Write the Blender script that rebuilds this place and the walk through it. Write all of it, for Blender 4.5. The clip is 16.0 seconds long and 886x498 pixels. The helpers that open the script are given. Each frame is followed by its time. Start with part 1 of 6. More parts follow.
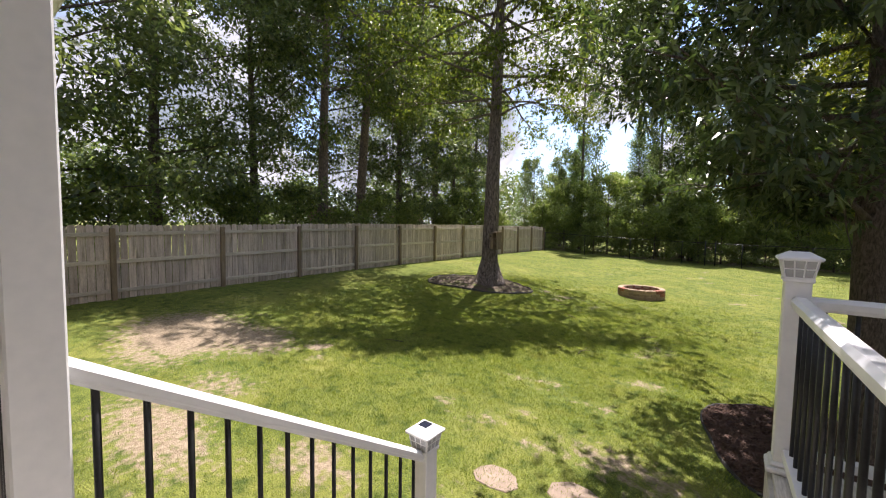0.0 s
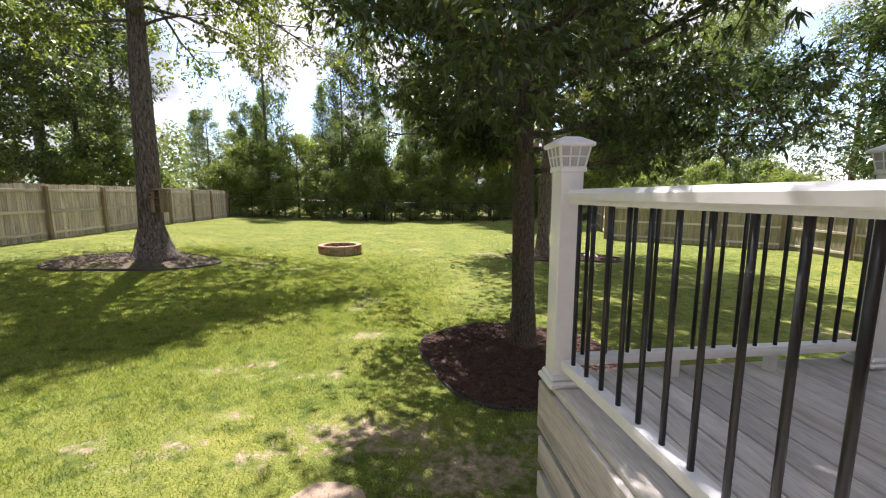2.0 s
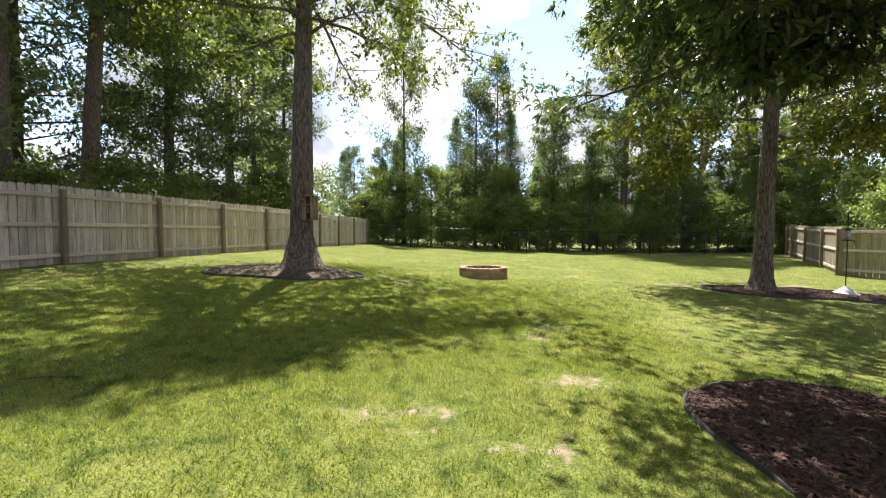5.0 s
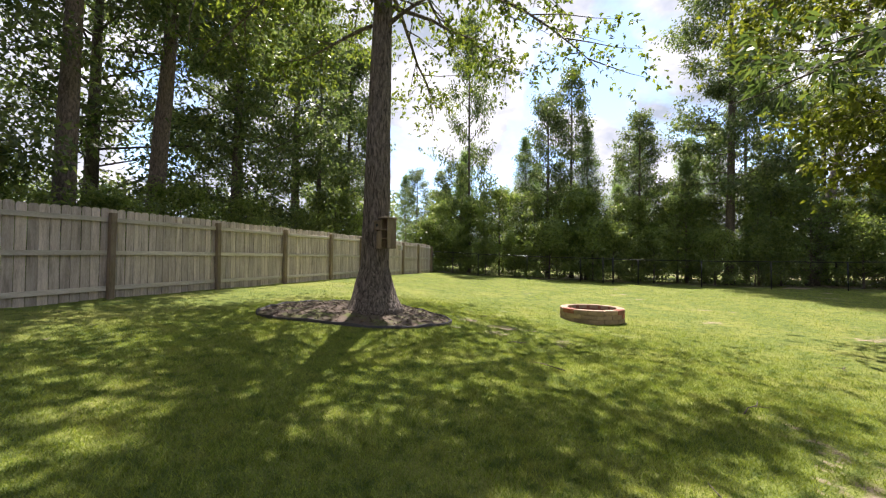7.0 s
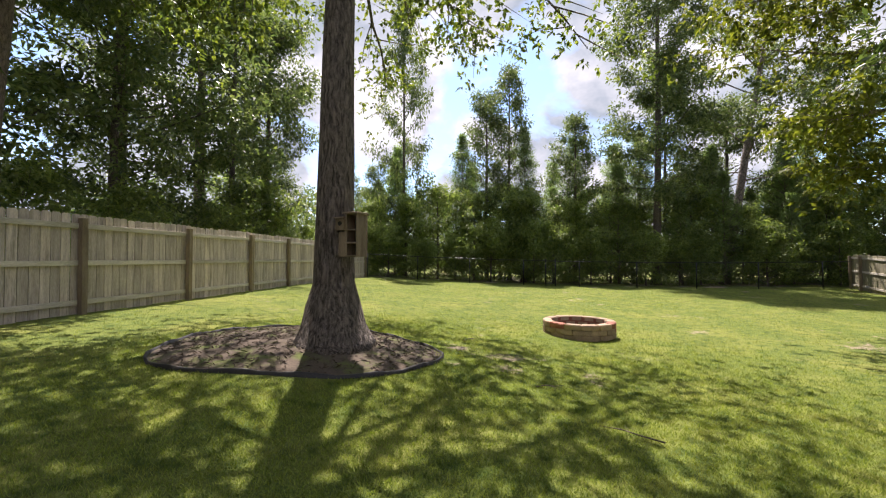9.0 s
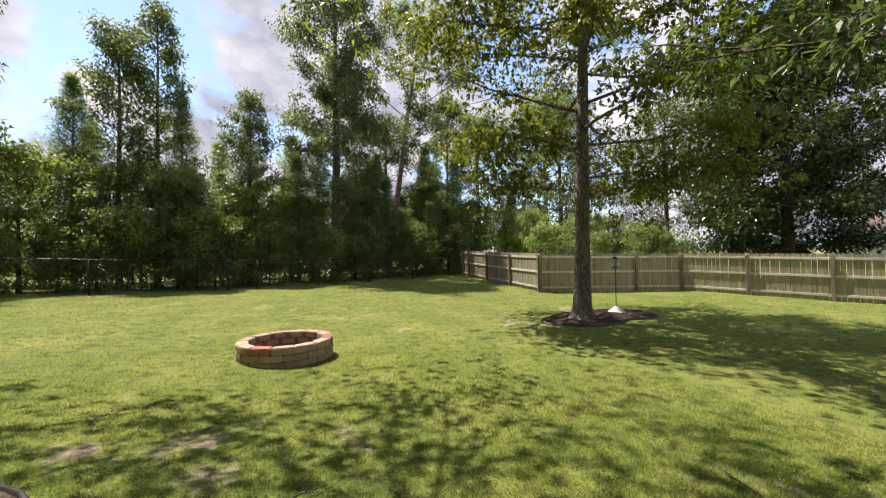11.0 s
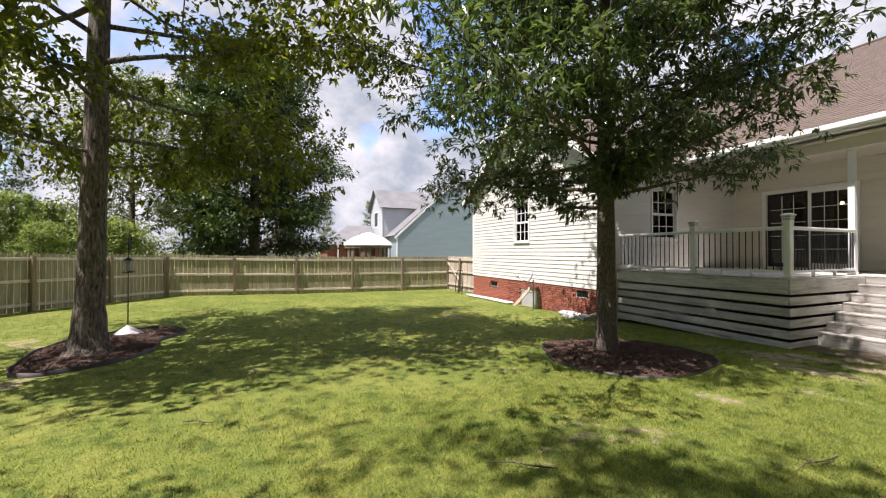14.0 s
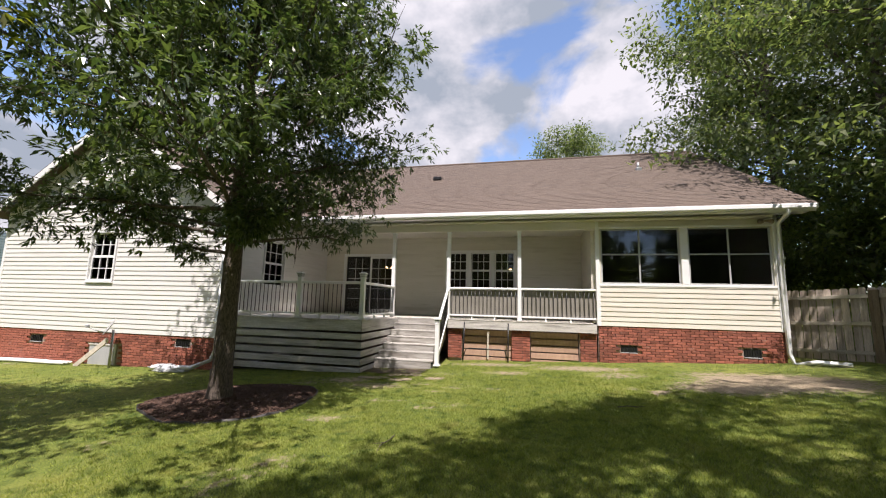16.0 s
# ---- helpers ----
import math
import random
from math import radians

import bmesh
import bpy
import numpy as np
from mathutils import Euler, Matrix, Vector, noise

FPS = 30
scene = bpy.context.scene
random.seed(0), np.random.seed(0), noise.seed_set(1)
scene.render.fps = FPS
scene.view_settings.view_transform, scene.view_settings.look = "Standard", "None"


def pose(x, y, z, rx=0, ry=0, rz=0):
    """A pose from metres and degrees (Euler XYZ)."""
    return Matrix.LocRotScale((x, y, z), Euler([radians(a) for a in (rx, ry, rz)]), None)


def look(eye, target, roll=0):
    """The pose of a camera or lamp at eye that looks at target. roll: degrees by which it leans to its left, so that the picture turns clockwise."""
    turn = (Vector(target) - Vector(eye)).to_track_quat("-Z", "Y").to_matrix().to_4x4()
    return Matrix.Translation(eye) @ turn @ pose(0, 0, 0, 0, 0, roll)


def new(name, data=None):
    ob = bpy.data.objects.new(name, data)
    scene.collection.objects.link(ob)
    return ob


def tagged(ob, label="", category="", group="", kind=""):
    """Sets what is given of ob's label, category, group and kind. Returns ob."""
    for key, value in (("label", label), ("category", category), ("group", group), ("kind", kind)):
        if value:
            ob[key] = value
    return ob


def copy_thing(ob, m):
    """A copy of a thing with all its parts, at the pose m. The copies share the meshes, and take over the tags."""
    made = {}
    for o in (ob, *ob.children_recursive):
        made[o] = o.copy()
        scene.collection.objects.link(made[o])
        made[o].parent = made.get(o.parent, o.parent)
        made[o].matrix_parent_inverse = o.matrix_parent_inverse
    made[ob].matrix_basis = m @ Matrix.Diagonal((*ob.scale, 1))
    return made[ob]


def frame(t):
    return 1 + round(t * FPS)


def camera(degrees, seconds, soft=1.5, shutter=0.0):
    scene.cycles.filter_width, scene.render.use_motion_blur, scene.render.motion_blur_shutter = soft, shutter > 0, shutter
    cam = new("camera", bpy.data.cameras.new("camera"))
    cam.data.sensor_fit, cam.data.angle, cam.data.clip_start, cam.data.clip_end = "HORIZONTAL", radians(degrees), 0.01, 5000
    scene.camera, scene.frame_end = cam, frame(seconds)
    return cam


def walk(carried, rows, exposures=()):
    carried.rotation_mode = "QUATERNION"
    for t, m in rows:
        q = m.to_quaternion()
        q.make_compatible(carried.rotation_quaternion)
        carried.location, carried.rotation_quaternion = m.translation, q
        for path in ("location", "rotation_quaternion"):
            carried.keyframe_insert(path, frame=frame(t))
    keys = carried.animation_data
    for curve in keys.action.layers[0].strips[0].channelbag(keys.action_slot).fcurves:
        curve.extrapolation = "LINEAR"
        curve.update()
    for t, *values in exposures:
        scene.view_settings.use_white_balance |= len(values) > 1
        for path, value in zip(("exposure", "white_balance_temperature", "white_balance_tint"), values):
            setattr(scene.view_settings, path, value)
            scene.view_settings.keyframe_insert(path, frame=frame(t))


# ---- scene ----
cam = camera(97.3, 16.0, soft=1.15)
# seconds, eye, a point looked at, lean
PATH = [
    (0.0, (0.142, 0.029, 2.347), (-1.060, 1.622, 2.224), 0.9),
    (0.5, (-0.056, 0.285, 2.329), (-0.609, 2.200, 2.153), 0.4),
    (1.0, (-0.198, 0.532, 2.300), (-0.275, 2.516, 2.066), -0.3),
    (1.5, (-0.273, 0.751, 2.140), (-0.116, 2.727, 1.877), -0.1),
    (2.0, (-0.352, 0.955, 1.998), (-0.131, 2.924, 1.724), -0.1),
    (2.5, (-0.428, 1.190, 1.851), (-0.218, 3.162, 1.597), 0.2),
    (3.0, (-0.533, 1.406, 1.718), (-0.401, 3.388, 1.485), 0.2),
    (3.5, (-0.667, 1.627, 1.581), (-0.666, 3.616, 1.378), 0.3),
    (4.0, (-0.851, 1.937, 1.450), (-1.000, 3.924, 1.275), -0.1),
    (4.5, (-1.050, 2.347, 1.334), (-1.321, 4.324, 1.199), 0.1),
    (5.0, (-1.365, 2.852, 1.299), (-1.745, 4.814, 1.222), 0.1),
    (7.5, (-3.167, 5.035, 1.453), (-3.822, 6.924, 1.512), 0.5),
    (8.0, (-3.555, 5.375, 1.478), (-4.184, 7.273, 1.538), 0.4),
    (8.5, (-3.926, 5.794, 1.527), (-4.442, 7.725, 1.587), 0.3),
    (9.0, (-4.234, 6.191, 1.563), (-4.483, 8.175, 1.620), 0.0),
    (9.5, (-4.390, 6.625, 1.603), (-4.234, 8.618, 1.654), -0.3),
    (10.0, (-4.551, 7.126, 1.620), (-3.951, 9.033, 1.664), -0.7),
    (12.5, (-4.108, 9.710, 1.606), (-2.251, 10.451, 1.616), -0.8),
    (13.0, (-3.953, 10.059, 1.599), (-1.984, 10.414, 1.604), -0.7),
    (13.5, (-3.775, 10.367, 1.596), (-1.782, 10.197, 1.598), -0.4),
    (14.0, (-3.586, 10.680, 1.571), (-1.734, 9.925, 1.587), 0.0),
    (14.5, (-3.448, 10.905, 1.568), (-1.902, 9.637, 1.622), 0.6),
    (15.0, (-3.471, 11.152, 1.550), (-2.326, 9.516, 1.655), 0.9),
    (15.5, (-3.528, 11.272, 1.554), (-2.779, 9.427, 1.734), 1.3),
    (16.0, (-3.547, 11.323, 1.565), (-3.102, 9.392, 1.838), 1.4),
]
walk(cam, [(t, look(eye, target, lean)) for t, eye, target, lean in PATH], [(0.0, 1.4, 6400, 22), (0.6, 1.72, 6400, 24), (5.0, 1.7, 6350, 20), (8.0, 1.5, 6450, 20), (10.0, 1.35, 6500, 21), (12.5, 1.16, 6500, 20), (13.6, 1.3, 6500, 20), (14.5, 1.28, 6500, 19), (15.2, 1.1, 6450, 18), (16.0, 1.1, 6450, 19)])

# ---- world, sun, exposure ----
SUN_AZ, SUN_EL = radians(15), radians(65)   # azimuth from +y towards -x
sun_way = Vector((-math.sin(SUN_AZ) * math.cos(SUN_EL), math.cos(SUN_AZ) * math.cos(SUN_EL), math.sin(SUN_EL)))
sun = new("sun", bpy.data.lights.new("sun", "SUN"))
sun.data.energy, sun.data.angle, sun.data.color = 4.0, radians(0.55), (1.0, 0.95, 0.86)
sun.matrix_world = look(sun_way * 60, (0, 0, 0))

world = bpy.data.worlds.new("sky")
scene.world = world
world.use_nodes = True
wn, wl = world.node_tree.nodes, world.node_tree.links
wn.clear()


def wnode(kind, **values):
    n = wn.new(kind)
    for k, v in values.items():
        n.inputs[k].default_value = v
    return n


sky = wn.new("ShaderNodeTexSky")
sky.sky_type, sky.sun_disc = "NISHITA", False
sky.sun_elevation, sky.sun_rotation = SUN_EL, -SUN_AZ
sky.air_density, sky.dust_density, sky.ozone_density = 1.0, 0.35, 2.0
coord = wn.new("ShaderNodeTexCoord")
flat = wnode("ShaderNodeMapping", Scale=(1.0, 1.0, 1.5), Location=(0.35, 0.1, 0.0))
puff = wnode("ShaderNodeTexNoise", Scale=2.6, Detail=11.0, Roughness=0.5, Distortion=0.35)
cover = wn.new("ShaderNodeValToRGB")
cover.color_ramp.elements[0].position, cover.color_ramp.elements[1].position = 0.425, 0.49
shade = wnode("ShaderNodeTexNoise", Scale=4.5, Detail=5.0, Roughness=0.6)
tone = wn.new("ShaderNodeValToRGB")
tone.color_ramp.elements[0].position, tone.color_ramp.elements[1].position = 0.38, 0.64
tone.color_ramp.elements[0].color, tone.color_ramp.elements[1].color = (1.65, 1.92, 2.2, 1), (3.7, 3.7, 3.8, 1)
blend = wn.new("ShaderNodeMixRGB")
back = wnode("ShaderNodeBackground", Strength=0.115)
wout = wn.new("ShaderNodeOutputWorld")
wl.new(coord.outputs["Generated"], flat.inputs["Vector"])
wl.new(flat.outputs[0], puff.inputs["Vector"])
wl.new(flat.outputs[0], shade.inputs["Vector"])
wl.new(puff.outputs["Fac"], cover.inputs["Fac"])
wl.new(shade.outputs["Fac"], tone.inputs["Fac"])
wl.new(cover.outputs["Color"], blend.inputs["Fac"])
wl.new(sky.outputs["Color"], blend.inputs["Color1"])
wl.new(tone.outputs["Color"], blend.inputs["Color2"])
wl.new(blend.outputs["Color"], back.inputs["Color"])
wl.new(back.outputs[0], wout.inputs["Surface"])

# ---- materials ----


def nodes_of(name):
    m = bpy.data.materials.new(name)
    m.use_nodes = True
    return m, m.node_tree.nodes, m.node_tree.links, m.node_tree.nodes["Principled BSDF"]


def surface(name, dark, light, rough=0.6, scale=6.0, fine=60.0, bump=0.15, stretch=(1, 1, 1), metallic=0.0, per_piece=0.0, island=False, stain=None, stain_scale=1.2, stain_at=(0.52, 0.7)):
    """A surface whose colour runs between two tones at a coarse and a fine scale, with relief and an optional stain."""
    m, n, l, p = nodes_of(name)
    tc = n.new("ShaderNodeTexCoord")
    mp = n.new("ShaderNodeMapping")
    mp.inputs["Scale"].default_value = stretch
    l.new(tc.outputs["Object"], mp.inputs["Vector"])
    vec = mp.outputs[0]
    info = n.new("ShaderNodeNewGeometry" if island else "ShaderNodeObjectInfo")
    rnd = info.outputs["Random Per Island" if island else "Random"]
    shift = n.new("ShaderNodeVectorMath")
    shift.operation = "MULTIPLY_ADD"
    comb = n.new("ShaderNodeCombineXYZ")
    l.new(rnd, comb.inputs[0]), l.new(rnd, comb.inputs[1])
    shift.inputs[1].default_value = (37.0, 53.0, 0.0)
    l.new(comb.outputs[0], shift.inputs[0])
    l.new(vec, shift.inputs[2])
    vec = shift.outputs[0]
    a = n.new("ShaderNodeTexNoise")
    a.inputs["Scale"].default_value, a.inputs["Detail"].default_value = scale, 4
    b = n.new("ShaderNodeTexNoise")
    b.inputs["Scale"].default_value, b.inputs["Detail"].default_value = fine, 3
    l.new(vec, a.inputs["Vector"]), l.new(vec, b.inputs["Vector"])
    add = n.new("ShaderNodeMath")
    add.operation = "MULTIPLY_ADD"
    add.inputs[1].default_value = 0.45
    l.new(b.outputs["Fac"], add.inputs[0])
    scale_a = n.new("ShaderNodeMath")
    scale_a.operation = "MULTIPLY"
    scale_a.inputs[1].default_value = 0.55
    l.new(a.outputs["Fac"], scale_a.inputs[0])
    l.new(scale_a.outputs[0], add.inputs[2])
    ramp = n.new("ShaderNodeValToRGB")
    ramp.color_ramp.elements[0].position, ramp.color_ramp.elements[1].position = 0.33, 0.67
    ramp.color_ramp.elements[0].color, ramp.color_ramp.elements[1].color = (*dark, 1), (*light, 1)
    l.new(add.outputs[0], ramp.inputs["Fac"])
    col = ramp.outputs["Color"]
    if per_piece:
        val = n.new("ShaderNodeMapRange")
        val.inputs["To Min"].default_value, val.inputs["To Max"].default_value = 1 - per_piece, 1 + per_piece
        l.new(rnd, val.inputs["Value"])
        hsv = n.new("ShaderNodeHueSaturation")
        l.new(val.outputs[0], hsv.inputs["Value"])
        l.new(col, hsv.inputs["Color"])
        col = hsv.outputs[0]
    if stain:
        s = n.new("ShaderNodeTexNoise")
        s.inputs["Scale"].default_value, s.inputs["Detail"].default_value, s.inputs["Roughness"].default_value = stain_scale, 6, 0.65
        l.new(vec, s.inputs["Vector"])
        sr = n.new("ShaderNodeMapRange")
        sr.inputs["From Min"].default_value, sr.inputs["From Max"].default_value = stain_at
        l.new(s.outputs["Fac"], sr.inputs["Value"])
        mx = n.new("ShaderNodeMixRGB")
        mx.inputs["Color2"].default_value = (*stain, 1)
        l.new(sr.outputs[0], mx.inputs["Fac"]), l.new(col, mx.inputs["Color1"])
        col = mx.outputs[0]
    l.new(col, p.inputs["Base Color"])
    p.inputs["Roughness"].default_value, p.inputs["Metallic"].default_value = rough, metallic
    if bump:
        bp = n.new("ShaderNodeBump")
        bp.inputs["Strength"].default_value, bp.inputs["Distance"].default_value = bump, 0.01
        l.new(add.outputs[0], bp.inputs["Height"])
        l.new(bp.outputs[0], p.inputs["Normal"])
    return m


def leafy(name, dark, light, shine=0.45, glow=0.35, sheen=(1.15, 1.25, 0.55), mottle=()):
    """Leaves: glossy above, light passing through from behind; each leaf has its own tone. mottle: (noise scale, other colour, from, to)."""
    m, n, l, p = nodes_of(name)
    g = n.new("ShaderNodeNewGeometry")
    ramp = n.new("ShaderNodeValToRGB")
    ramp.color_ramp.elements[0].color, ramp.color_ramp.elements[1].color = (*dark, 1), (*light, 1)
    l.new(g.outputs["Random Per Island"], ramp.inputs["Fac"])
    col = ramp.outputs[0]
    tc = n.new("ShaderNodeTexCoord")
    for scale, other, lo, hi in mottle:
        no = n.new("ShaderNodeTexNoise")
        no.inputs["Scale"].default_value, no.inputs["Detail"].default_value = scale, 4
        l.new(tc.outputs["Object"], no.inputs["Vector"])
        mr = n.new("ShaderNodeMapRange")
        mr.inputs["From Min"].default_value, mr.inputs["From Max"].default_value, mr.inputs["To Max"].default_value = lo, hi, 0.8
        l.new(no.outputs["Fac"], mr.inputs["Value"])
        mo = n.new("ShaderNodeMixRGB")
        mo.inputs["Color2"].default_value = (*other, 1)
        l.new(mr.outputs[0], mo.inputs["Fac"]), l.new(col, mo.inputs["Color1"])
        col = mo.outputs[0]
    l.new(col, p.inputs["Base Color"])
    p.inputs["Roughness"].default_value = shine
    p.inputs["Specular IOR Level"].default_value = 0.4
    t = n.new("ShaderNodeBsdfTranslucent")
    mul = n.new("ShaderNodeMixRGB")
    mul.blend_type, mul.inputs["Fac"].default_value, mul.inputs["Color2"].default_value = "MULTIPLY", 1.0, (sheen[0] * 1.8, sheen[1] * 1.8, sheen[2] * 1.2, 1)
    l.new(col, mul.inputs["Color1"])
    l.new(mul.outputs[0], t.inputs["Color"])
    mix = n.new("ShaderNodeMixShader")
    mix.inputs[0].default_value = glow
    l.new(p.outputs[0], mix.inputs[1]), l.new(t.outputs[0], mix.inputs[2])
    l.new(mix.outputs[0], n["Material Output"].inputs["Surface"])
    return m


def glassy(name, tint=(0.9, 0.93, 0.95), clear=0.75):
    """A window pane: see-through, with a mirror's gloss that grows at a glancing angle."""
    m, n, l, p = nodes_of(name)
    n.remove(p)
    tr = n.new("ShaderNodeBsdfTransparent")
    tr.inputs[0].default_value = (*[c * clear for c in tint], 1)
    gl = n.new("ShaderNodeBsdfGlossy")
    gl.inputs["Roughness"].default_value = 0.02
    fr = n.new("ShaderNodeFresnel")
    fr.inputs["IOR"].default_value = 1.6
    mix = n.new("ShaderNodeMixShader")
    l.new(fr.outputs[0], mix.inputs[0]), l.new(tr.outputs[0], mix.inputs[1]), l.new(gl.outputs[0], mix.inputs[2])
    l.new(mix.outputs[0], n["Material Output"].inputs["Surface"])
    return m


def glowing(name, color, strength):
    m, n, l, p = nodes_of(name)
    p.inputs["Emission Color"].default_value, p.inputs["Emission Strength"].default_value = (*color, 1), strength
    return m


WHITE = surface("white_vinyl", (0.74, 0.75, 0.76), (0.83, 0.83, 0.83), 0.35, 2, 30, 0.03)
BLACK = surface("black_metal", (0.012, 0.012, 0.013), (0.028, 0.028, 0.03), 0.38, 8, 90, 0.05, metallic=0.3)
SIDING = surface("cream_siding", (0.60, 0.567, 0.495), (0.68, 0.645, 0.57), 0.5, 0.7, 40, 0.05, stretch=(1, 1, 6), stain=(0.54, 0.505, 0.42), stain_scale=0.8)
WING_SIDING = surface("white_siding", (0.63, 0.62, 0.605), (0.71, 0.70, 0.685), 0.5, 0.7, 40, 0.05, stretch=(1, 1, 6), stain=(0.60, 0.585, 0.56), stain_scale=0.8)
BLUE_SIDING = surface("blue_siding", (0.23, 0.30, 0.34), (0.29, 0.36, 0.40), 0.55, 0.6, 30, 0.05)
GREY_SIDING = surface("grey_siding", (0.42, 0.44, 0.48), (0.50, 0.52, 0.55), 0.55, 0.6, 30, 0.05)
BRICK = surface("red_brick", (0.17, 0.05, 0.032), (0.34, 0.115, 0.075), 0.85, 9, 90, 0.5, per_piece=0.35, stain=(0.30, 0.20, 0.16), stain_scale=5.0, stain_at=(0.6, 0.8))
MORTAR = surface("mortar", (0.28, 0.21, 0.18), (0.40, 0.31, 0.27), 0.9, 8, 80, 0.4)
SHINGLE = surface("brown_shingles", (0.075, 0.054, 0.043), (0.155, 0.117, 0.096), 0.9, 0.5, 38, 0.3, island=True, per_piece=0.05, stain=(0.06, 0.046, 0.038), stain_scale=0.5, stain_at=(0.5, 0.72))
GREY_SHINGLE = surface("grey_shingles", (0.13, 0.13, 0.14), (0.21, 0.21, 0.22), 0.9, 0.8, 30, 0.4)
DECK = surface("weathered_deck_wood", (0.36, 0.34, 0.31), (0.66, 0.635, 0.59), 0.8, 3, 24, 0.4, stretch=(6, 0.6, 6), per_piece=0.14, stain=(0.27, 0.20, 0.13), stain_scale=1.5, stain_at=(0.58, 0.75))
SKIRT = surface("weathered_skirt_wood", (0.38, 0.36, 0.33), (0.69, 0.665, 0.63), 0.8, 3, 24, 0.4, stretch=(0.6, 0.6, 7), per_piece=0.12, stain=(0.16, 0.145, 0.13), stain_scale=1.6, stain_at=(0.55, 0.75))
# worn, stained deck wood, its tones also lowered for tree shade on the steps
SHADED_STEPWOOD = surface("worn_shaded_step_wood", (0.22, 0.205, 0.185), (0.46, 0.44, 0.41), 0.85, 3, 24, 0.4, stretch=(0.6, 6, 6), per_piece=0.16, stain=(0.15, 0.13, 0.11), stain_scale=1.8, stain_at=(0.5, 0.72))
PICKET = surface("weathered_fence_wood", (0.31, 0.255, 0.21), (0.64, 0.55, 0.47), 0.85, 2.4, 22, 0.45, stretch=(7, 7, 0.7), per_piece=0.24, stain=(0.10, 0.085, 0.06), stain_scale=1.3, stain_at=(0.55, 0.78))
GREENPICKET = surface("treated_fence_wood", (0.17, 0.15, 0.09), (0.35, 0.315, 0.21), 0.85, 2.4, 22, 0.45, stretch=(7, 7, 0.7), per_piece=0.18, stain=(0.10, 0.09, 0.05), stain_scale=1.3, stain_at=(0.55, 0.78))
RAILWOOD = surface("fence_rail_wood", (0.36, 0.32, 0.26), (0.62, 0.56, 0.47), 0.85, 2.4, 22, 0.4, stretch=(1, 1, 5), per_piece=0.15)
POSTWOOD = surface("fence_post_wood", (0.13, 0.095, 0.06), (0.29, 0.225, 0.15), 0.85, 2.4, 22, 0.4, stretch=(6, 6, 0.7), per_piece=0.15)
PINKWOOD = surface("new_cedar_wood", (0.36, 0.22, 0.16), (0.50, 0.33, 0.24), 0.85, 2.4, 22, 0.3, stretch=(7, 7, 0.7), per_piece=0.12)


def barky(name, dark, light, width=0.05, tall=5.0, depth=0.03):
    """Furrowed bark: long ridges with dark cracks between them."""
    m, n, l, p = nodes_of(name)
    tc = n.new("ShaderNodeTexCoord")
    mp = n.new("ShaderNodeMapping")
    mp.inputs["Scale"].default_value = (1 / width, 1 / width, 1 / (width * tall))
    warp = n.new("ShaderNodeTexNoise")
    warp.inputs["Scale"].default_value, warp.inputs["Detail"].default_value = 5, 4
    l.new(tc.outputs["Object"], warp.inputs["Vector"])
    off = n.new("ShaderNodeVectorMath")
    off.operation = "MULTIPLY_ADD"
    off.inputs[1].default_value = (0.10, 0.10, 0.25)
    l.new(warp.outputs["Color"], off.inputs[0]), l.new(tc.outputs["Object"], off.inputs[2])
    l.new(off.outputs[0], mp.inputs["Vector"])
    vor = n.new("ShaderNodeTexVoronoi")
    vor.feature = "DISTANCE_TO_EDGE"
    vor.inputs["Scale"].default_value = 1.0
    l.new(mp.outputs[0], vor.inputs["Vector"])
    grain = n.new("ShaderNodeTexNoise")
    grain.inputs["Scale"].default_value, grain.inputs["Detail"].default_value = 45, 6
    l.new(tc.outputs["Object"], grain.inputs["Vector"])
    hgt = n.new("ShaderNodeMath")
    hgt.operation = "MULTIPLY_ADD"
    hgt.inputs[1].default_value = 0.35
    sm = n.new("ShaderNodeMapRange")
    sm.interpolation_type = "SMOOTHSTEP"
    sm.inputs["From Max"].default_value = 0.5
    l.new(vor.outputs["Distance"], sm.inputs["Value"])
    flake = n.new("ShaderNodeTexNoise")
    flake.inputs["Scale"].default_value, flake.inputs["Detail"].default_value, flake.inputs["Roughness"].default_value = 1.6, 5, 0.65
    l.new(mp.outputs[0], flake.inputs["Vector"])
    mixed = n.new("ShaderNodeMath")
    mixed.operation = "MULTIPLY_ADD"
    mixed.inputs[1].default_value = 0.42
    wide = n.new("ShaderNodeMapRange")
    wide.inputs["From Min"].default_value, wide.inputs["From Max"].default_value, wide.inputs["To Max"].default_value = 0.36, 0.64, 0.58
    l.new(flake.outputs["Fac"], wide.inputs["Value"])
    l.new(sm.outputs[0], mixed.inputs[0]), l.new(wide.outputs[0], mixed.inputs[2])
    l.new(grain.outputs["Fac"], hgt.inputs[0]), l.new(mixed.outputs[0], hgt.inputs[2])
    ramp = n.new("ShaderNodeValToRGB")
    ramp.color_ramp.elements[0].position, ramp.color_ramp.elements[1].position = 0.15, 1.2 / 1.35
    ramp.color_ramp.elements[0].color, ramp.color_ramp.elements[1].color = (*dark, 1), (*light, 1)
    l.new(hgt.outputs[0], ramp.inputs["Fac"])
    l.new(ramp.outputs[0], p.inputs["Base Color"])
    p.inputs["Roughness"].default_value = 0.95
    bp = n.new("ShaderNodeBump")
    bp.inputs["Strength"].default_value, bp.inputs["Distance"].default_value = 1.0, depth
    l.new(hgt.outputs[0], bp.inputs["Height"])
    l.new(bp.outputs[0], p.inputs["Normal"])
    return m


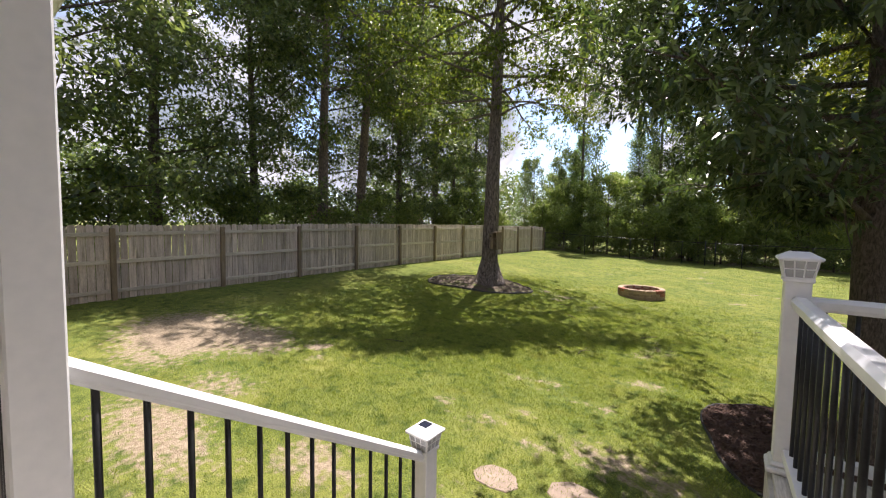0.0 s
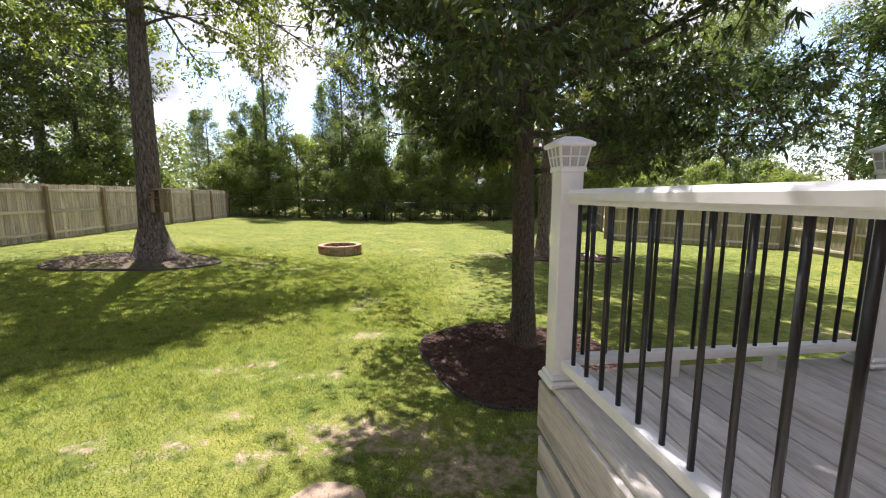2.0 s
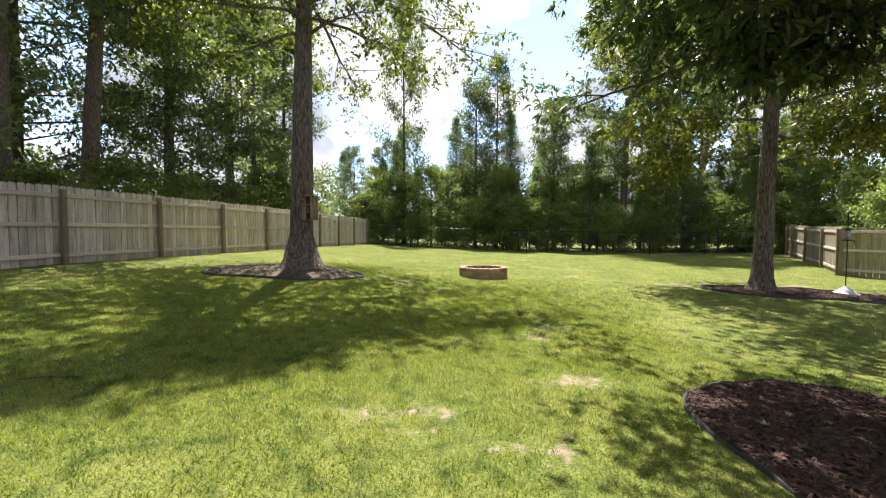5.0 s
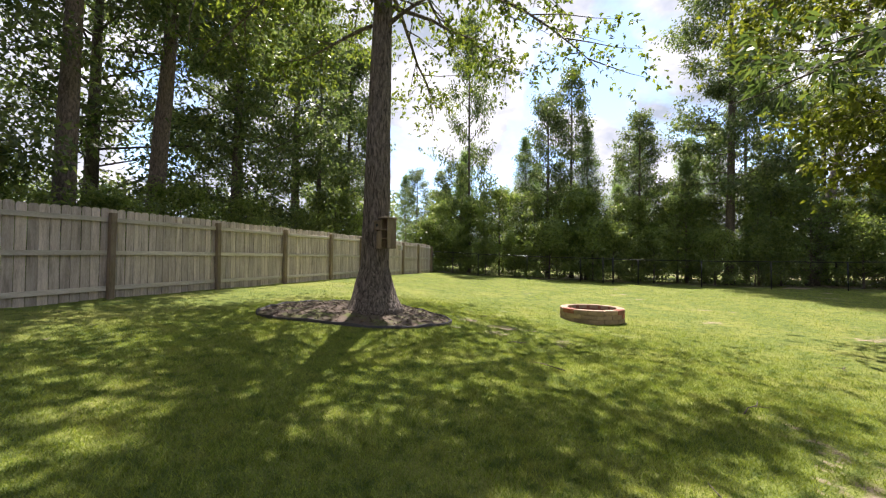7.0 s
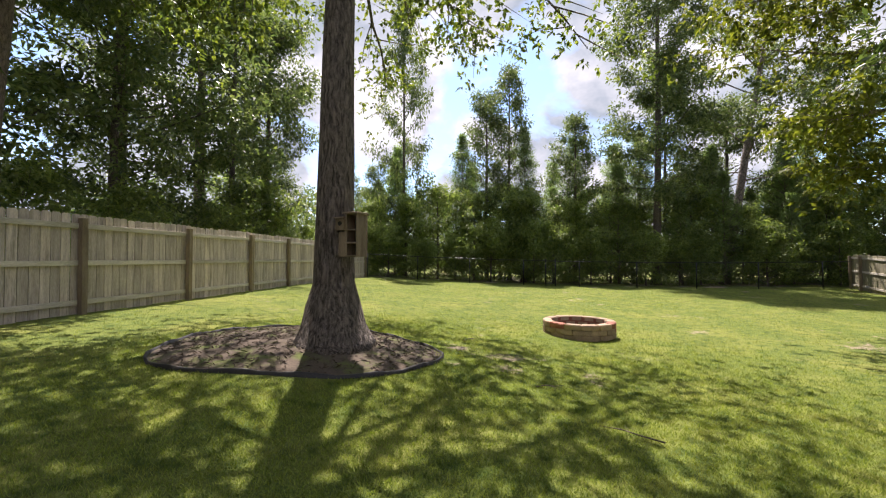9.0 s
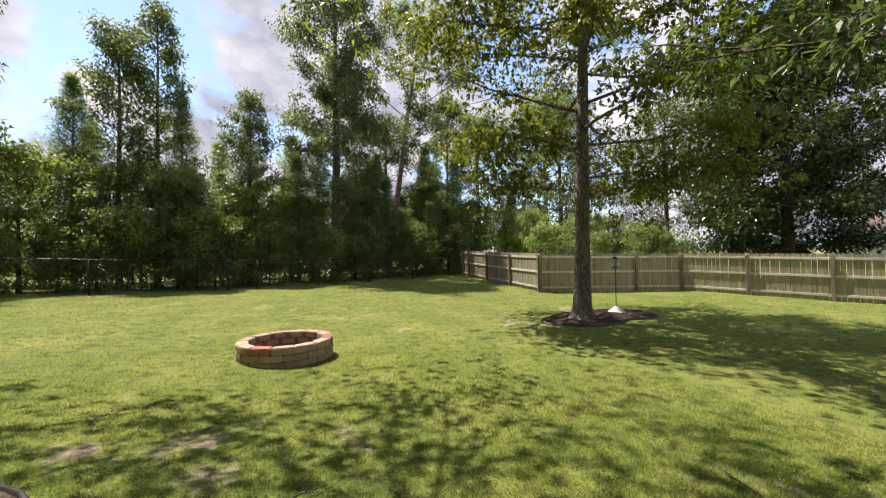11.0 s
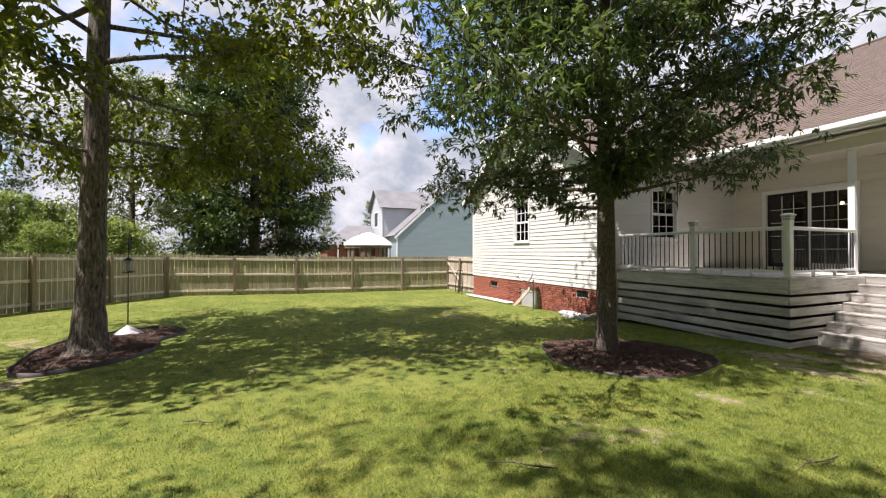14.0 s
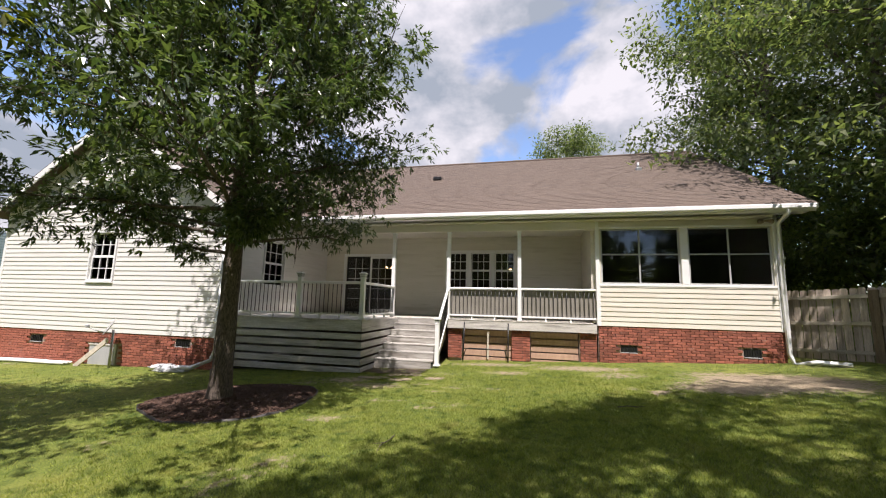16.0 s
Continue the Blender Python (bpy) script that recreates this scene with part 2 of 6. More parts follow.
BARK = barky("oak_bark", (0.028, 0.022, 0.017), (0.31, 0.255, 0.215), 0.05, 6.5, 0.05)
DARKBARK = barky("dark_bark", (0.035, 0.028, 0.022), (0.17, 0.135, 0.11), 0.028, 4.0, 0.012)
PINEBARK = barky("pine_bark", (0.07, 0.055, 0.045), (0.26, 0.20, 0.16), 0.06, 3.0, 0.02)
MULCH = surface("dark_mulch", (0.030, 0.017, 0.012), (0.10, 0.055, 0.038), 0.95, 12, 70, 1.0, island=True, per_piece=0.3)
SOILBED = surface("bare_soil", (0.05, 0.036, 0.025), (0.12, 0.088, 0.06), 0.95, 5, 45, 1.0, stain=(0.10, 0.12, 0.025), stain_scale=3.0, stain_at=(0.52, 0.66))
EDGING = surface("black_edging", (0.014, 0.012, 0.011), (0.035, 0.03, 0.027), 0.6, 6, 50, 0.2)
BLOCK = surface("tan_wall_block", (0.25, 0.17, 0.115), (0.42, 0.31, 0.215), 0.9, 8, 80, 0.8, per_piece=0.16)
REDBLOCK = surface("red_wall_block", (0.23, 0.085, 0.055), (0.36, 0.15, 0.10), 0.9, 8, 80, 0.8, per_piece=0.2)
ASH = surface("ash", (0.05, 0.045, 0.04), (0.16, 0.145, 0.13), 0.95, 8, 60, 0.8)
SLAB = surface("flagstone", (0.20, 0.15, 0.11), (0.32, 0.25, 0.19), 0.9, 4, 60, 0.5, per_piece=0.12)
GALV = surface("galvanised_steel", (0.28, 0.29, 0.30), (0.42, 0.43, 0.44), 0.4, 8, 60, 0.1, metallic=0.8)
GREYPLASTIC = surface("grey_plastic", (0.34, 0.35, 0.36), (0.44, 0.45, 0.46), 0.5, 4, 40, 0.05)
SCREENCLOTH = surface("grey_privacy_cloth", (0.20, 0.185, 0.16), (0.26, 0.24, 0.21), 0.9, 3, 90, 0.2)
CANVAS = surface("white_canvas", (0.70, 0.68, 0.67), (0.80, 0.78, 0.77), 0.8, 2, 40, 0.1)
NETTING = surface("brown_netting", (0.10, 0.075, 0.06), (0.18, 0.14, 0.11), 0.9, 2, 60, 0.1)
PANE = glassy("window_glass", clear=0.62)
SCREENPANE = glassy("screened_glass", clear=0.42)
# indoor surfaces share one dark tone that carries the rooms' dimness
DIM_ROOM = surface("darkened_room", (0.16, 0.14, 0.12), (0.22, 0.20, 0.17), 0.8, 2, 20, 0.05)
BULB = glowing("warm_bulb", (1.0, 0.55, 0.25), 9.0)
SOLAR = surface("solar_cell", (0.012, 0.014, 0.03), (0.03, 0.035, 0.06), 0.15, 6, 60, 0.0)
LAWN_TONES = ((0.062, 0.092, 0.02), (0.20, 0.235, 0.046))


def lawn_material():
    m, n, l, p = nodes_of("lawn_soil")
    tc = n.new("ShaderNodeTexCoord")
    at = n.new("ShaderNodeAttribute")
    at.attribute_name = "bare"

    def noisy(scale, detail=5):
        t = n.new("ShaderNodeTexNoise")
        t.inputs["Scale"].default_value, t.inputs["Detail"].default_value = scale, detail
        l.new(tc.outputs["Object"], t.inputs["Vector"])
        return t.outputs["Fac"]

    def ramped(fac, lo, hi, a, b):
        r = n.new("ShaderNodeValToRGB")
        r.color_ramp.elements[0].position, r.color_ramp.elements[1].position = lo, hi
        r.color_ramp.elements[0].color, r.color_ramp.elements[1].color = (*a, 1), (*b, 1)
        l.new(fac, r.inputs["Fac"])
        return r.outputs[0]

    grass = ramped(noisy(60, 6), 0.3, 0.7, *LAWN_TONES)
    straw = ramped(noisy(90, 3), 0.3, 0.7, (0.17, 0.18, 0.035), (0.32, 0.31, 0.085))
    mx = n.new("ShaderNodeMixRGB")
    fr = n.new("ShaderNodeMapRange")
    fr.inputs["From Min"].default_value, fr.inputs["From Max"].default_value, fr.inputs["To Max"].default_value = 0.42, 0.72, 0.75
    l.new(noisy(0.9, 6), fr.inputs["Value"])
    l.new(fr.outputs[0], mx.inputs["Fac"]), l.new(grass, mx.inputs["Color1"]), l.new(straw, mx.inputs["Color2"])
    dark = n.new("ShaderNodeMixRGB")
    dr = n.new("ShaderNodeMapRange")
    dr.inputs["From Min"].default_value, dr.inputs["From Max"].default_value, dr.inputs["To Max"].default_value = 0.48, 0.72, 0.85
    dark.inputs["Color2"].default_value = (0.038, 0.07, 0.012, 1)
    l.new(noisy(6.0, 5), dr.inputs["Value"])
    l.new(dr.outputs[0], dark.inputs["Fac"]), l.new(mx.outputs[0], dark.inputs["Color1"])
    soil = ramped(noisy(25, 6), 0.3, 0.7, (0.20, 0.155, 0.10), (0.38, 0.31, 0.22))
    edge = n.new("ShaderNodeMath")
    edge.operation = "MULTIPLY_ADD"
    edge.inputs[1].default_value, edge.inputs[2].default_value = 0.9, -0.45
    l.new(noisy(11, 6), edge.inputs[0])
    add = n.new("ShaderNodeMath")
    l.new(edge.outputs[0], add.inputs[0]), l.new(at.outputs["Fac"], add.inputs[1])
    cut = n.new("ShaderNodeMapRange")
    cut.inputs["From Min"].default_value, cut.inputs["From Max"].default_value = 0.40, 0.60
    l.new(add.outputs[0], cut.inputs["Value"])
    mx2 = n.new("ShaderNodeMixRGB")
    l.new(cut.outputs[0], mx2.inputs["Fac"]), l.new(dark.outputs[0], mx2.inputs["Color1"]), l.new(soil, mx2.inputs["Color2"])
    l.new(mx2.outputs[0], p.inputs["Base Color"])
    p.inputs["Roughness"].default_value, p.inputs["Specular IOR Level"].default_value = 0.95, 0.2
    bp = n.new("ShaderNodeBump")
    bp.inputs["Strength"].default_value, bp.inputs["Distance"].default_value = 0.8, 0.03
    l.new(noisy(70, 4), bp.inputs["Height"])
    l.new(bp.outputs[0], p.inputs["Normal"])
    return m


LAWN = lawn_material()
BLADE = leafy("grass_blades", (0.092, 0.135, 0.024), (0.30, 0.325, 0.08), 0.75, 0.36, (1.0, 1.1, 0.6), ((6.0, (0.045, 0.085, 0.012), 0.5, 0.72), (3.3, (0.30, 0.28, 0.085), 0.55, 0.75), (16.0, (0.32, 0.35, 0.075), 0.56, 0.74)))
OAKLEAF = leafy("oak_leaves", (0.04, 0.066, 0.02), (0.13, 0.15, 0.045), 0.42, 0.6, (1.1, 1.15, 0.6))
WILLOWLEAF = leafy("willow_oak_leaves", (0.03, 0.054, 0.028), (0.118, 0.145, 0.075), 0.28, 0.32, (1.0, 1.15, 0.6))
FORESTLEAF = leafy("forest_leaves", (0.05, 0.078, 0.04), (0.165, 0.19, 0.09), 0.4, 0.48, (1.0, 1.08, 0.75))
BRIGHTLEAF = leafy("bright_shrub_leaves", (0.08, 0.12, 0.042), (0.235, 0.27, 0.10), 0.42, 0.5, (1.0, 1.08, 0.7))
DARKLEAF = leafy("magnolia_leaves", (0.018, 0.038, 0.012), (0.065, 0.10, 0.03), 0.35, 0.15)
NEEDLE = leafy("pine_needles", (0.08, 0.125, 0.06), (0.24, 0.30, 0.135), 0.45, 0.45, (0.95, 1.08, 0.7))
GOLDLEAF = leafy("yellow_green_leaves", (0.045, 0.062, 0.014), (0.15, 0.15, 0.04), 0.42, 0.5)

# ---- mesh helpers ----


def mesh_of(name, verts, faces, material, smooth=False):
    me = bpy.data.meshes.new(name)
    me.from_pydata([tuple(v) for v in verts], [], faces)
    if material:
        me.materials.append(material)
    if smooth:
        me.shade_smooth()
    return me


def part(name, data, material, parent=None, label=""):
    """Links a bmesh or a mesh as one object under a thing or a part."""
    if isinstance(data, bmesh.types.BMesh):
        me = bpy.data.meshes.new(name)
        data.to_mesh(me)
        data.free()
        me.materials.append(material)
        data = me
    ob = new(name, data)
    if parent:
        ob.parent = parent
    if label:
        tagged(ob, label)
    return ob


def empty(name, label, category, m=None, group="", kind=""):
    ob = new(name)
    if m is not None:
        ob.matrix_world = m
    return tagged(ob, label, category, group, kind)


def add_box(bm, lo, hi, bevel=0.0, m=None):
    """A box between two corners, its edges bevelled, turned by m."""
    ret = bmesh.ops.create_cube(bm, size=1.0)
    vs = ret["verts"]
    c = [(a + b) / 2 for a, b in zip(lo, hi)]
    s = [abs(b - a) for a, b in zip(lo, hi)]
    for v in vs:
        v.co = Vector((c[0] + v.co.x * s[0], c[1] + v.co.y * s[1], c[2] + v.co.z * s[2]))
    if bevel:
        es = list({e for v in vs for e in v.link_edges})
        out = bmesh.ops.bevel(bm, geom=es, offset=min(bevel, min(s) * 0.4), segments=1, affect="EDGES")
        vs = list({v for f in out["faces"] for v in f.verts})
    if m is not None:
        bmesh.ops.transform(bm, matrix=m, verts=vs)
    return vs


def box(lo, hi, bevel=0.0, m=None):
    bm = bmesh.new()
    add_box(bm, lo, hi, bevel, m)
    return bm


def box_mesh(name, lo, hi, material, bevel=0.0):
    bm = box(lo, hi, bevel)
    me = bpy.data.meshes.new(name)
    bm.to_mesh(me)
    bm.free()
    me.materials.append(material)
    return me


def tube(points, radii, sides=8, cap=True, wobble=0.0, rng=None):
    """Vertices and faces of a round tube along points."""
    pts = [Vector(p) for p in points]
    vs, fs = [], []
    for i, p in enumerate(pts):
        d = (pts[min(i + 1, len(pts) - 1)] - pts[max(i - 1, 0)]).normalized()
        side = d.cross(Vector((0.31, 0.95, 0.05)) if abs(d.y) < 0.9 else Vector((1, 0, 0))).normalized()
        up = side.cross(d)
        for k in range(sides):
            a = 2 * math.pi * k / sides
            r = radii[i] * (1 + (rng.uniform(-wobble, wobble) if rng else 0))
            vs.append(p + side * (math.cos(a) * r) + up * (math.sin(a) * r))
    for i in range(len(pts) - 1):
        for k in range(sides):
            a, b = i * sides + k, i * sides + (k + 1) % sides
            fs.append((a, b, b + sides, a + sides))
    if cap:
        fs.append(tuple(reversed(range(sides))))
        fs.append(tuple(range((len(pts) - 1) * sides, len(pts) * sides)))
    return vs, fs


def tube_part(name, points, radii, material, parent, sides=10, label=""):
    if not hasattr(radii, "__len__"):
        radii = [radii] * len(points)
    vs, fs = tube(points, radii, sides)
    return part(name, mesh_of(name, vs, fs, material, True), None, parent, label)


# ---- ground ----


def gz(x, y):
    """Height of the ground: a yard that rises to the west."""
    u, v = np.clip(x, -13.5, 17.5), np.clip(y, 0.0, 30.0)
    z = -0.0954 - 0.03423 * u + 0.00999 * v + 0.0011017 * u * u - 0.001055 * u * v - 0.0000373 * v * v + 0.00001615 * u * u * v + 0.0000563 * u * v * v
    z = z - 0.15 * np.exp(-((u + 2.5) ** 2 + (v - 14.3) ** 2) / 9) + 0.14 * np.exp(-((u + 6.2) ** 2 + (v - 11.1) ** 2) / 3.5)
    return z + 0.012 * np.sin(u * 2.1 + v) * np.sin(v * 1.7 - 0.6 * u)


def gh(x, y):
    return float(gz(np.array(float(x)), np.array(float(y))))


# bare patches: x, y, radius along x, radius along y, strength
BARE = ((-7.9, 2.9, 1.9, 1.3, 0.85), (-6.8, 3.5, 1.2, 0.9, 0.75), (-5.3, 2.3, 1.0, 0.7, 0.55), (-7.4, 2.0, 1.5, 0.55, 0.6), (-2.6, 0.9, 2.0, 0.5, 0.6), (-0.6, 4.1, 1.1, 0.5, 0.56),
        (-2.3, 3.8, 0.9, 0.5, 0.36), (-4.7, 1.4, 1.7, 0.65, 0.66), (-3.0, 2.2, 0.9, 0.45, 0.6), (-1.87, 12.84, 0.5, 0.3, 0.46), (0.75, 13.2, 0.35, 0.16, 0.44), (0.1, 12.1, 0.28, 0.14, 0.5), (-1.9, 4.42, 0.35, 0.2, 0.52), (-2.12, 4.07, 0.35, 0.2, 0.55), (-2.83, 4.04, 0.3, 0.22, 0.52), (-1.1, 6.24, 0.28, 0.14, 0.55), (-1.5, 3.8, 0.45, 0.25, 0.5), (0.2, 3.6, 0.9, 0.5, 0.6), (0.9, 4.0, 0.6, 0.35, 0.5), (-0.8, 6.4, 0.45, 0.22, 0.6), (-1.6, 2.6, 0.8, 0.5, 0.45), (6.6, 6.3, 1.3, 0.5, 0.5), (-4.6, 4.9, 0.7, 0.4, 0.3), (0.9, 3.6, 0.8, 0.5, 0.4),
        (-3.0, 9.0, 0.5, 0.3, 0.3), (-1.4, 7.6, 0.5, 0.3, 0.35), (-2.2, 11.2, 0.9, 0.6, 0.34), (-3.4, 12.6, 0.7, 0.4, 0.34), (-9.9, 0.9, 1.2, 0.6, 0.4), (-1.6, 15.6, 0.6, 0.4, 0.2), (1.1, 9.4, 0.8, 0.5, 0.24), (-3.0, 22.8, 1.3, 0.35, 0.45))


def cells(x, y, size, seed):
    """Smooth random values over the plane, between 0 and 1."""
    u, v = np.asarray(x) / size, np.asarray(y) / size
    i, j = np.floor(u), np.floor(v)
    a, b = u - i, v - j
    a, b = a * a * (3 - 2 * a), b * b * (3 - 2 * b)

    def h(p, q):
        t = np.sin(p * 127.1 + q * 311.7 + seed * 74.7) * 43758.5453
        return t - np.floor(t)
    return (h(i, j) * (1 - a) + h(i + 1, j) * a) * (1 - b) + (h(i, j + 1) * (1 - a) + h(i + 1, j + 1) * a) * b


def bare_at(x, y):
    b = 0.85 * np.clip((cells(x, y, 1.1, 1) * 0.5 + cells(x, y, 0.37, 2) * 0.3 + cells(x, y, 0.13, 4) * 0.2 - 0.58) * 3.2, 0, 1) * (0.45 + 0.55 * cells(x, y, 4.0, 3))
    for px, py, rx, ry, s in BARE:
        b = np.maximum(b, s * np.exp(-((x - px) / rx) ** 2 - ((y - py) / ry) ** 2))
    far = np.maximum(np.maximum(-12.4 - x, x - 18.0), y - 27.6)
    return b + np.clip(far, 0, 1) * 0.35


fine_x, fine_y = np.arange(-14, 18.01, 0.19), np.arange(-3, 30.01, 0.19)
gx = np.concatenate([[-700, -300, -120, -60, -40, -28, -20, -16], fine_x, [20, 25, 32, 45, 70, 120, 300, 700]])
gy = np.concatenate([[-700, -300, -120, -60, -30, -14, -7], fine_y, [32, 36, 42, 50, 65, 120, 300, 700]])
mx, my = np.meshgrid(gx, gy)
vx, vy = mx.ravel(), my.ravel()
W = len(gx)
quads = [(j * W + i, j * W + i + 1, (j + 1) * W + i + 1, (j + 1) * W + i) for j in range(len(gy) - 1) for i in range(W - 1)]
ground_mesh = mesh_of("ground", np.stack([vx, vy, gz(vx, vy)], 1).tolist(), quads, LAWN, True)
att = ground_mesh.attributes.new("bare", "FLOAT", "POINT")
att.data.foreach_set("value", bare_at(vx, vy).astype(np.float32))
tagged(new("ground", ground_mesh), "patchy green lawn with worn sandy bare spots", "lawn", kind="structure")

# ---- fences ----


def picket_mesh(w, h, material, seed):
    rng = random.Random(seed)
    c = 0.028
    top = h + rng.uniform(-0.012, 0.012)
    prof = [(-w / 2, 0), (w / 2, 0), (w / 2, top - c), (w / 2 - c, top), (-w / 2 + c, top), (-w / 2, top - c)]
    bow = rng.uniform(-0.006, 0.006)
    vs = [(x, -0.008 + bow * (z / h) ** 2, z) for x, z in prof] + [(x, 0.008 + bow * (z / h) ** 2, z) for x, z in prof]
    fs = [(0, 1, 2, 3, 4, 5), (11, 10, 9, 8, 7, 6)] + [(i, i + 6, (i + 1) % 6 + 6, (i + 1) % 6) for i in range(6)]
    return mesh_of("picket", vs, fs, material)


def wooden_fence(name, label, corners, spacing, height, picket_material, side, tops=None, rails=(0.18, 0.86, 1.5), w=0.138):
    """A picket fence through corners; posts and rails stand on the side given (+1: left of its run)."""
    fence = empty(name, label, "fence", kind="structure")
    meshes = [picket_mesh(w, height, picket_material, k) for k in range(5)]
    post_me = box_mesh("post", (-0.05, -0.05, -0.25), (0.05, 0.05, height - 0.06), POSTWOOD, 0.006)
    rng = random.Random(len(name) + int(height * 100))
    n = 0
    for a, b in zip(corners, corners[1:]):
        run = Vector((b[0] - a[0], b[1] - a[1], 0))
        length = run.length
        d = run / length
        ang = math.atan2(d.y, d.x)
        left = Vector((-d.y, d.x, 0)) * side
        count = max(1, round(length / spacing))
        for k in range(count + 1):
            p = Vector((a[0], a[1], 0)) + d * (length * k / count)
            post = part("post", post_me, None, fence)
            q = p + left * 0.085
            post.matrix_local = pose(q.x, q.y, gh(q.x, q.y), rng.uniform(-0.6, 0.6), rng.uniform(-0.6, 0.6), math.degrees(ang))
            if k == count:
                break
            e = Vector((a[0], a[1], 0)) + d * (length * (k + 1) / count)
            for h in rails:
                z0, z1 = gh(p.x, p.y) + h + 0.02, gh(e.x, e.y) + h + 0.02
                bm = bmesh.new()
                span = math.hypot((e - p).length, z1 - z0)
                add_box(bm, (0.045, -0.019, -0.044), (span - 0.045, 0.019, 0.044), 0.004)
                rail = part("rail", bm, RAILWOOD, fence)
                o = p + left * 0.029
                rail.matrix_local = pose(o.x, o.y, z0, 0, -math.degrees(math.atan2(z1 - z0, span)), math.degrees(ang))
        steps = int(length / (w + 0.011))
        for k in range(steps):
            p = Vector((a[0], a[1], 0)) + d * (length * (k + 0.5) / steps)
            ob = part("picket", meshes[(n * 7 + k * 3) % 5], None, fence)
            ob.matrix_local = pose(p.x, p.y, gh(p.x, p.y) + rng.uniform(-0.01, 0.015), 0, rng.uniform(-0.35, 0.35), math.degrees(ang) + rng.uniform(-0.6, 0.6))
            n += 1
    return fence


wooden_fence("fence_west", "weathered grey wooden picket fence with brown posts", [(-11.35, 0.2), (-11.35, 16.9), (-11.5, 27.8)], 2.41, 1.72, PICKET, -1)
wooden_fence("fence_east", "greenish wooden picket fence along the lawn edge", [(15.25, 2.75), (15.2, 15.1), (9.6, 18.7), (10.95, 21.5), (13.1, 26.9), (13.4, 27.8)], 2.53, 1.68, GREENPICKET, 1)
wooden_fence("fence_southwest", "weathered wooden fence beside the house corner", [(-9.65, -1.6), (-11.35, 0.2)], 2.4, 1.72, PICKET, -1)
wooden_fence("fence_neighbour", "pinkish new cedar fence of a neighbouring yard", [(-19.0, 13.0), (-19.5, 15.2)], 2.4, 2.55, PINKWOOD, 1)
wooden_fence("fence_neighbour", "pinkish new cedar fence of a neighbouring yard", [(-20.5, 20.5), (-20.5, 24.6)], 2.4, 2.35, PINKWOOD, 1)


def iron_fence():
    """Black chain-link fence along the back of the lawn."""
    fence = empty("chain_link_fence", "black chain-link fence along the woods", "fence", kind="structure")
    xs = np.linspace(-11.3, 15.0, 10)
    y = 27.8
    for i, x in enumerate(xs):
        z = gh(x, y)
        tube_part("post", [(x, y, z - 0.1), (x, y, z + 1.36)], 0.026, BLACK, fence, 8)
    for h, r in ((1.34, 0.017), (0.12, 0.006)):
        tube_part("rail", [(x, y, gh(x, y) + h) for x in np.linspace(-11.3, 15.0, 28)], r, BLACK, fence, 6)
    for x in (-1.35, -0.85):
        tube_part("gate_post", [(x, y, gh(x, y) - 0.1), (x, y, gh(x, y) + 1.45)], 0.034, BLACK, fence, 8)
    vs, fs = [], []

    def wire(a, b):
        k = len(vs)
        for p in (a, b):
            vs.extend([(p[0] - 0.0018, p[1], p[2]), (p[0] + 0.0018, p[1], p[2]), (p[0], p[1] + 0.003, p[2])])
        fs.extend([(k, k + 1, k + 4, k + 3), (k + 1, k + 2, k + 5, k + 4), (k + 2, k, k + 3, k + 5)])
    for s in (1, -1):
        for x in np.arange(-12.6, 16.3, 0.13):
            x1 = x + s * 1.2
            if min(x, x1) > -11.3 and max(x, x1) < 15.0:
                wire((x, y, gh(x, y) + 0.12), (x1, y, gh(x1, y) + 1.33))
    tagged(part("mesh", mesh_of("mesh", vs, fs, BLACK), None, fence), kind="stuff")


iron_fence()

# ---- the house ----
FLOOR, COL_Y, WALL_Y, WING_Y, EAVE = 1.12, 0.17, -2.1, 2.95, 4.05
WING_X0, WING_X1, WING_BRICK = 4.06, 11.85, 0.56
SUN_X0, SUN_X1 = -9.5, -5.22


def siding_wall(wall, axis_pose, x0, x1, z0, z1, material, holes=(), step=0.127, gable=None):
    """Clapboards as wedge-shaped boards, cut round the holes (x0, x1, z0, z1). gable: (apex x, apex z) above z1."""
    z = z0
    top = gable[1] if gable else z1
    while z < top - 0.01:
        h = min(step, top - z)
        a, b = x0, x1
        if gable and z > z1:
            k = (z - z1) / (gable[1] - z1)
            a, b = x0 + (gable[0] - x0) * k, x1 + (gable[0] - x1) * k
        spans = [(a, b)]
        for hx0, hx1, hz0, hz1 in holes:
            if z + h > hz0 + 0.005 and z < hz1 - 0.005:
                spans = [s for p, q in spans for s in ((p, min(q, hx0)), (max(p, hx1), q)) if s[1] - s[0] > 0.02]
        for p, q in spans:
            k = (h / (gable[1] - z1) * (x1 - x0) / 2) if gable and z > z1 else 0
            vs = [(p, 0, z), (q, 0, z), (q, 0.021, z), (p, 0.021, z), (p + k, 0, z + h), (q - k, 0, z + h), (q - k, 0.006, z + h + 0.004), (p + k, 0.006, z + h + 0.004)]
            fs = [(0, 1, 2, 3), (3, 2, 6, 7), (7, 6, 5, 4), (1, 0, 4, 5), (0, 3, 7, 4), (2, 1, 5, 6)]
            ob = part("siding_board", mesh_of("siding_board", vs, fs, material), None, wall)
            ob.matrix_local = axis_pose
        z += h


def brick_mesh(w, seed):
    rng = random.Random(seed)
    bm = box((-w / 2, -0.045, -0.029), (w / 2, 0.045, 0.029), 0.004)
    for v in bm.verts:
        v.co += Vector([rng.uniform(-0.0015, 0.0015) for _ in range(3)])
    me = bpy.data.meshes.new("brick")
    bm.to_mesh(me)
    bm.free()
    me.materials.append(BRICK)
    return me


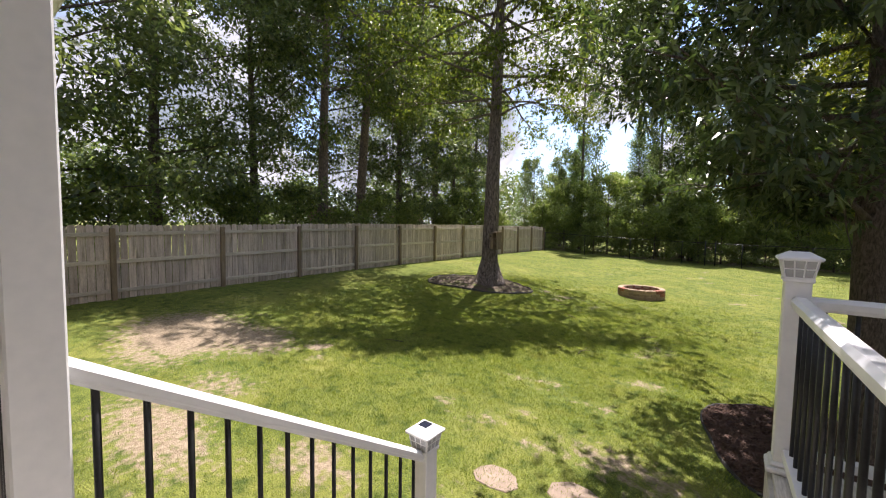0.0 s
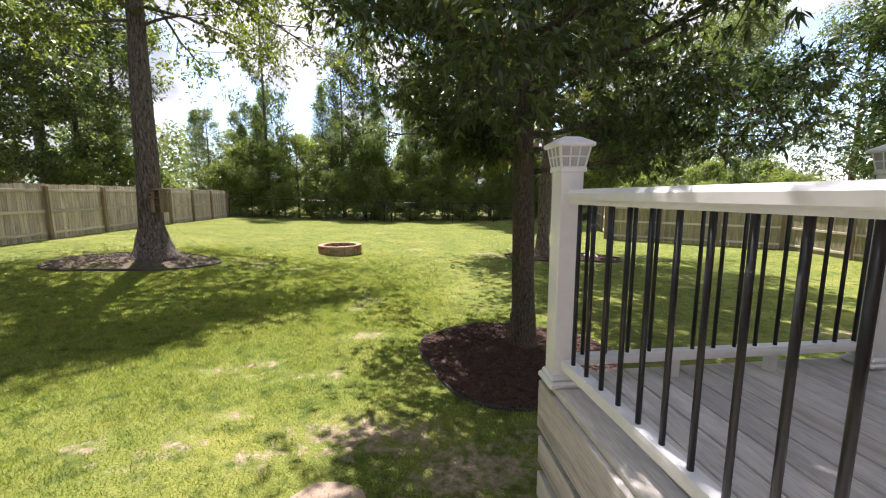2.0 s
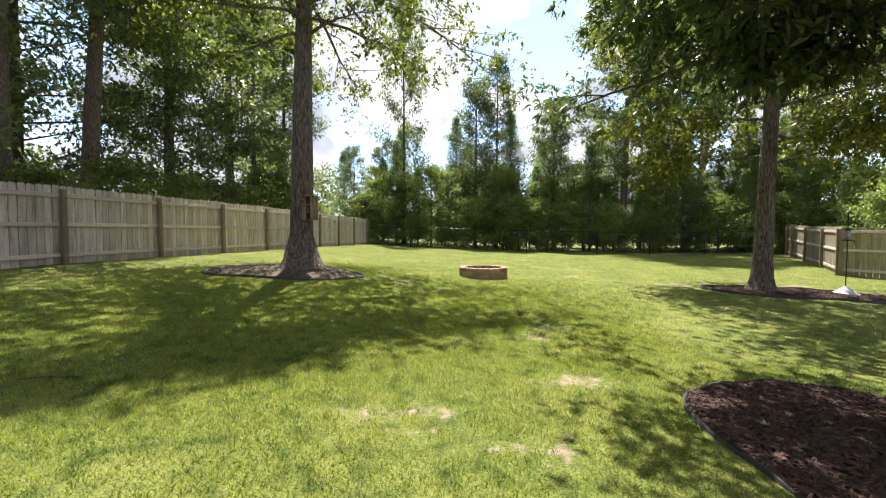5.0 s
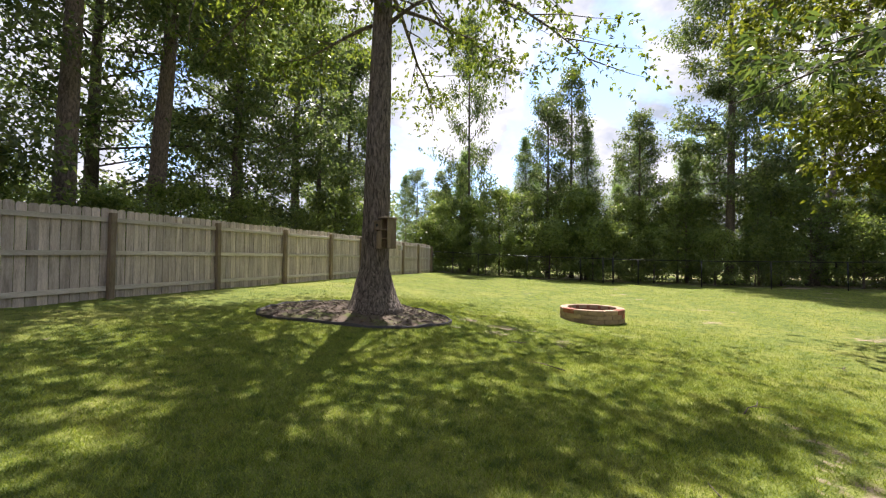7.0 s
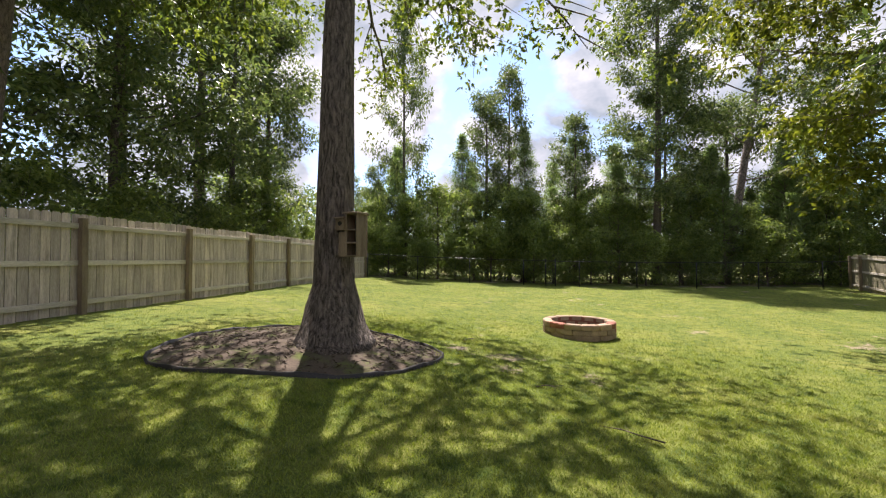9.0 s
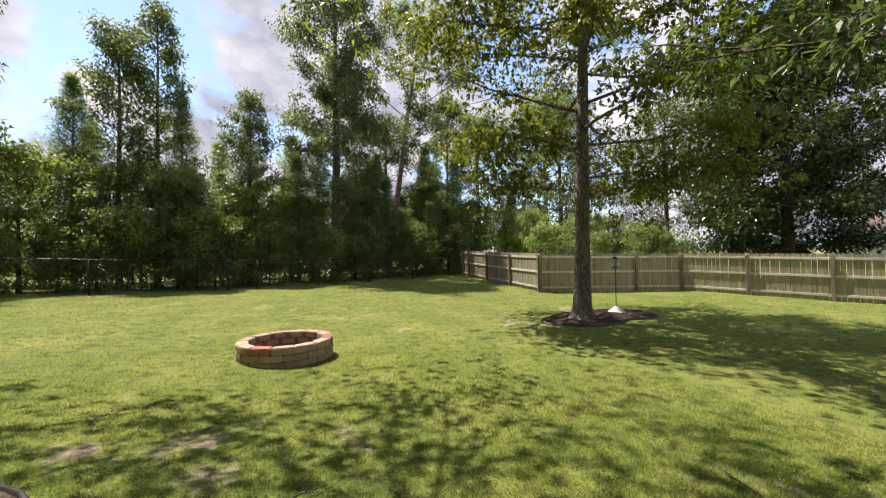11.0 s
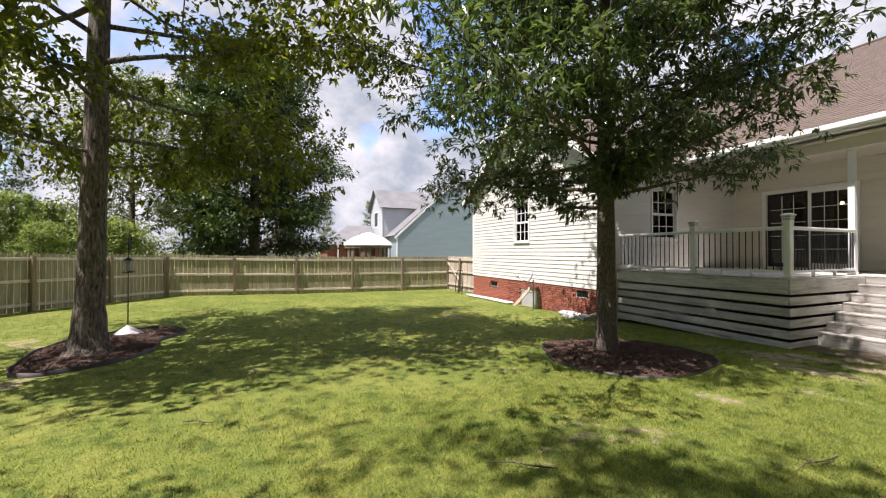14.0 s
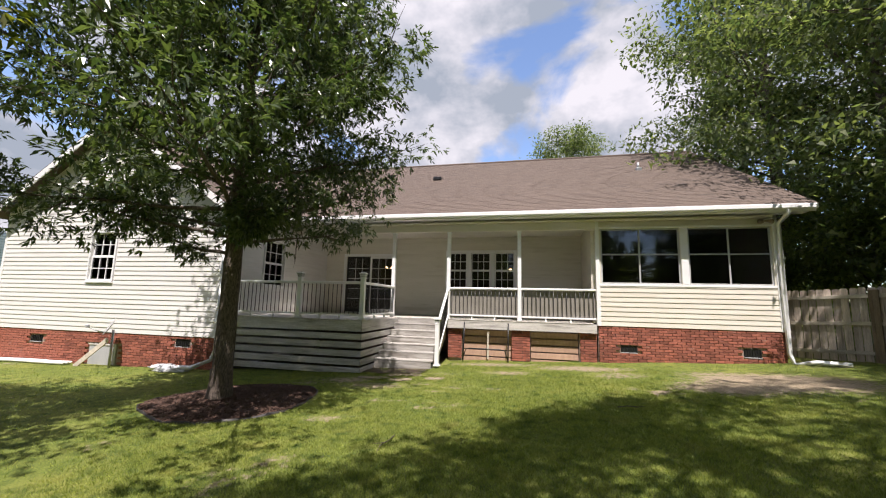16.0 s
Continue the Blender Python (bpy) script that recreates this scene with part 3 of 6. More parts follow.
BRICKS = [brick_mesh(0.196, s) for s in range(4)]
HALVES = [brick_mesh(0.094, s + 9) for s in range(2)]


def brick_wall(wall, frame_pose, x0, x1, z0, z1, holes=(), limit=290):
    """Running bond in front of a mortar face; past the limit the bricks are joined."""
    rest_v, rest_f = [], []
    rows = int(round((z1 - z0) / 0.0675))
    count, rng = 0, random.Random(int(x0 * 10))
    order = [(r, c) for c in range(int((x1 - x0) / 0.206) + 2) for r in range(rows)]
    for r, c in order:
        z = z1 - (r + 0.5) * 0.0675
        off = 0.103 if r % 2 else 0.0
        a, b = x0 + c * 0.206 - off, x0 + (c + 1) * 0.206 - off
        a, b = max(a, x0), min(b, x1)
        if b - a < 0.05 or any(b > h[0] + 0.03 and a < h[1] - 0.03 and z + 0.03 > h[2] and z - 0.03 < h[3] for h in holes):
            continue
        me = rng.choice(BRICKS if b - a > 0.15 else HALVES)
        m = frame_pose @ pose((a + b) / 2, rng.uniform(-0.042, -0.038), z)
        if count < limit:
            ob = part("brick", me, None, wall)
            ob.matrix_local = m
        else:
            k = len(rest_v)
            rest_v += [m @ v.co for v in me.vertices]
            rest_f += [tuple(i + k for i in p.vertices) for p in me.polygons]
        count += 1
    if rest_v:
        tagged(part("bricks", mesh_of("bricks", rest_v, rest_f, BRICK), None, wall), kind="stuff")


def sash_window(name, label, m, w, h, cols, rows, casing=0.05, pane=None, muntin=0.02, frame_w=0.035, sashes=2):
    """A window in the x-z plane of m, its sill at the origin, facing +y: casing, sashes, bars and panes."""
    win = empty(name, label, "window", m, kind="structure")
    bm = bmesh.new()
    for lo, hi in (((-w / 2 - casing, 0, -casing), (w / 2 + casing, 0.045, -0.001)), ((-w / 2 - casing, 0, h + 0.001), (w / 2 + casing, 0.045, h + casing)), ((-w / 2 - casing, 0.001, 0), (-w / 2, 0.043, h)), ((w / 2, 0.001, 0), (w / 2 + casing, 0.043, h))):
        add_box(bm, lo, hi, 0.005)
    part("window_frame", bm, WHITE, win)
    part("window_sill", box((-w / 2 - casing - 0.008, 0, -casing - 0.018), (w / 2 + casing + 0.008, 0.055, -casing - 0.002), 0.004), WHITE, win)
    for s in range(sashes):
        z0, z1 = h * s / sashes, h * (s + 1) / sashes
        y = -0.03 - 0.025 * s
        bm = bmesh.new()
        for lo, hi in (((-w / 2, y - 0.014, z0), (-w / 2 + frame_w, y + 0.014, z1)), ((w / 2 - frame_w, y - 0.014, z0), (w / 2, y + 0.014, z1)), ((-w / 2 + frame_w, y - 0.013, z0), (w / 2 - frame_w, y + 0.013, z0 + frame_w)), ((-w / 2 + frame_w, y - 0.013, z1 - frame_w), (w / 2 - frame_w, y + 0.013, z1))):
            add_box(bm, lo, hi, 0.003)
        sash = part("sash", bm, WHITE, win)
        iw, ih = w - 2 * frame_w, z1 - z0 - 2 * frame_w
        for c in range(1, cols):
            x = -iw / 2 + iw * c / cols
            part("muntin", box((x - muntin / 2, y - 0.008, z0 + frame_w), (x + muntin / 2, y + 0.008, z1 - frame_w)), WHITE, sash)
        for r in range(1, rows):
            z = z0 + frame_w + ih * r / rows
            part("muntin", box((-iw / 2, y - 0.007, z - muntin / 2), (iw / 2, y + 0.007, z + muntin / 2)), WHITE, sash)
        glass = part("pane", box((-iw / 2, y - 0.003, z0 + frame_w), (iw / 2, y + 0.003, z1 - frame_w)), pane or PANE, sash)
        glass.visible_shadow = False
    return win


I4 = Matrix.Identity(4)


def south_face(y, flip=False):
    return pose(0, y, 0)


# wall cores, with openings right through
def core(wall, spans, y0, y1, material):
    for n, (x0, x1, z0, z1) in enumerate(spans):
        part("wall_core", box((x0, y0, z0), (x1, y1, z1)), material, wall)


def around(x0, x1, z0, z1, holes):
    """Rectangles that fill the wall round its holes, which stand side by side."""
    out, x = [], x0
    for hx0, hx1, hz0, hz1 in sorted(holes):
        if hx0 > x:
            out.append((x, hx0, z0, z1))
        if hz0 > z0:
            out.append((hx0, hx1, z0, hz0))
        if hz1 < z1:
            out.append((hx0, hx1, hz1, z1))
        x = hx1
    if x < x1:
        out.append((x, x1, z0, z1))
    return out


# wing: brick base, siding, gable
wing_wall = empty("wall_wing", "white horizontal vinyl siding above a red brick base", "wall", kind="structure")
wing_win = (7.62, 8.46, 1.95, 3.27)
wing_top = 3.95
apex = ((WING_X0 + WING_X1) / 2, 6.55)
core(wing_wall, around(WING_X0, WING_X1, WING_BRICK, wing_top, [wing_win]), WING_Y - 0.15, WING_Y, WING_SIDING)
vs = [(WING_X0, WING_Y - 0.15, wing_top), (WING_X1, WING_Y - 0.15, wing_top), (apex[0], WING_Y - 0.15, apex[1]), (WING_X0, WING_Y, wing_top), (WING_X1, WING_Y, wing_top), (apex[0], WING_Y, apex[1])]
part("gable_core", mesh_of("gable_core", vs, [(0, 1, 2), (5, 4, 3), (0, 3, 4, 1), (1, 4, 5, 2), (2, 5, 3, 0)], WING_SIDING), None, wing_wall)
siding_wall(wing_wall, pose(0, WING_Y, 0), WING_X0 + 0.09, WING_X1 - 0.09, WING_BRICK + 0.01, wing_top, WING_SIDING, [(wing_win[0] - 0.08, wing_win[1] + 0.08, wing_win[2] - 0.11, wing_win[3] + 0.08)], 0.127, apex)
core(wing_wall, [(WING_X0 + 0.03, WING_X1 - 0.03, -0.7, WING_BRICK)], WING_Y - 0.16, WING_Y - 0.035, MORTAR)
vents = [(4.88, 5.30, 0.29, 0.48), (9.82, 10.26, 0.21, 0.39)]
hatch = (7.14, 8.1, -0.45, 0.26)
brick_wall(wing_wall, pose(0, WING_Y, 0), WING_X0 + 0.03, WING_X1 - 0.03, -0.45, WING_BRICK, vents + [hatch])
for x in (WING_X0 + 0.045, WING_X1 - 0.045):
    part("corner_trim", box((x - 0.045, WING_Y - 0.02, WING_BRICK), (x + 0.045, WING_Y + 0.03, wing_top), 0.006), WHITE, wing_wall)
sash_window("window_1", "white double-hung window with six panes in each sash", pose((wing_win[0] + wing_win[1]) / 2, WING_Y, wing_win[2]), wing_win[1] - wing_win[0], wing_win[3] - wing_win[2], 3, 2)

# wing side wall beside the deck
side_wall = empty("wall_wing_side", "white siding side wall of the wing beside the deck", "wall", kind="structure")
s_win = (0.55, 1.45, 1.95, 3.27)
for y0, y1, z0, z1 in around(WALL_Y, WING_Y - 0.15, -0.3, wing_top, [s_win]):
    part("wall_core", box((WING_X0, y0, z0), (WING_X0 + 0.15, y1, z1)), WING_SIDING, side_wall)
siding_wall(side_wall, pose(WING_X0, 0, 0, 0, 0, 90), WALL_Y + 0.02, WING_Y - 0.02, FLOOR + 0.03, wing_top, WING_SIDING, [(s_win[0] - 0.08, s_win[1] + 0.08, s_win[2] - 0.11, s_win[3] + 0.08)])
sash_window("window_2", "white double-hung window with six panes in each sash", pose(WING_X0, (s_win[0] + s_win[1]) / 2, s_win[2], 0, 0, 90), s_win[1] - s_win[0], s_win[3] - s_win[2], 3, 2)

# porch back wall
porch_wall = empty("wall_porch", "cream vinyl siding wall under the porch roof", "wall", kind="structure")
door_hole = (1.36, 3.24, FLOOR, 3.2)
kit = (-3.04, -0.58, 2.08, 3.32)
core(porch_wall, around(SUN_X1, WING_X0, FLOOR - 0.4, 3.9, [kit, door_hole]), WALL_Y - 0.15, WALL_Y, SIDING)
siding_wall(porch_wall, pose(0, WALL_Y, 0), SUN_X1, WING_X0, FLOOR + 0.02, 3.86, SIDING, [(kit[0] - 0.09, kit[1] + 0.09, kit[2] - 0.11, kit[3] + 0.09), (door_hole[0] - 0.1, door_hole[1] + 0.1, 0, door_hole[3] + 0.1)])
kw = (kit[1] - kit[0]) / 3
for k in range(3):
    sash_window("window_%d" % (3 + k), "white double-hung kitchen window with dark grid bars", pose(kit[0] + kw * (k + 0.5), WALL_Y, kit[2]), kw - 0.16, kit[3] - kit[2], 3, 2, 0.08)

# sliding patio door
door = empty("door_1", "white framed sliding glass patio door with grid bars", "door", pose((door_hole[0] + door_hole[1]) / 2, WALL_Y, FLOOR), kind="structure")
dw, dh = door_hole[1] - door_hole[0], door_hole[3] - FLOOR
bm = bmesh.new()
for lo, hi in (((-dw / 2 - 0.09, 0, 0), (-dw / 2, 0.04, dh)), ((dw / 2, 0, 0), (dw / 2 + 0.09, 0.04, dh)), ((-dw / 2 - 0.09, 0, dh), (dw / 2 + 0.09, 0.042, dh + 0.09)), ((-dw / 2, -0.1, 0), (dw / 2, 0.03, 0.04))):
    add_box(bm, lo, hi, 0.004)
part("door_frame", bm, WHITE, door)
for k, y in ((0, -0.03), (1, -0.075)):
    x0, x1 = -dw / 2 + k * dw / 2, k * dw / 2
    bm = bmesh.new()
    for lo, hi in (((x0, y - 0.02, 0.04), (x0 + 0.07, y + 0.02, dh)), ((x1 - 0.07, y - 0.02, 0.04), (x1, y + 0.02, dh)), ((x0 + 0.07, y - 0.019, 0.04), (x1 - 0.07, y + 0.019, 0.16)), ((x0 + 0.07, y - 0.019, dh - 0.08), (x1 - 0.07, y + 0.019, dh))):
        add_box(bm, lo, hi, 0.004)
    leaf = part("door_leaf", bm, BLACK if k else WHITE, door)
    for c in range(1, 3):
        x = x0 + 0.07 + (x1 - x0 - 0.14) * c / 3
        part("muntin", box((x - 0.009, y - 0.007, 0.16), (x + 0.009, y + 0.007, dh - 0.08)), WHITE, leaf)
    for r in range(1, 5):
        z = 0.16 + (dh - 0.24) * r / 5
        part("muntin", box((x0 + 0.07, y - 0.006, z - 0.009), (x1 - 0.07, y + 0.006, z + 0.009)), WHITE, leaf)
    part("pane", box((x0 + 0.07, y - 0.003, 0.16), (x1 - 0.07, y + 0.003, dh - 0.08)), PANE, leaf).visible_shadow = False
part("door_handle", box((0.02, -0.05, 0.95), (0.05, -0.005, 1.2), 0.01), BLACK, door)

# sunroom
sun_wall = empty("wall_sunroom", "cream siding wall with brick base and dark sunroom windows", "wall", kind="structure")
SILL, HEAD, SB = 2.17, 3.66, 1.06
sun_holes = [(-9.36, -7.49, SILL, HEAD), (-7.3, -5.36, SILL, HEAD)]
core(sun_wall, around(SUN_X0, SUN_X1, SB, 3.95, sun_holes), COL_Y - 0.15, COL_Y, SIDING)
siding_wall(sun_wall, pose(0, COL_Y, 0), SUN_X0 + 0.09, SUN_X1 - 0.09, SB + 0.01, SILL - 0.05, SIDING, [])
core(sun_wall, [(SUN_X0 + 0.02, SUN_X1 - 0.02, -0.4, SB)], COL_Y - 0.17, COL_Y - 0.035, MORTAR)
sun_vents = [(-6.18, -5.78, 0.39, 0.57), (-8.96, -8.58, 0.41, 0.62)]
brick_wall(sun_wall, pose(0, COL_Y, 0), SUN_X0 + 0.02, SUN_X1 - 0.02, 0.05, SB, sun_vents)
for x in (SUN_X0 + 0.05, SUN_X1 - 0.05):
    part("corner_trim", box((x - 0.05, COL_Y - 0.02, SB), (x + 0.05, COL_Y + 0.03, 3.95), 0.006), WHITE, sun_wall)
part("window_trim", box((SUN_X0 + 0.1, COL_Y, SILL - 0.06), (SUN_X1 - 0.1, COL_Y + 0.028, SILL - 0.002), 0.005), WHITE, sun_wall)
part("window_trim", box((SUN_X0 + 0.1, COL_Y, HEAD + 0.002), (SUN_X1 - 0.1, COL_Y + 0.028, HEAD + 0.05), 0.005), WHITE, sun_wall)
part("window_trim", box((-7.48, COL_Y, SILL), (-7.31, COL_Y + 0.028, HEAD), 0.005), WHITE, sun_wall)
for k, (hx0, hx1, hz0, hz1) in enumerate(sun_holes):
    w, h = hx1 - hx0, hz1 - hz0
    win = empty("window_%d" % (6 + k), "dark screened sunroom window of four panes", "window", pose((hx0 + hx1) / 2, COL_Y - 0.05, hz0), kind="structure")
    bm = bmesh.new()
    for lo, hi in (((-w / 2, -0.02, 0), (-w / 2 + 0.04, 0.02, h)), ((w / 2 - 0.04, -0.02, 0), (w / 2, 0.02, h)), ((-w / 2 + 0.04, -0.019, 0), (w / 2 - 0.04, 0.019, 0.04)), ((-w / 2 + 0.04, -0.019, h - 0.04), (w / 2 - 0.04, 0.019, h)), ((-0.02, -0.019, 0.04), (0.02, 0.019, h - 0.04)), ((-w / 2 + 0.04, -0.018, h * 0.52), (-0.02, 0.018, h * 0.52 + 0.035)), ((0.02, -0.018, h * 0.52), (w / 2 - 0.04, 0.018, h * 0.52 + 0.035))):
        add_box(bm, lo, hi, 0.003)
    part("window_frame", bm, GREYPLASTIC, win)
    for x0, x1 in ((-w / 2 + 0.04, -0.02), (0.02, w / 2 - 0.04)):
        for z0, z1 in ((0.04, h * 0.52), (h * 0.52 + 0.035, h - 0.04)):
            part("pane", box((x0, -0.003, z0), (x1, 0.003, z1)), SCREENPANE, win).visible_shadow = False

# sunroom side wall to the porch, outer side wall, room shells behind the glass
shell = empty("wall_inner", "plain walls round the rooms behind the windows, inner ones coloured dark for dimness", "wall", kind="structure")
part("porch_side_wall", box((SUN_X1 - 0.02, WALL_Y, FLOOR), (SUN_X1 + 0.1, COL_Y - 0.151, 3.9)), SIDING, shell)
part("outer_wall", box((SUN_X0, -12.5, -0.4), (SUN_X0 + 0.15, COL_Y - 0.17, 4.0)), SIDING, shell)
part("outer_wall", box((WING_X1 - 0.15, -12.5, -0.6), (WING_X1, WING_Y - 0.16, 4.0)), WING_SIDING, shell)
part("rear_wall", box((SUN_X0 + 0.15, -12.5, -0.4), (WING_X1 - 0.15, -12.35, 4.0)), SIDING, shell)
part("room_wall", box((SUN_X0 + 0.15, -5.6, FLOOR), (WING_X1 - 0.15, -5.5, 3.9)), DIM_ROOM, shell)
part("room_wall", box((WING_X0 + 0.16, 0.0, FLOOR), (WING_X1 - 0.16, 0.1, 3.9)), DIM_ROOM, shell)
part("room_wall", box((SUN_X1 - 0.1, -5.4, FLOOR), (SUN_X1 - 0.03, WALL_Y - 0.16, 3.9)), DIM_ROOM, shell)
inner_floor = tagged(part("floor", box((SUN_X0 + 0.16, -5.5, FLOOR - 0.12), (WING_X0, WALL_Y - 0.002, FLOOR - 0.02)), DIM_ROOM), "indoor floor coloured dark for dimness", "floor", kind="structure")
tagged(part("floor", box((SUN_X0 + 0.16, WALL_Y, FLOOR - 0.12), (SUN_X1 - 0.03, COL_Y - 0.18, FLOOR - 0.02)), DIM_ROOM), "sunroom floor coloured dark for dimness", "floor", kind="structure")
tagged(part("floor", box((WING_X0 + 0.16, 0.1, FLOOR - 0.12), (WING_X1 - 0.16, WING_Y - 0.16, FLOOR - 0.02)), DIM_ROOM), "wing floor coloured dark for dimness", "floor", kind="structure")
tagged(part("ceiling", box((SUN_X0 + 0.15, -5.5, 3.9), (WING_X0, WALL_Y - 0.001, 3.95)), DIM_ROOM), "plain indoor ceiling coloured dark for dimness", "ceiling", kind="structure")
tagged(part("ceiling", box((SUN_X0 + 0.15, WALL_Y, 3.86), (WING_X0, COL_Y + 0.2, 3.9)), SIDING), "cream porch ceiling", "ceiling", kind="structure")
tagged(part("ceiling", box((WING_X0 + 0.15, 0.0, 3.9), (WING_X1 - 0.15, WING_Y - 0.15, 3.94)), DIM_ROOM), "plain wing ceiling coloured dark for dimness", "ceiling", kind="structure")

# porch beam, soffit, fascia, gutter
eaves = empty("trim", "white porch beam, soffit, fascia and gutter", "trim", kind="structure")
part("beam", box((SUN_X1, COL_Y - 0.09, 3.64), (WING_X0 - 0.02, COL_Y + 0.09, 3.86), 0.006), SIDING, eaves)
part("soffit", box((SUN_X0 - 0.55, COL_Y + 0.001, 3.955), (WING_X0 - 0.02, COL_Y + 0.42, 3.975)), WHITE, eaves)
part("frieze", box((SUN_X0, COL_Y + 0.002, 3.86), (WING_X0 - 0.02, COL_Y + 0.03, 3.954)), SIDING, eaves)
part("fascia", box((SUN_X0 - 0.6, COL_Y + 0.42, 3.93), (WING_X0 - 0.02, COL_Y + 0.45, 4.1), 0.004), WHITE, eaves)
part("gutter", box((SUN_X0 - 0.6, COL_Y + 0.452, 3.98), (WING_X0 - 0.02, COL_Y + 0.56, 4.1), 0.02), WHITE, eaves)


def roof_slope(name, label, corner, run, up, nu, nv, material, thick=0.06):
    """A shingled slope: courses of tabs that overlap, laid on a deck. corner: eave's start; run: along the eave; up: up the slope."""
    c, u, v = Vector(corner), Vector(run), Vector(up)
    nrm = u.cross(v).normalized()
    nrm = nrm if nrm.z > 0 else -nrm
    roof = empty(name, label, "roof", kind="structure")
    vs = [c, c + u, c + u + v, c + v]
    vs = vs + [p - nrm * thick for p in vs]
    part("roof_deck", mesh_of("roof_deck", vs, [(0, 1, 2, 3), (7, 6, 5, 4), (0, 4, 5, 1), (1, 5, 6, 2), (2, 6, 7, 3), (3, 7, 4, 0)], material), None, roof)
    rng = random.Random(nu)
    sv, sf = [], []
    for j in range(nv):
        off = rng.random()
        for i in range(nu + 1):
            a, b = max(0, (i - off) / nu), min(1, (i + 1 - off) / nu)
            if b - a < 0.0005:
                continue
            lift = 0.006 + rng.uniform(0, 0.003)
            p0, p1 = j / nv, min(1, (j + 1.12) / nv)
            k = len(sv)
            sv += [c + u * a + v * p0 + nrm * lift, c + u * (b - 0.0006) + v * p0 + nrm * lift, c + u * (b - 0.0006) + v * p1 + nrm * 0.003, c + u * a + v * p1 + nrm * 0.003, c + u * a + v * p0, c + u * (b - 0.0006) + v * p0]
            sf += [(k, k + 1, k + 2, k + 3), (k + 4, k + 5, k + 1, k)]
    tagged(part("shingles", mesh_of("shingles", sv, sf, material), None, roof), kind="stuff")
    return roof


ridge_y, ridge_z = -6.4, 8.15
roof_slope("roof_main", "brown asphalt shingle roof with darker streaks", (SUN_X0 - 0.65, COL_Y + 0.5, 4.1), (WING_X1 - SUN_X0 + 1.0, 0, 0), (0, ridge_y - COL_Y - 0.5, ridge_z - 4.1), 90, 56, SHINGLE)
roof_slope("roof_back", "brown asphalt shingle roof", (SUN_X0 - 0.65, 2 * ridge_y - COL_Y - 0.5, 4.1), (WING_X1 - SUN_X0 + 1.0, 0, 0), (0, -ridge_y + COL_Y + 0.5, ridge_z - 4.1), 12, 8, SHINGLE)
slope = (apex[1] - wing_top) / (apex[0] - WING_X0)
for sx, x0 in ((1, WING_X0 - 0.35), (-1, WING_X1 + 0.35)):
    z0 = wing_top - 0.35 * slope + 0.1
    roof_slope("roof_wing", "brown asphalt shingle roof of the wing", (x0, WING_Y + 0.35, z0), (0, -8.6, 0), ((apex[0] - x0), 0, apex[1] + 0.1 - z0), 36, 30, SHINGLE)
    rake = empty("trim", "white gable rake board", "trim", kind="structure")
    a, b = Vector((x0, WING_Y + 0.36, z0 - 0.03)), Vector((apex[0], WING_Y + 0.36, apex[1] + 0.07))
    vs = [a, b, b + Vector((0, 0, -0.2)), a + Vector((0, 0, -0.2))]
    vs = vs + [p + Vector((0, -0.03, 0)) for p in vs]
    part("rake_board", mesh_of("rake_board", vs, [(0, 1, 2, 3), (7, 6, 5, 4), (0, 4, 5, 1), (1, 5, 6, 2), (2, 6, 7, 3), (3, 7, 4, 0)], WHITE), None, rake)
ridge_cap = tagged(tube_part("trim", [(SUN_X0 - 0.65, ridge_y, ridge_z + 0.0), (WING_X1 + 0.3, ridge_y, ridge_z)], 0.07, SHINGLE, None, 8), "shingled ridge cap along the roof", "ridge cap", kind="structure")
gv = [(SUN_X0 - 0.05, COL_Y, 4.0), (SUN_X0 - 0.05, 2 * ridge_y - COL_Y, 4.0), (SUN_X0 - 0.05, ridge_y, ridge_z - 0.15)]
gv = gv + [(x + 0.12, y, z) for x, y, z in gv]
tagged(part("wall_gable", mesh_of("wall_gable", gv, [(0, 1, 2), (5, 4, 3), (0, 3, 4, 1), (1, 4, 5, 2), (2, 5, 3, 0)], SIDING), None), "cream gable wall above the sunroom end", "wall", kind="structure")
ev = [(WING_X1 - 0.1, COL_Y, 4.0), (WING_X1 - 0.1, 2 * ridge_y - COL_Y, 4.0), (WING_X1 - 0.1, ridge_y, ridge_z - 0.15)]
ev = ev + [(x + 0.1, y, z) for x, y, z in ev]
tagged(part("wall_gable", mesh_of("wall_gable", ev, [(0, 1, 2), (5, 4, 3), (0, 3, 4, 1), (1, 4, 5, 2), (2, 5, 3, 0)], WING_SIDING), None), "white gable wall at the far end", "wall", kind="structure")

# ---- deck and porch floor ----
DECK_X0, DECK_X1, DECK_Y = 0.34, 4.04, 2.70
deck_floor = empty("floor", "weathered grey wooden deck boards", "deck", kind="structure")
bw = 0.143
x = DECK_X0 + 0.002
while x < DECK_X1 - 0.05:
    part("plank", box((x, WALL_Y + 0.03, FLOOR - 0.028), (min(x + bw - 0.006, DECK_X1), DECK_Y + 0.03, FLOOR), 0.004), DECK, deck_floor)
    x += bw
x = SUN_X1 + 0.102
while x < DECK_X0 - 0.02:
    part("plank", box((x, WALL_Y + 0.03, FLOOR - 0.028), (min(x + bw - 0.006, DECK_X0 - 0.004), COL_Y + 0.1, FLOOR), 0.004), DECK, deck_floor)
    x += bw
skirt = empty("deck_skirt", "weathered horizontal deck skirt boards with dark gaps", "deck skirt", kind="structure")
part("rim_board", box((DECK_X0, DECK_Y - 0.02, FLOOR - 0.275), (DECK_X1, DECK_Y + 0.018, FLOOR - 0.03), 0.004), SKIRT, skirt)
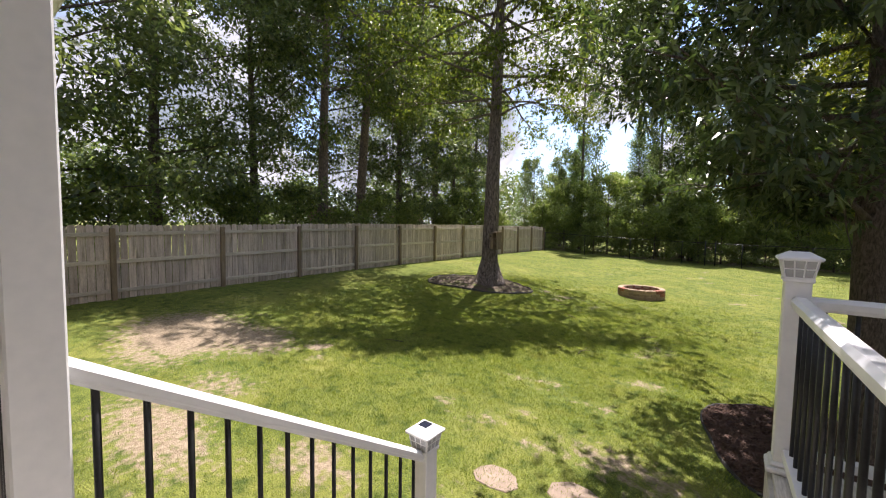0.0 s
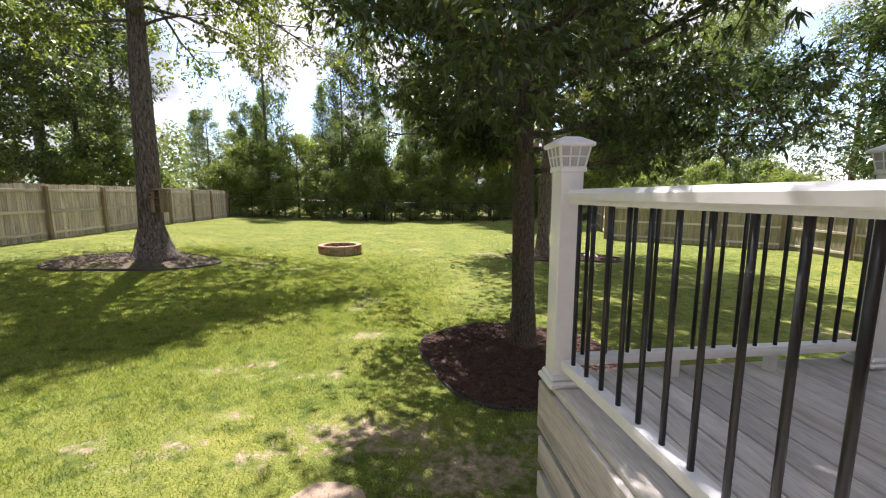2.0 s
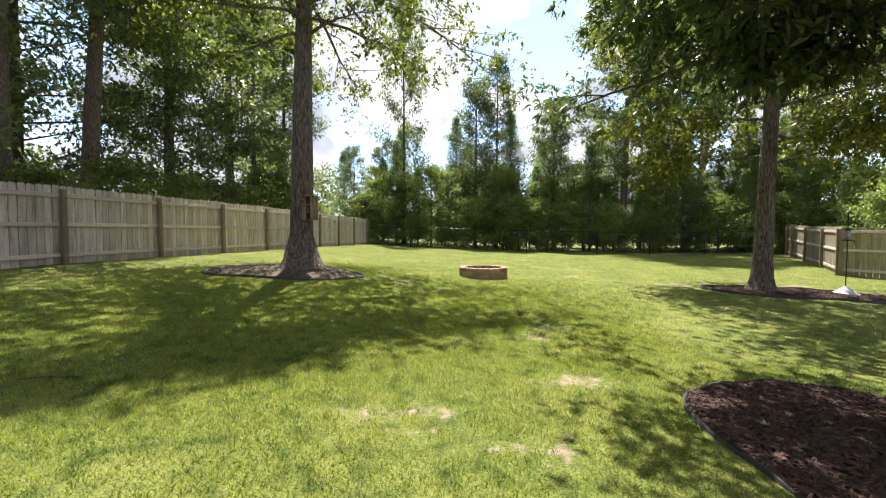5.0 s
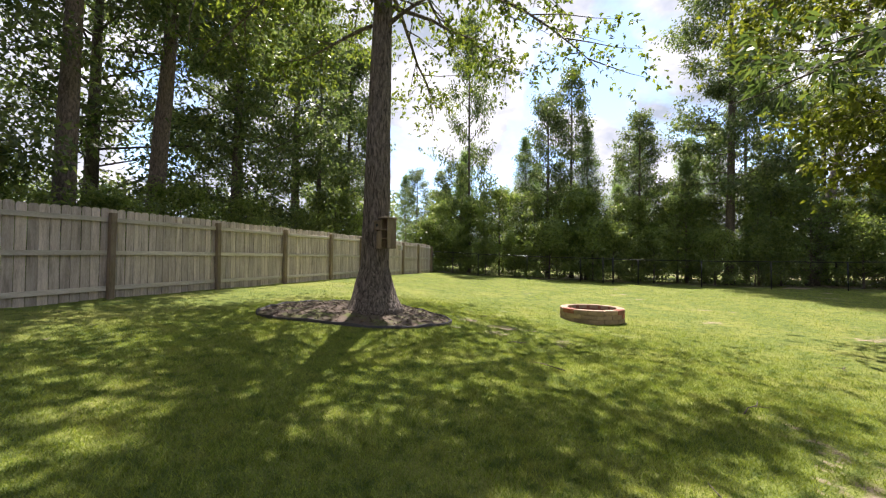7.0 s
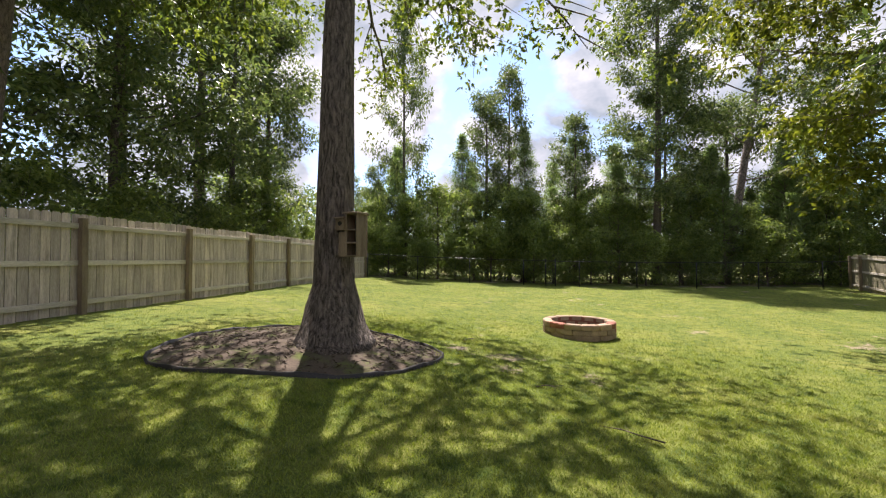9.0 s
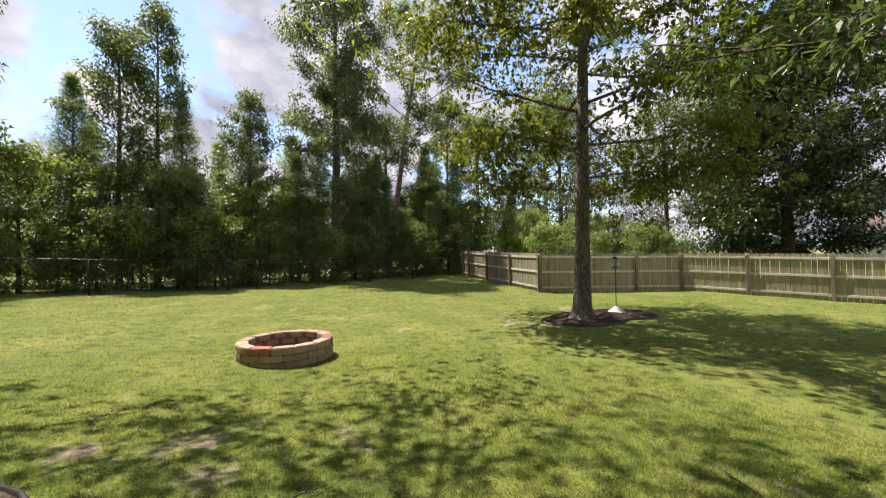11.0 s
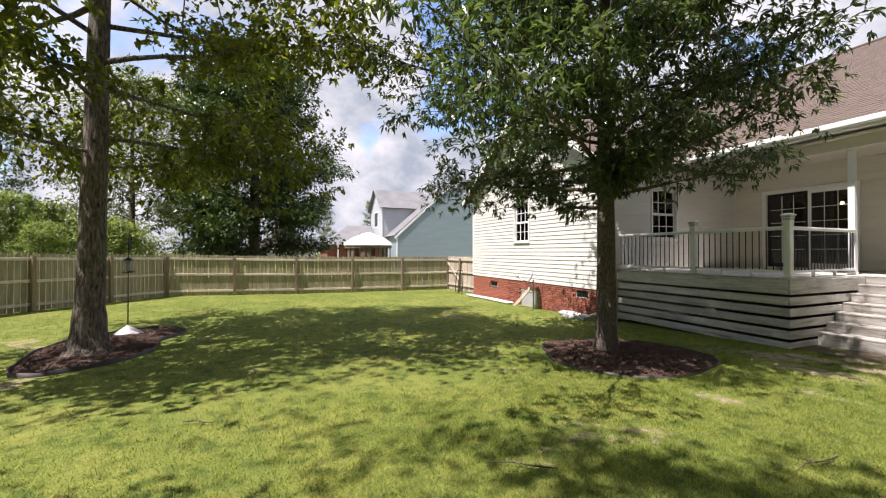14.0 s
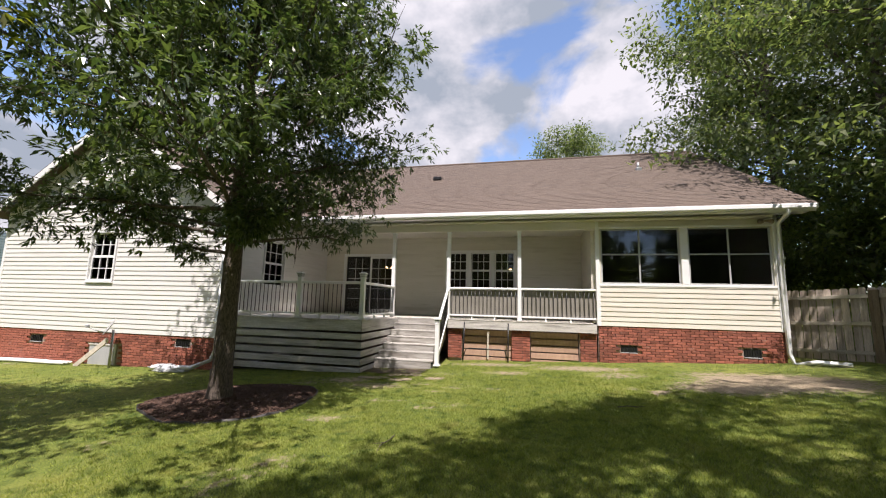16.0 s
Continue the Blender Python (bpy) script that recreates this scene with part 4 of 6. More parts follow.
part("rim_board", box((DECK_X0 - 0.018, COL_Y + 0.05, FLOOR - 0.275), (DECK_X0 + 0.02, DECK_Y + 0.02, FLOOR - 0.03), 0.004), SKIRT, skirt)
part("rim_board", box((SUN_X1 + 0.02, COL_Y + 0.05, FLOOR - 0.26), (-1.17, COL_Y + 0.09, FLOOR - 0.03), 0.004), SKIRT, skirt)
for k in range(5):
    z1 = FLOOR - 0.325 - k * 0.193
    part("slat", box((DECK_X0, DECK_Y - 0.02, z1 - 0.138), (DECK_X1, DECK_Y + 0.012, z1), 0.004), SKIRT, skirt)
    part("slat", box((DECK_X0 - 0.012, COL_Y + 0.4, z1 - 0.138), (DECK_X0 + 0.02, DECK_Y + 0.014, z1), 0.004), SKIRT, skirt)
for x0, x1 in ((-4.76, -3.48), (-2.99, -1.59)):
    for k in range(5):
        z1 = FLOOR - 0.30 - k * 0.185
        part("slat", box((x0 + 0.02, COL_Y - 0.14, z1 - 0.15), (x1 - 0.02, COL_Y - 0.11, z1), 0.004), PINKWOOD, skirt)
piers = empty("wall_piers", "red brick piers under the porch", "wall", kind="structure")
for x0, x1 in ((-5.2, -4.76), (-3.48, -2.99), (-1.59, -1.2)):
    part("wall_core", box((x0, COL_Y - 0.3, -0.3), (x1, COL_Y - 0.04, FLOOR - 0.28)), MORTAR, piers)
    brick_wall(piers, pose(0, COL_Y, 0), x0, x1, 0.02, FLOOR - 0.275, (), 400)
# the first panel is added close behind the porch slats to darken their gaps
tagged(part("wall_crawlspace", box((SUN_X1, -0.5, -0.3), (-1.2, -0.42, FLOOR - 0.15)), MORTAR), "added backing panel that darkens the gaps between the porch slats", "wall", kind="structure")
tagged(part("wall_crawlspace", box((SUN_X1, -2.0, -0.3), (WING_X0 - 0.02, -1.9, FLOOR - 0.15)), MORTAR), "brick crawlspace wall behind the slats", "wall", kind="structure")

# dark soil-coloured sheet, added as the shade under the deck
sv = [(x, y, gh(x, y) + 0.015) for y in np.linspace(-1.88, DECK_Y - 0.03, 8) for x in np.linspace(-1.1, DECK_X1 - 0.02, 10)]
shade_sheet = mesh_of("ground_under_deck", sv, [(j * 10 + i, j * 10 + i + 1, j * 10 + i + 11, j * 10 + i + 10) for j in range(7) for i in range(9)], SOILBED)
tagged(new("ground_under_deck", shade_sheet), "added dark soil sheet standing in for shade under the deck", "soil", kind="structure")

# stairs: seven risers
stairs = empty("stairs", "weathered grey wooden porch steps, worn treads also darkened for tree shade", "stairs", kind="structure")
SX0, SX1, RISE, TREAD = -1.14, DECK_X0 - 0.025, FLOOR / 7, 0.275
for k in range(1, 7):
    z = FLOOR - k * RISE
    y0 = COL_Y + 0.1 + (k - 1) * TREAD
    part("riser", box((SX0, y0 - 0.03, z), (SX1, y0 - 0.005, z + RISE - 0.03), 0.003), SHADED_STEPWOOD, stairs)
    for j in range(2):
        part("tread", box((SX0 - 0.02, y0 + j * 0.142 - 0.004, z - 0.034), (SX1, y0 + j * 0.142 + 0.134, z), 0.005), SHADED_STEPWOOD, stairs)
part("riser", box((SX0, COL_Y + 0.1 + 6 * TREAD - 0.03, -0.15), (SX1, COL_Y + 0.1 + 6 * TREAD - 0.005, RISE - 0.03), 0.003), SHADED_STEPWOOD, stairs)
for x in (SX0, SX1 - 0.04):
    a, b = (COL_Y + 0.1, FLOOR - RISE - 0.04), (COL_Y + 0.07 + 6 * TREAD, -0.04)
    pts = [(a[0], a[1]), (b[0], b[1]), (b[0], b[1] - 0.12), (b[0] - 0.25, b[1] - 0.12), (a[0], a[1] - 0.3)]
    vs = [(x, p[0], p[1]) for p in pts] + [(x + 0.038, p[0], p[1]) for p in pts]
    part("stringer", mesh_of("stringer", vs, [(4, 3, 2, 1, 0), (5, 6, 7, 8, 9)] + [(i, (i + 1) % 5, (i + 1) % 5 + 5, i + 5) for i in range(5)], SHADED_STEPWOOD), None, stairs)

# ---- trees ----


def leaf_cloud(name, tips, spread, count, length, width, material, seed, droop=0.3, bunch=1):
    """Many leaves in clumps round the twig tips: folded blades where they grow in bunches, plain ones in far crowns."""
    rng = np.random.default_rng(seed)
    count = count // bunch * bunch
    tips, spread = np.asarray(tips, float), np.broadcast_to(np.asarray(spread, float), (len(tips),))
    pick = rng.integers(0, len(tips), count // bunch)
    off = rng.normal(0, 1, (count // bunch, 3))
    off /= np.maximum(np.linalg.norm(off, axis=1, keepdims=True), 1e-6)
    off *= (rng.random((count // bunch, 1)) ** 0.45) * spread[pick][:, None]
    off[:, 2] *= 0.62
    pick, off = np.repeat(pick, bunch), np.repeat(off, bunch, axis=0)
    base = tips[pick] + off + (rng.normal(0, 0.16 * length, (count, 3)) if bunch > 1 else 0)
    way = off / np.maximum(np.linalg.norm(off, axis=1, keepdims=True), 1e-6) * 0.7 + rng.normal(0, 0.6, (count, 3))
    way[:, 2] -= droop
    way /= np.linalg.norm(way, axis=1, keepdims=True)
    side = np.cross(way, rng.normal(0, 0.55, (count, 3)) + [0, 0, 1])
    side /= np.maximum(np.linalg.norm(side, axis=1, keepdims=True), 1e-6)
    nrm = np.cross(side, way)
    ln = (length * rng.uniform(0.6, 1.25, count))[:, None]
    wd = (width * rng.uniform(0.7, 1.2, count))[:, None]
    k = 4 if bunch > 1 else 3
    v = np.empty((count, k, 3), np.float32)
    end = base + way * ln - np.array([0, 0, 1]) * ln * 0.12
    if k == 4:
        v[:, 0], v[:, 2] = base, end
        v[:, 1] = base + way * ln * 0.45 + side * wd * 0.5 + nrm * wd * 0.18
        v[:, 3] = base + way * ln * 0.45 - side * wd * 0.5 + nrm * wd * 0.18
    else:
        v[:, 0], v[:, 1], v[:, 2] = base - side * wd * 0.5, base + side * wd * 0.5, end
    me = bpy.data.meshes.new(name)
    me.vertices.add(count * k)
    me.vertices.foreach_set("co", v.ravel())
    me.loops.add(count * k)
    me.loops.foreach_set("vertex_index", np.arange(count * k, dtype=np.int32))
    me.polygons.add(count)
    me.polygons.foreach_set("loop_start", np.arange(0, count * k, k, dtype=np.int32))
    me.polygons.foreach_set("loop_total", np.full(count, k, np.int32))
    me.materials.append(material)
    me.update(calc_edges=True)
    return me


def curve_out(start, way, length, lift, steps, rng, jitter=0.08):
    pts, p, d = [Vector(start)], Vector(start), Vector(way).normalized()
    for i in range(steps):
        d = (d + Vector((rng.uniform(-jitter, jitter), rng.uniform(-jitter, jitter), rng.uniform(-jitter, jitter) + lift / steps))).normalized()
        p = p + d * (length / steps)
        pts.append(p.copy())
    return pts


def broadleaf(label, x, y, height, radius, base, reach, limbs, leaves, size, bark, leaf, seed, lean=(0, 0), flare=1.7, twigs=5, clump=0.6, droop=0.3, rise=0.45, top=0.35, shape=None, z=None, roots=0, group="", fine=True, bunch=1, keep=None):
    """A tree: tapered trunk with root flare, limbs that fork into twigs, and leaves in clumps round the twig ends."""
    rng = random.Random(seed)
    ob = empty("tree", label, "tree", pose(x, y, gh(x, y) - 0.03 if z is None else z), group)
    vs, fs, tips, spreads = [], [], [], []

    def grow(points, radii, sides, wob=0.0):
        v, f = tube(points, radii, sides, True, wob, rng)
        k = len(vs)
        vs.extend(v)
        fs.extend([tuple(i + k for i in q) for q in f])
    n = 16
    axis, rad = [], []
    for i in range(n + 1):
        t = i / n
        axis.append(Vector((lean[0] * t + 0.10 * math.sin(t * 5 + seed) * t * height * 0.06, lean[1] * t + 0.1 * math.cos(t * 4 + seed) * t * height * 0.06, t * height)))
        rad.append(radius * (1 - 0.80 * t ** 1.1))
    low = [(0.0, flare), (0.45 * radius / height, 1 + (flare - 1) * 0.72), (1.1 * radius / height, 1 + (flare - 1) * 0.44), (2.1 * radius / height, 1 + (flare - 1) * 0.2), (3.4 * radius / height, 1 + (flare - 1) * 0.06)]
    pts = [axis[0] + (axis[1] - axis[0]) * (f * n) for f, _ in low if f * n < 1] + axis[1:]
    grow(pts, [radius * k for f, k in low if f * n < 1] + rad[1:], 14, 0.05)
    for k in range(roots):
        a = 2 * math.pi * (k + rng.uniform(-0.25, 0.25)) / roots
        d = Vector((math.cos(a), math.sin(a), 0))
        grow([d * radius * 0.8 + Vector((0, 0, radius * 1.3)), d * radius * 1.5 + Vector((0, 0, radius * 0.35)), d * radius * 2.5 + Vector((0, 0, 0.02)), d * radius * 3.2 + Vector((0, 0, -0.12))], [radius * 0.35, radius * 0.34, radius * 0.2, radius * 0.06], 8)
    for i in range(limbs):
        t = (i + rng.random() * 0.7) / limbs
        h = base + (height * 0.97 - base) * t
        k = min(int(h / height * n), n - 1)
        s = axis[k] + (axis[k + 1] - axis[k]) * (h / height * n - k)
        az = i * 2.399963 + rng.uniform(-0.5, 0.5)
        prof = shape(t) if shape else math.sin(math.pi * (0.22 + 0.72 * t)) ** 0.7
        ln = reach * prof * rng.uniform(0.78, 1.15)
        r0 = min(rad[k] * 0.5, 0.009 * ln + 0.009)
        d = Vector((math.cos(az), math.sin(az), rise * (0.4 + 1.3 * t) + rng.uniform(-0.15, 0.15)))
        path = curve_out(s, d, ln, top * (0.3 + t), 7, rng, 0.12)
        for _ in range(3):
            if keep and not keep(path[7]):
                ln *= 0.75
                path = curve_out(s, d + Vector((0, 0, 0.15)), ln, top * (0.5 + t), 7, rng, 0.1)
        grow(path if fine else path[::3] + path[7:], [r0 * (1 - 0.85 * j / 7) for j in (range(8) if fine else (0, 3, 6, 7))], 6 if fine else 3)
        for j in range(twigs):
            u = 0.28 + 0.72 * (j + rng.random() * 0.6) / twigs
            q = path[min(int(u * 7), 6)].lerp(path[min(int(u * 7) + 1, 7)], u * 7 % 1)
            d2 = (path[7] - path[0]).normalized() + Vector((rng.gauss(0, 0.75), rng.gauss(0, 0.75), rng.gauss(0.05, 0.4)))
            tw = curve_out(q, d2, ln * rng.uniform(0.22, 0.42), 0.0, 3, rng, 0.2)
            if fine:
                grow(tw, [r0 * 0.32, r0 * 0.24, r0 * 0.15, r0 * 0.05], 4)
            for e in (tw[1], tw[3]):
                if keep and not keep(e):
                    continue
                tips.append(e)
                spreads.append(clump * rng.uniform(0.55, 1.25))
        if not keep or keep(path[7]):
            tips.append(path[7])
            spreads.append(clump)
    part("trunk", mesh_of("trunk", vs, fs, bark, True), None, ob)
    part("crown", leaf_cloud("crown", tips, spreads, leaves, size[0], size[1], leaf, seed, droop, bunch), None, ob)
    return ob


def conifer(label, height, radius, reach, whorls, leaves, size, seed, base=0.12, leaf=None, droop=-0.1, group=""):
    """A pine with whorls of boughs that carry tufts of long needles."""
    rng = random.Random(seed)
    ob = empty("tree", label, "tree", group=group)
    vs, fs, tips, spreads = [], [], [], []
    v, f = tube([(0.02 * math.sin(i + seed), 0.02 * math.cos(i), height * i / 8) for i in range(9)], [radius * (1 - 0.93 * i / 8) for i in range(9)], 8)
    vs.extend(v), fs.extend(f)
    for i in range(whorls):
        t = (i + 0.5) / whorls
        h = height * (base + (1 - base) * t)
        for j in range(5):
            az = j * 1.2566 + i * 0.8 + rng.uniform(-0.3, 0.3)
            ln = reach * (1 - t) ** 0.8 * rng.uniform(0.65, 1.1) + 0.12
            path = curve_out((0, 0, h), (math.cos(az), math.sin(az), 0.25 + 0.5 * t), ln, 0.35, 4, rng, 0.1)
            v, f = tube(path, [0.012 + 0.008 * ln * (1 - k / 4) for k in range(5)], 4)
            k0 = len(vs)
            vs.extend(v), fs.extend([tuple(q + k0 for q in p) for p in f])
            for k in (2, 3, 4):
                tips.append(path[k] + Vector((rng.gauss(0, 0.1 * ln), rng.gauss(0, 0.1 * ln), rng.gauss(0.03, 0.05))))
                spreads.append(0.16 + 0.16 * ln * rng.uniform(0.6, 1.2))
    tips.append(Vector((0, 0, height))), spreads.append(0.2)
    part("trunk", mesh_of("trunk", vs, fs, PINEBARK, True), None, ob)
    part("crown", leaf_cloud("crown", tips, spreads, leaves, size[0], size[1], leaf or NEEDLE, seed, droop), None, ob)
    return ob


# the three yard trees
oak = broadleaf("tall oak with furrowed grey bark and flared roots", -6.27, 11.05, 13.6, 0.27, 5.3, 5.4, 46, 40000, (0.125, 0.07), BARK, OAKLEAF, 11, (-0.1, 0.5), 2.25, 9, 0.7, 0.2, 0.08, -0.5, z=gh(-6.27, 11.05) - 0.02, bunch=4, keep=lambda p: p.z > (4.45 if p.y > 1 else 5.8) and p.x - 0.7 * p.y < 3.2 and p.x - p.y + 0.57 * p.z < 7.5)
willow = broadleaf("bushy dark green willow oak with a straight trunk", 1.28, 5.84, 8.8, 0.16, 2.35, 3.3, 66, 124000, (0.115, 0.036), DARKBARK, WILLOWLEAF, 5, (-0.15, 0.1), 1.35, 8, 0.46, 0.3, 0.18, 0.15, shape=lambda t: (1.08 - 0.55 * t ** 1.6) * (0.9 + 0.1 * math.sin(9 * t)), bunch=7, keep=lambda p: p.z > (3.25 if p.x < -1.1 else 2.45) and p.x > -3.0)
gold = broadleaf("slender oak with yellow-green leaves", 4.45, 13.62, 13.5, 0.2, 3.1, 4.3, 42, 64000, (0.14, 0.07), BARK, GOLDLEAF, 23, (0.2, -0.3), 2.0, 9, 0.66, 0.3, 0.08, 0.25, bunch=4)

# ---- trees beyond the fences ----
magnolia = broadleaf("dense dark evergreen tree behind the fence", 20.4, 12.2, 13.2, 0.3, 1.4, 3.9, 60, 80000, (0.21, 0.12), DARKBARK, DARKLEAF, 31, clump=0.95, twigs=6, rise=0.2, shape=lambda t: math.sin(math.pi * (0.28 + 0.66 * t)) ** 0.8)
broadleaf("tall pine-barked tree behind the west fence", -14.6, 10.65, 17, 0.25, 7.0, 4.5, 22, 32000, (0.16, 0.10), PINEBARK, FORESTLEAF, 41, (0.2, 0.2), 1.2, clump=0.8, rise=0.3)
broadleaf("tall pine-barked tree behind the west fence", -14.95, 12.95, 18, 0.26, 7.5, 4.8, 22, 32000, (0.16, 0.10), PINEBARK, FORESTLEAF, 43, (0.9, 0.4), 1.2, clump=0.8, rise=0.3)
broadleaf("tall dark tree in the woods beyond the fence", -19.0, 24.3, 17, 0.3, 5.5, 5.0, 28, 34000, (0.19, 0.12), DARKBARK, FORESTLEAF, 47, (0.2, -0.3), 1.3, clump=0.8, rise=0.25)
leaner = broadleaf("leaning tree with sparse leaves at the wood's edge", 9.3, 31.0, 19, 0.26, 6.0, 5.2, 22, 26000, (0.18, 0.11), BARK, FORESTLEAF, 53, (3.6, 0.5), 1.2, clump=0.7, rise=0.3)
broadleaf("tall open-crowned tree at the wood's edge", 5.3, 30.4, 20.5, 0.24, 4.0, 3.7, 44, 40000, (0.18, 0.11), DARKBARK, FORESTLEAF, 57, (0.5, 0.2), 1.3, clump=0.8, twigs=6, rise=0.5, shape=lambda t: math.sin(math.pi * (0.2 + 0.72 * t)) ** 0.8 * (0.8 + 0.25 * math.sin(11 * t)))

# patterns of wood trees, copied round the yard
proto = []
proto.append(broadleaf("leafy tree at the edge of the woods", -4.6, 32.3, 12.5, 0.14, 1.2, 2.3, 30, 13000, (0.17, 0.10), DARKBARK, FORESTLEAF, 61, clump=0.6, twigs=4, fine=False, group="trees of the woods"))
proto.append(broadleaf("slim leafy tree at the edge of the woods", 1.0, 31.6, 10.5, 0.12, 0.8, 1.9, 30, 12000, (0.16, 0.09), DARKBARK, FORESTLEAF, 67, clump=0.5, twigs=4, fine=False, group="trees of the woods"))
proto.append(broadleaf("bright green leafy thicket tree in the woods", -2.2, 30.6, 5.2, 0.07, 0.2, 1.8, 28, 8000, (0.16, 0.095), DARKBARK, BRIGHTLEAF, 71, clump=0.5, twigs=4, rise=0.6, fine=False, group="trees of the woods"))
proto.append(broadleaf("broad dark green tree in the woods", -16.5, 5.0, 13.5, 0.22, 1.6, 4.2, 40, 19000, (0.19, 0.115), DARKBARK, FORESTLEAF, 73, clump=0.85, twigs=5, fine=False, group="trees of the woods"))
proto.append(broadleaf("low green undergrowth bush", -13.6, 20.5, 3.4, 0.06, 0.1, 1.9, 24, 6000, (0.16, 0.095), DARKBARK, BRIGHTLEAF, 79, clump=0.55, twigs=4, rise=0.7, fine=False, group="undergrowth"))
pines = [conifer("young green pine at the edge of the woods", 7.2, 0.09, 1.7, 18, 11000, (0.27, 0.026), 83, 0.05, group="pines of the woods"), conifer("tall young pine in the woods", 9.8, 0.12, 2.0, 22, 13000, (0.29, 0.028), 89, 0.1, group="pines of the woods")]
pines[0].matrix_world, pines[1].matrix_world = pose(3.4, 31.0, 0.05), pose(13.2, 31.8, -0.1)


def plant(model, x, y, scale=1.0, tall=1.0, rng=random.Random(5)):
    copy_thing(model, pose(x, y, gh(x, y) - 0.05, 0, 0, rng.uniform(0, 360)) @ Matrix.Diagonal((scale, scale, scale * tall, 1)))


rng = random.Random(17)
# north woods: undergrowth and saplings in front, taller trees behind
for i in range(15):
    plant(proto[4], -12.5 + i * 2.05 + rng.uniform(-0.5, 0.5), 29.6 + rng.uniform(-0.4, 0.6), rng.uniform(0.6, 0.95))
for i in range(12):
    plant(proto[2], -12.5 + i * 2.5 + rng.uniform(-0.6, 0.6), 31.0 + rng.uniform(-0.5, 0.8), rng.uniform(0.8, 1.15))
for i in range(15):
    plant(pines[i % 2], -13 + i * 2.1 + rng.uniform(-0.6, 0.6), 33.5 + rng.uniform(-0.8, 1.2), rng.uniform(0.75, 1.1))
for i in range(14):
    plant(proto[2] if i % 2 else pines[0], -18 + i * 3.0 + rng.uniform(-1, 1), 37 + rng.uniform(-1, 2), rng.uniform(1.1, 1.4))
for x, y, k, s, tall in ((-10.4, 33.0, 1, 1.05, 1.75), (-3.05, 33.0, 1, 1.1, 1.25), (7.6, 34.6, 0, 1.0, 1.2), (-14.0, 31.5, 0, 0.6, 1.0), (-18.5, 29.5, 3, 0.55, 1.0), (-12.6, 34.2, 0, 0.65, 1.0), (16.5, 33.0, 0, 1.05, 1.1), (12.0, 35.5, 3, 0.9, 1.0), (20.5, 33.5, 3, 1.0, 1.0)):
    plant(proto[k], x, y, s, tall)
# west woods behind the fence
for x, y, k, s in ((-16.2, 8.4, 3, 0.9), (-17.8, 13.0, 3, 1.05), (-15.4, 16.4, 0, 1.0), (-17.5, 18.6, 3, 1.1), (-14.6, 20.6, 1, 1.15), (-16.0, 25.4, 0, 1.1), (-13.7, 1.7, 3, 1.02), (-18.5, -2.5, 3, 1.15)):
    plant(proto[k], x, y, s)
for i in range(9):
    plant(proto[4], -13.7 + rng.uniform(-0.5, 0.3), 6.5 + i * 2.3 + rng.uniform(-0.6, 0.6), rng.uniform(0.55, 0.85))
# trees beside and behind the house
for x, y, k, s in ((-14.2, -2.8, 3, 1.0), (-13.2, -6.5, 3, 1.3), (-17.5, -7.5, 3, 1.2), (-14.5, -11.5, 3, 1.2), (-6.5, -22.0, 3, 1.15)):
    plant(proto[k], x, y, s)
for x, y, s in ((-12.7, -1.6, 1.0), (-13.1, -4.2, 1.1), (-11.4, -4.6, 0.95), (-13.0, 0.6, 0.9), (-11.2, -7.0, 1.1), (-13.4, 3.0, 0.85)):
    plant(proto[4], x, y, s)
# north-east corner and beyond the east fence
for x, y, k, s in ((17.2, 30.5, 2, 1.0), (18.0, 27.0, 2, 0.75), (18.6, 23.6, 2, 0.6), (19.5, 20.8, 4, 1.0), (22.0, 18.2, 3, 0.8), (21.5, 25.5, 3, 0.95), (24.5, 29.0, 3, 1.1), (17.8, 17.6, 4, 0.8), (25.0, 15.5, 3, 0.85), (70, 4, 0, 1.0), (74, 12, 0, 1.0), (66, -4, 0, 0.9), (58, 18, 0, 0.9), (62, 24, 0, 1.0)):
    plant(proto[k], x, y, s)
for x, y, k, s in ((15.8, 31.4, 1, 0.9), (19.8, 29.0, 0, 0.85), (17.6, 20.4, 0, 0.55), (12.4, 30.2, 0, 0.7), (9.0, 30.4, 0, 0.9), (6.6, 30.2, 0, 0.75)):
    plant(pines[k], x, y, s)

for x, y, k, s in ((12.3, 20.2, 4, 0.8), (14.6, 18.6, 2, 0.5), (14.2, 22.6, 2, 0.75), (16.2, 20.6, 2, 0.7), (15.2, 25.6, 2, 0.8), (18.5, 17.5, 2, 0.55)):
    plant(proto[k], x, y, s)

# deep woods far behind, one mass of leaves
rng2 = np.random.default_rng(3)
n = 1500
ang = rng2.uniform(radians(-25), radians(250), n)
rad = rng2.uniform(44, 62, n)
tip = np.stack([np.cos(ang) * rad, 8 + np.sin(ang) * rad, rng2.uniform(0.3, 1, n) ** 1.0 * (5.5 + 2 * np.sin(ang * 9) + 1.5 * np.sin(ang * 31)) * np.where((ang > radians(120)) & (ang < radians(200)), 1.7, 1.0) - 1], 1)
keep = (tip[:, 0] < 20) | (tip[:, 1] > 26)
far = new("far_woods", leaf_cloud("far_woods", tip[keep], 1.9, 70000, 0.55, 0.36, FORESTLEAF, 8))
tagged(far, "distant green woods beyond the yards", "woods", kind="stuff")

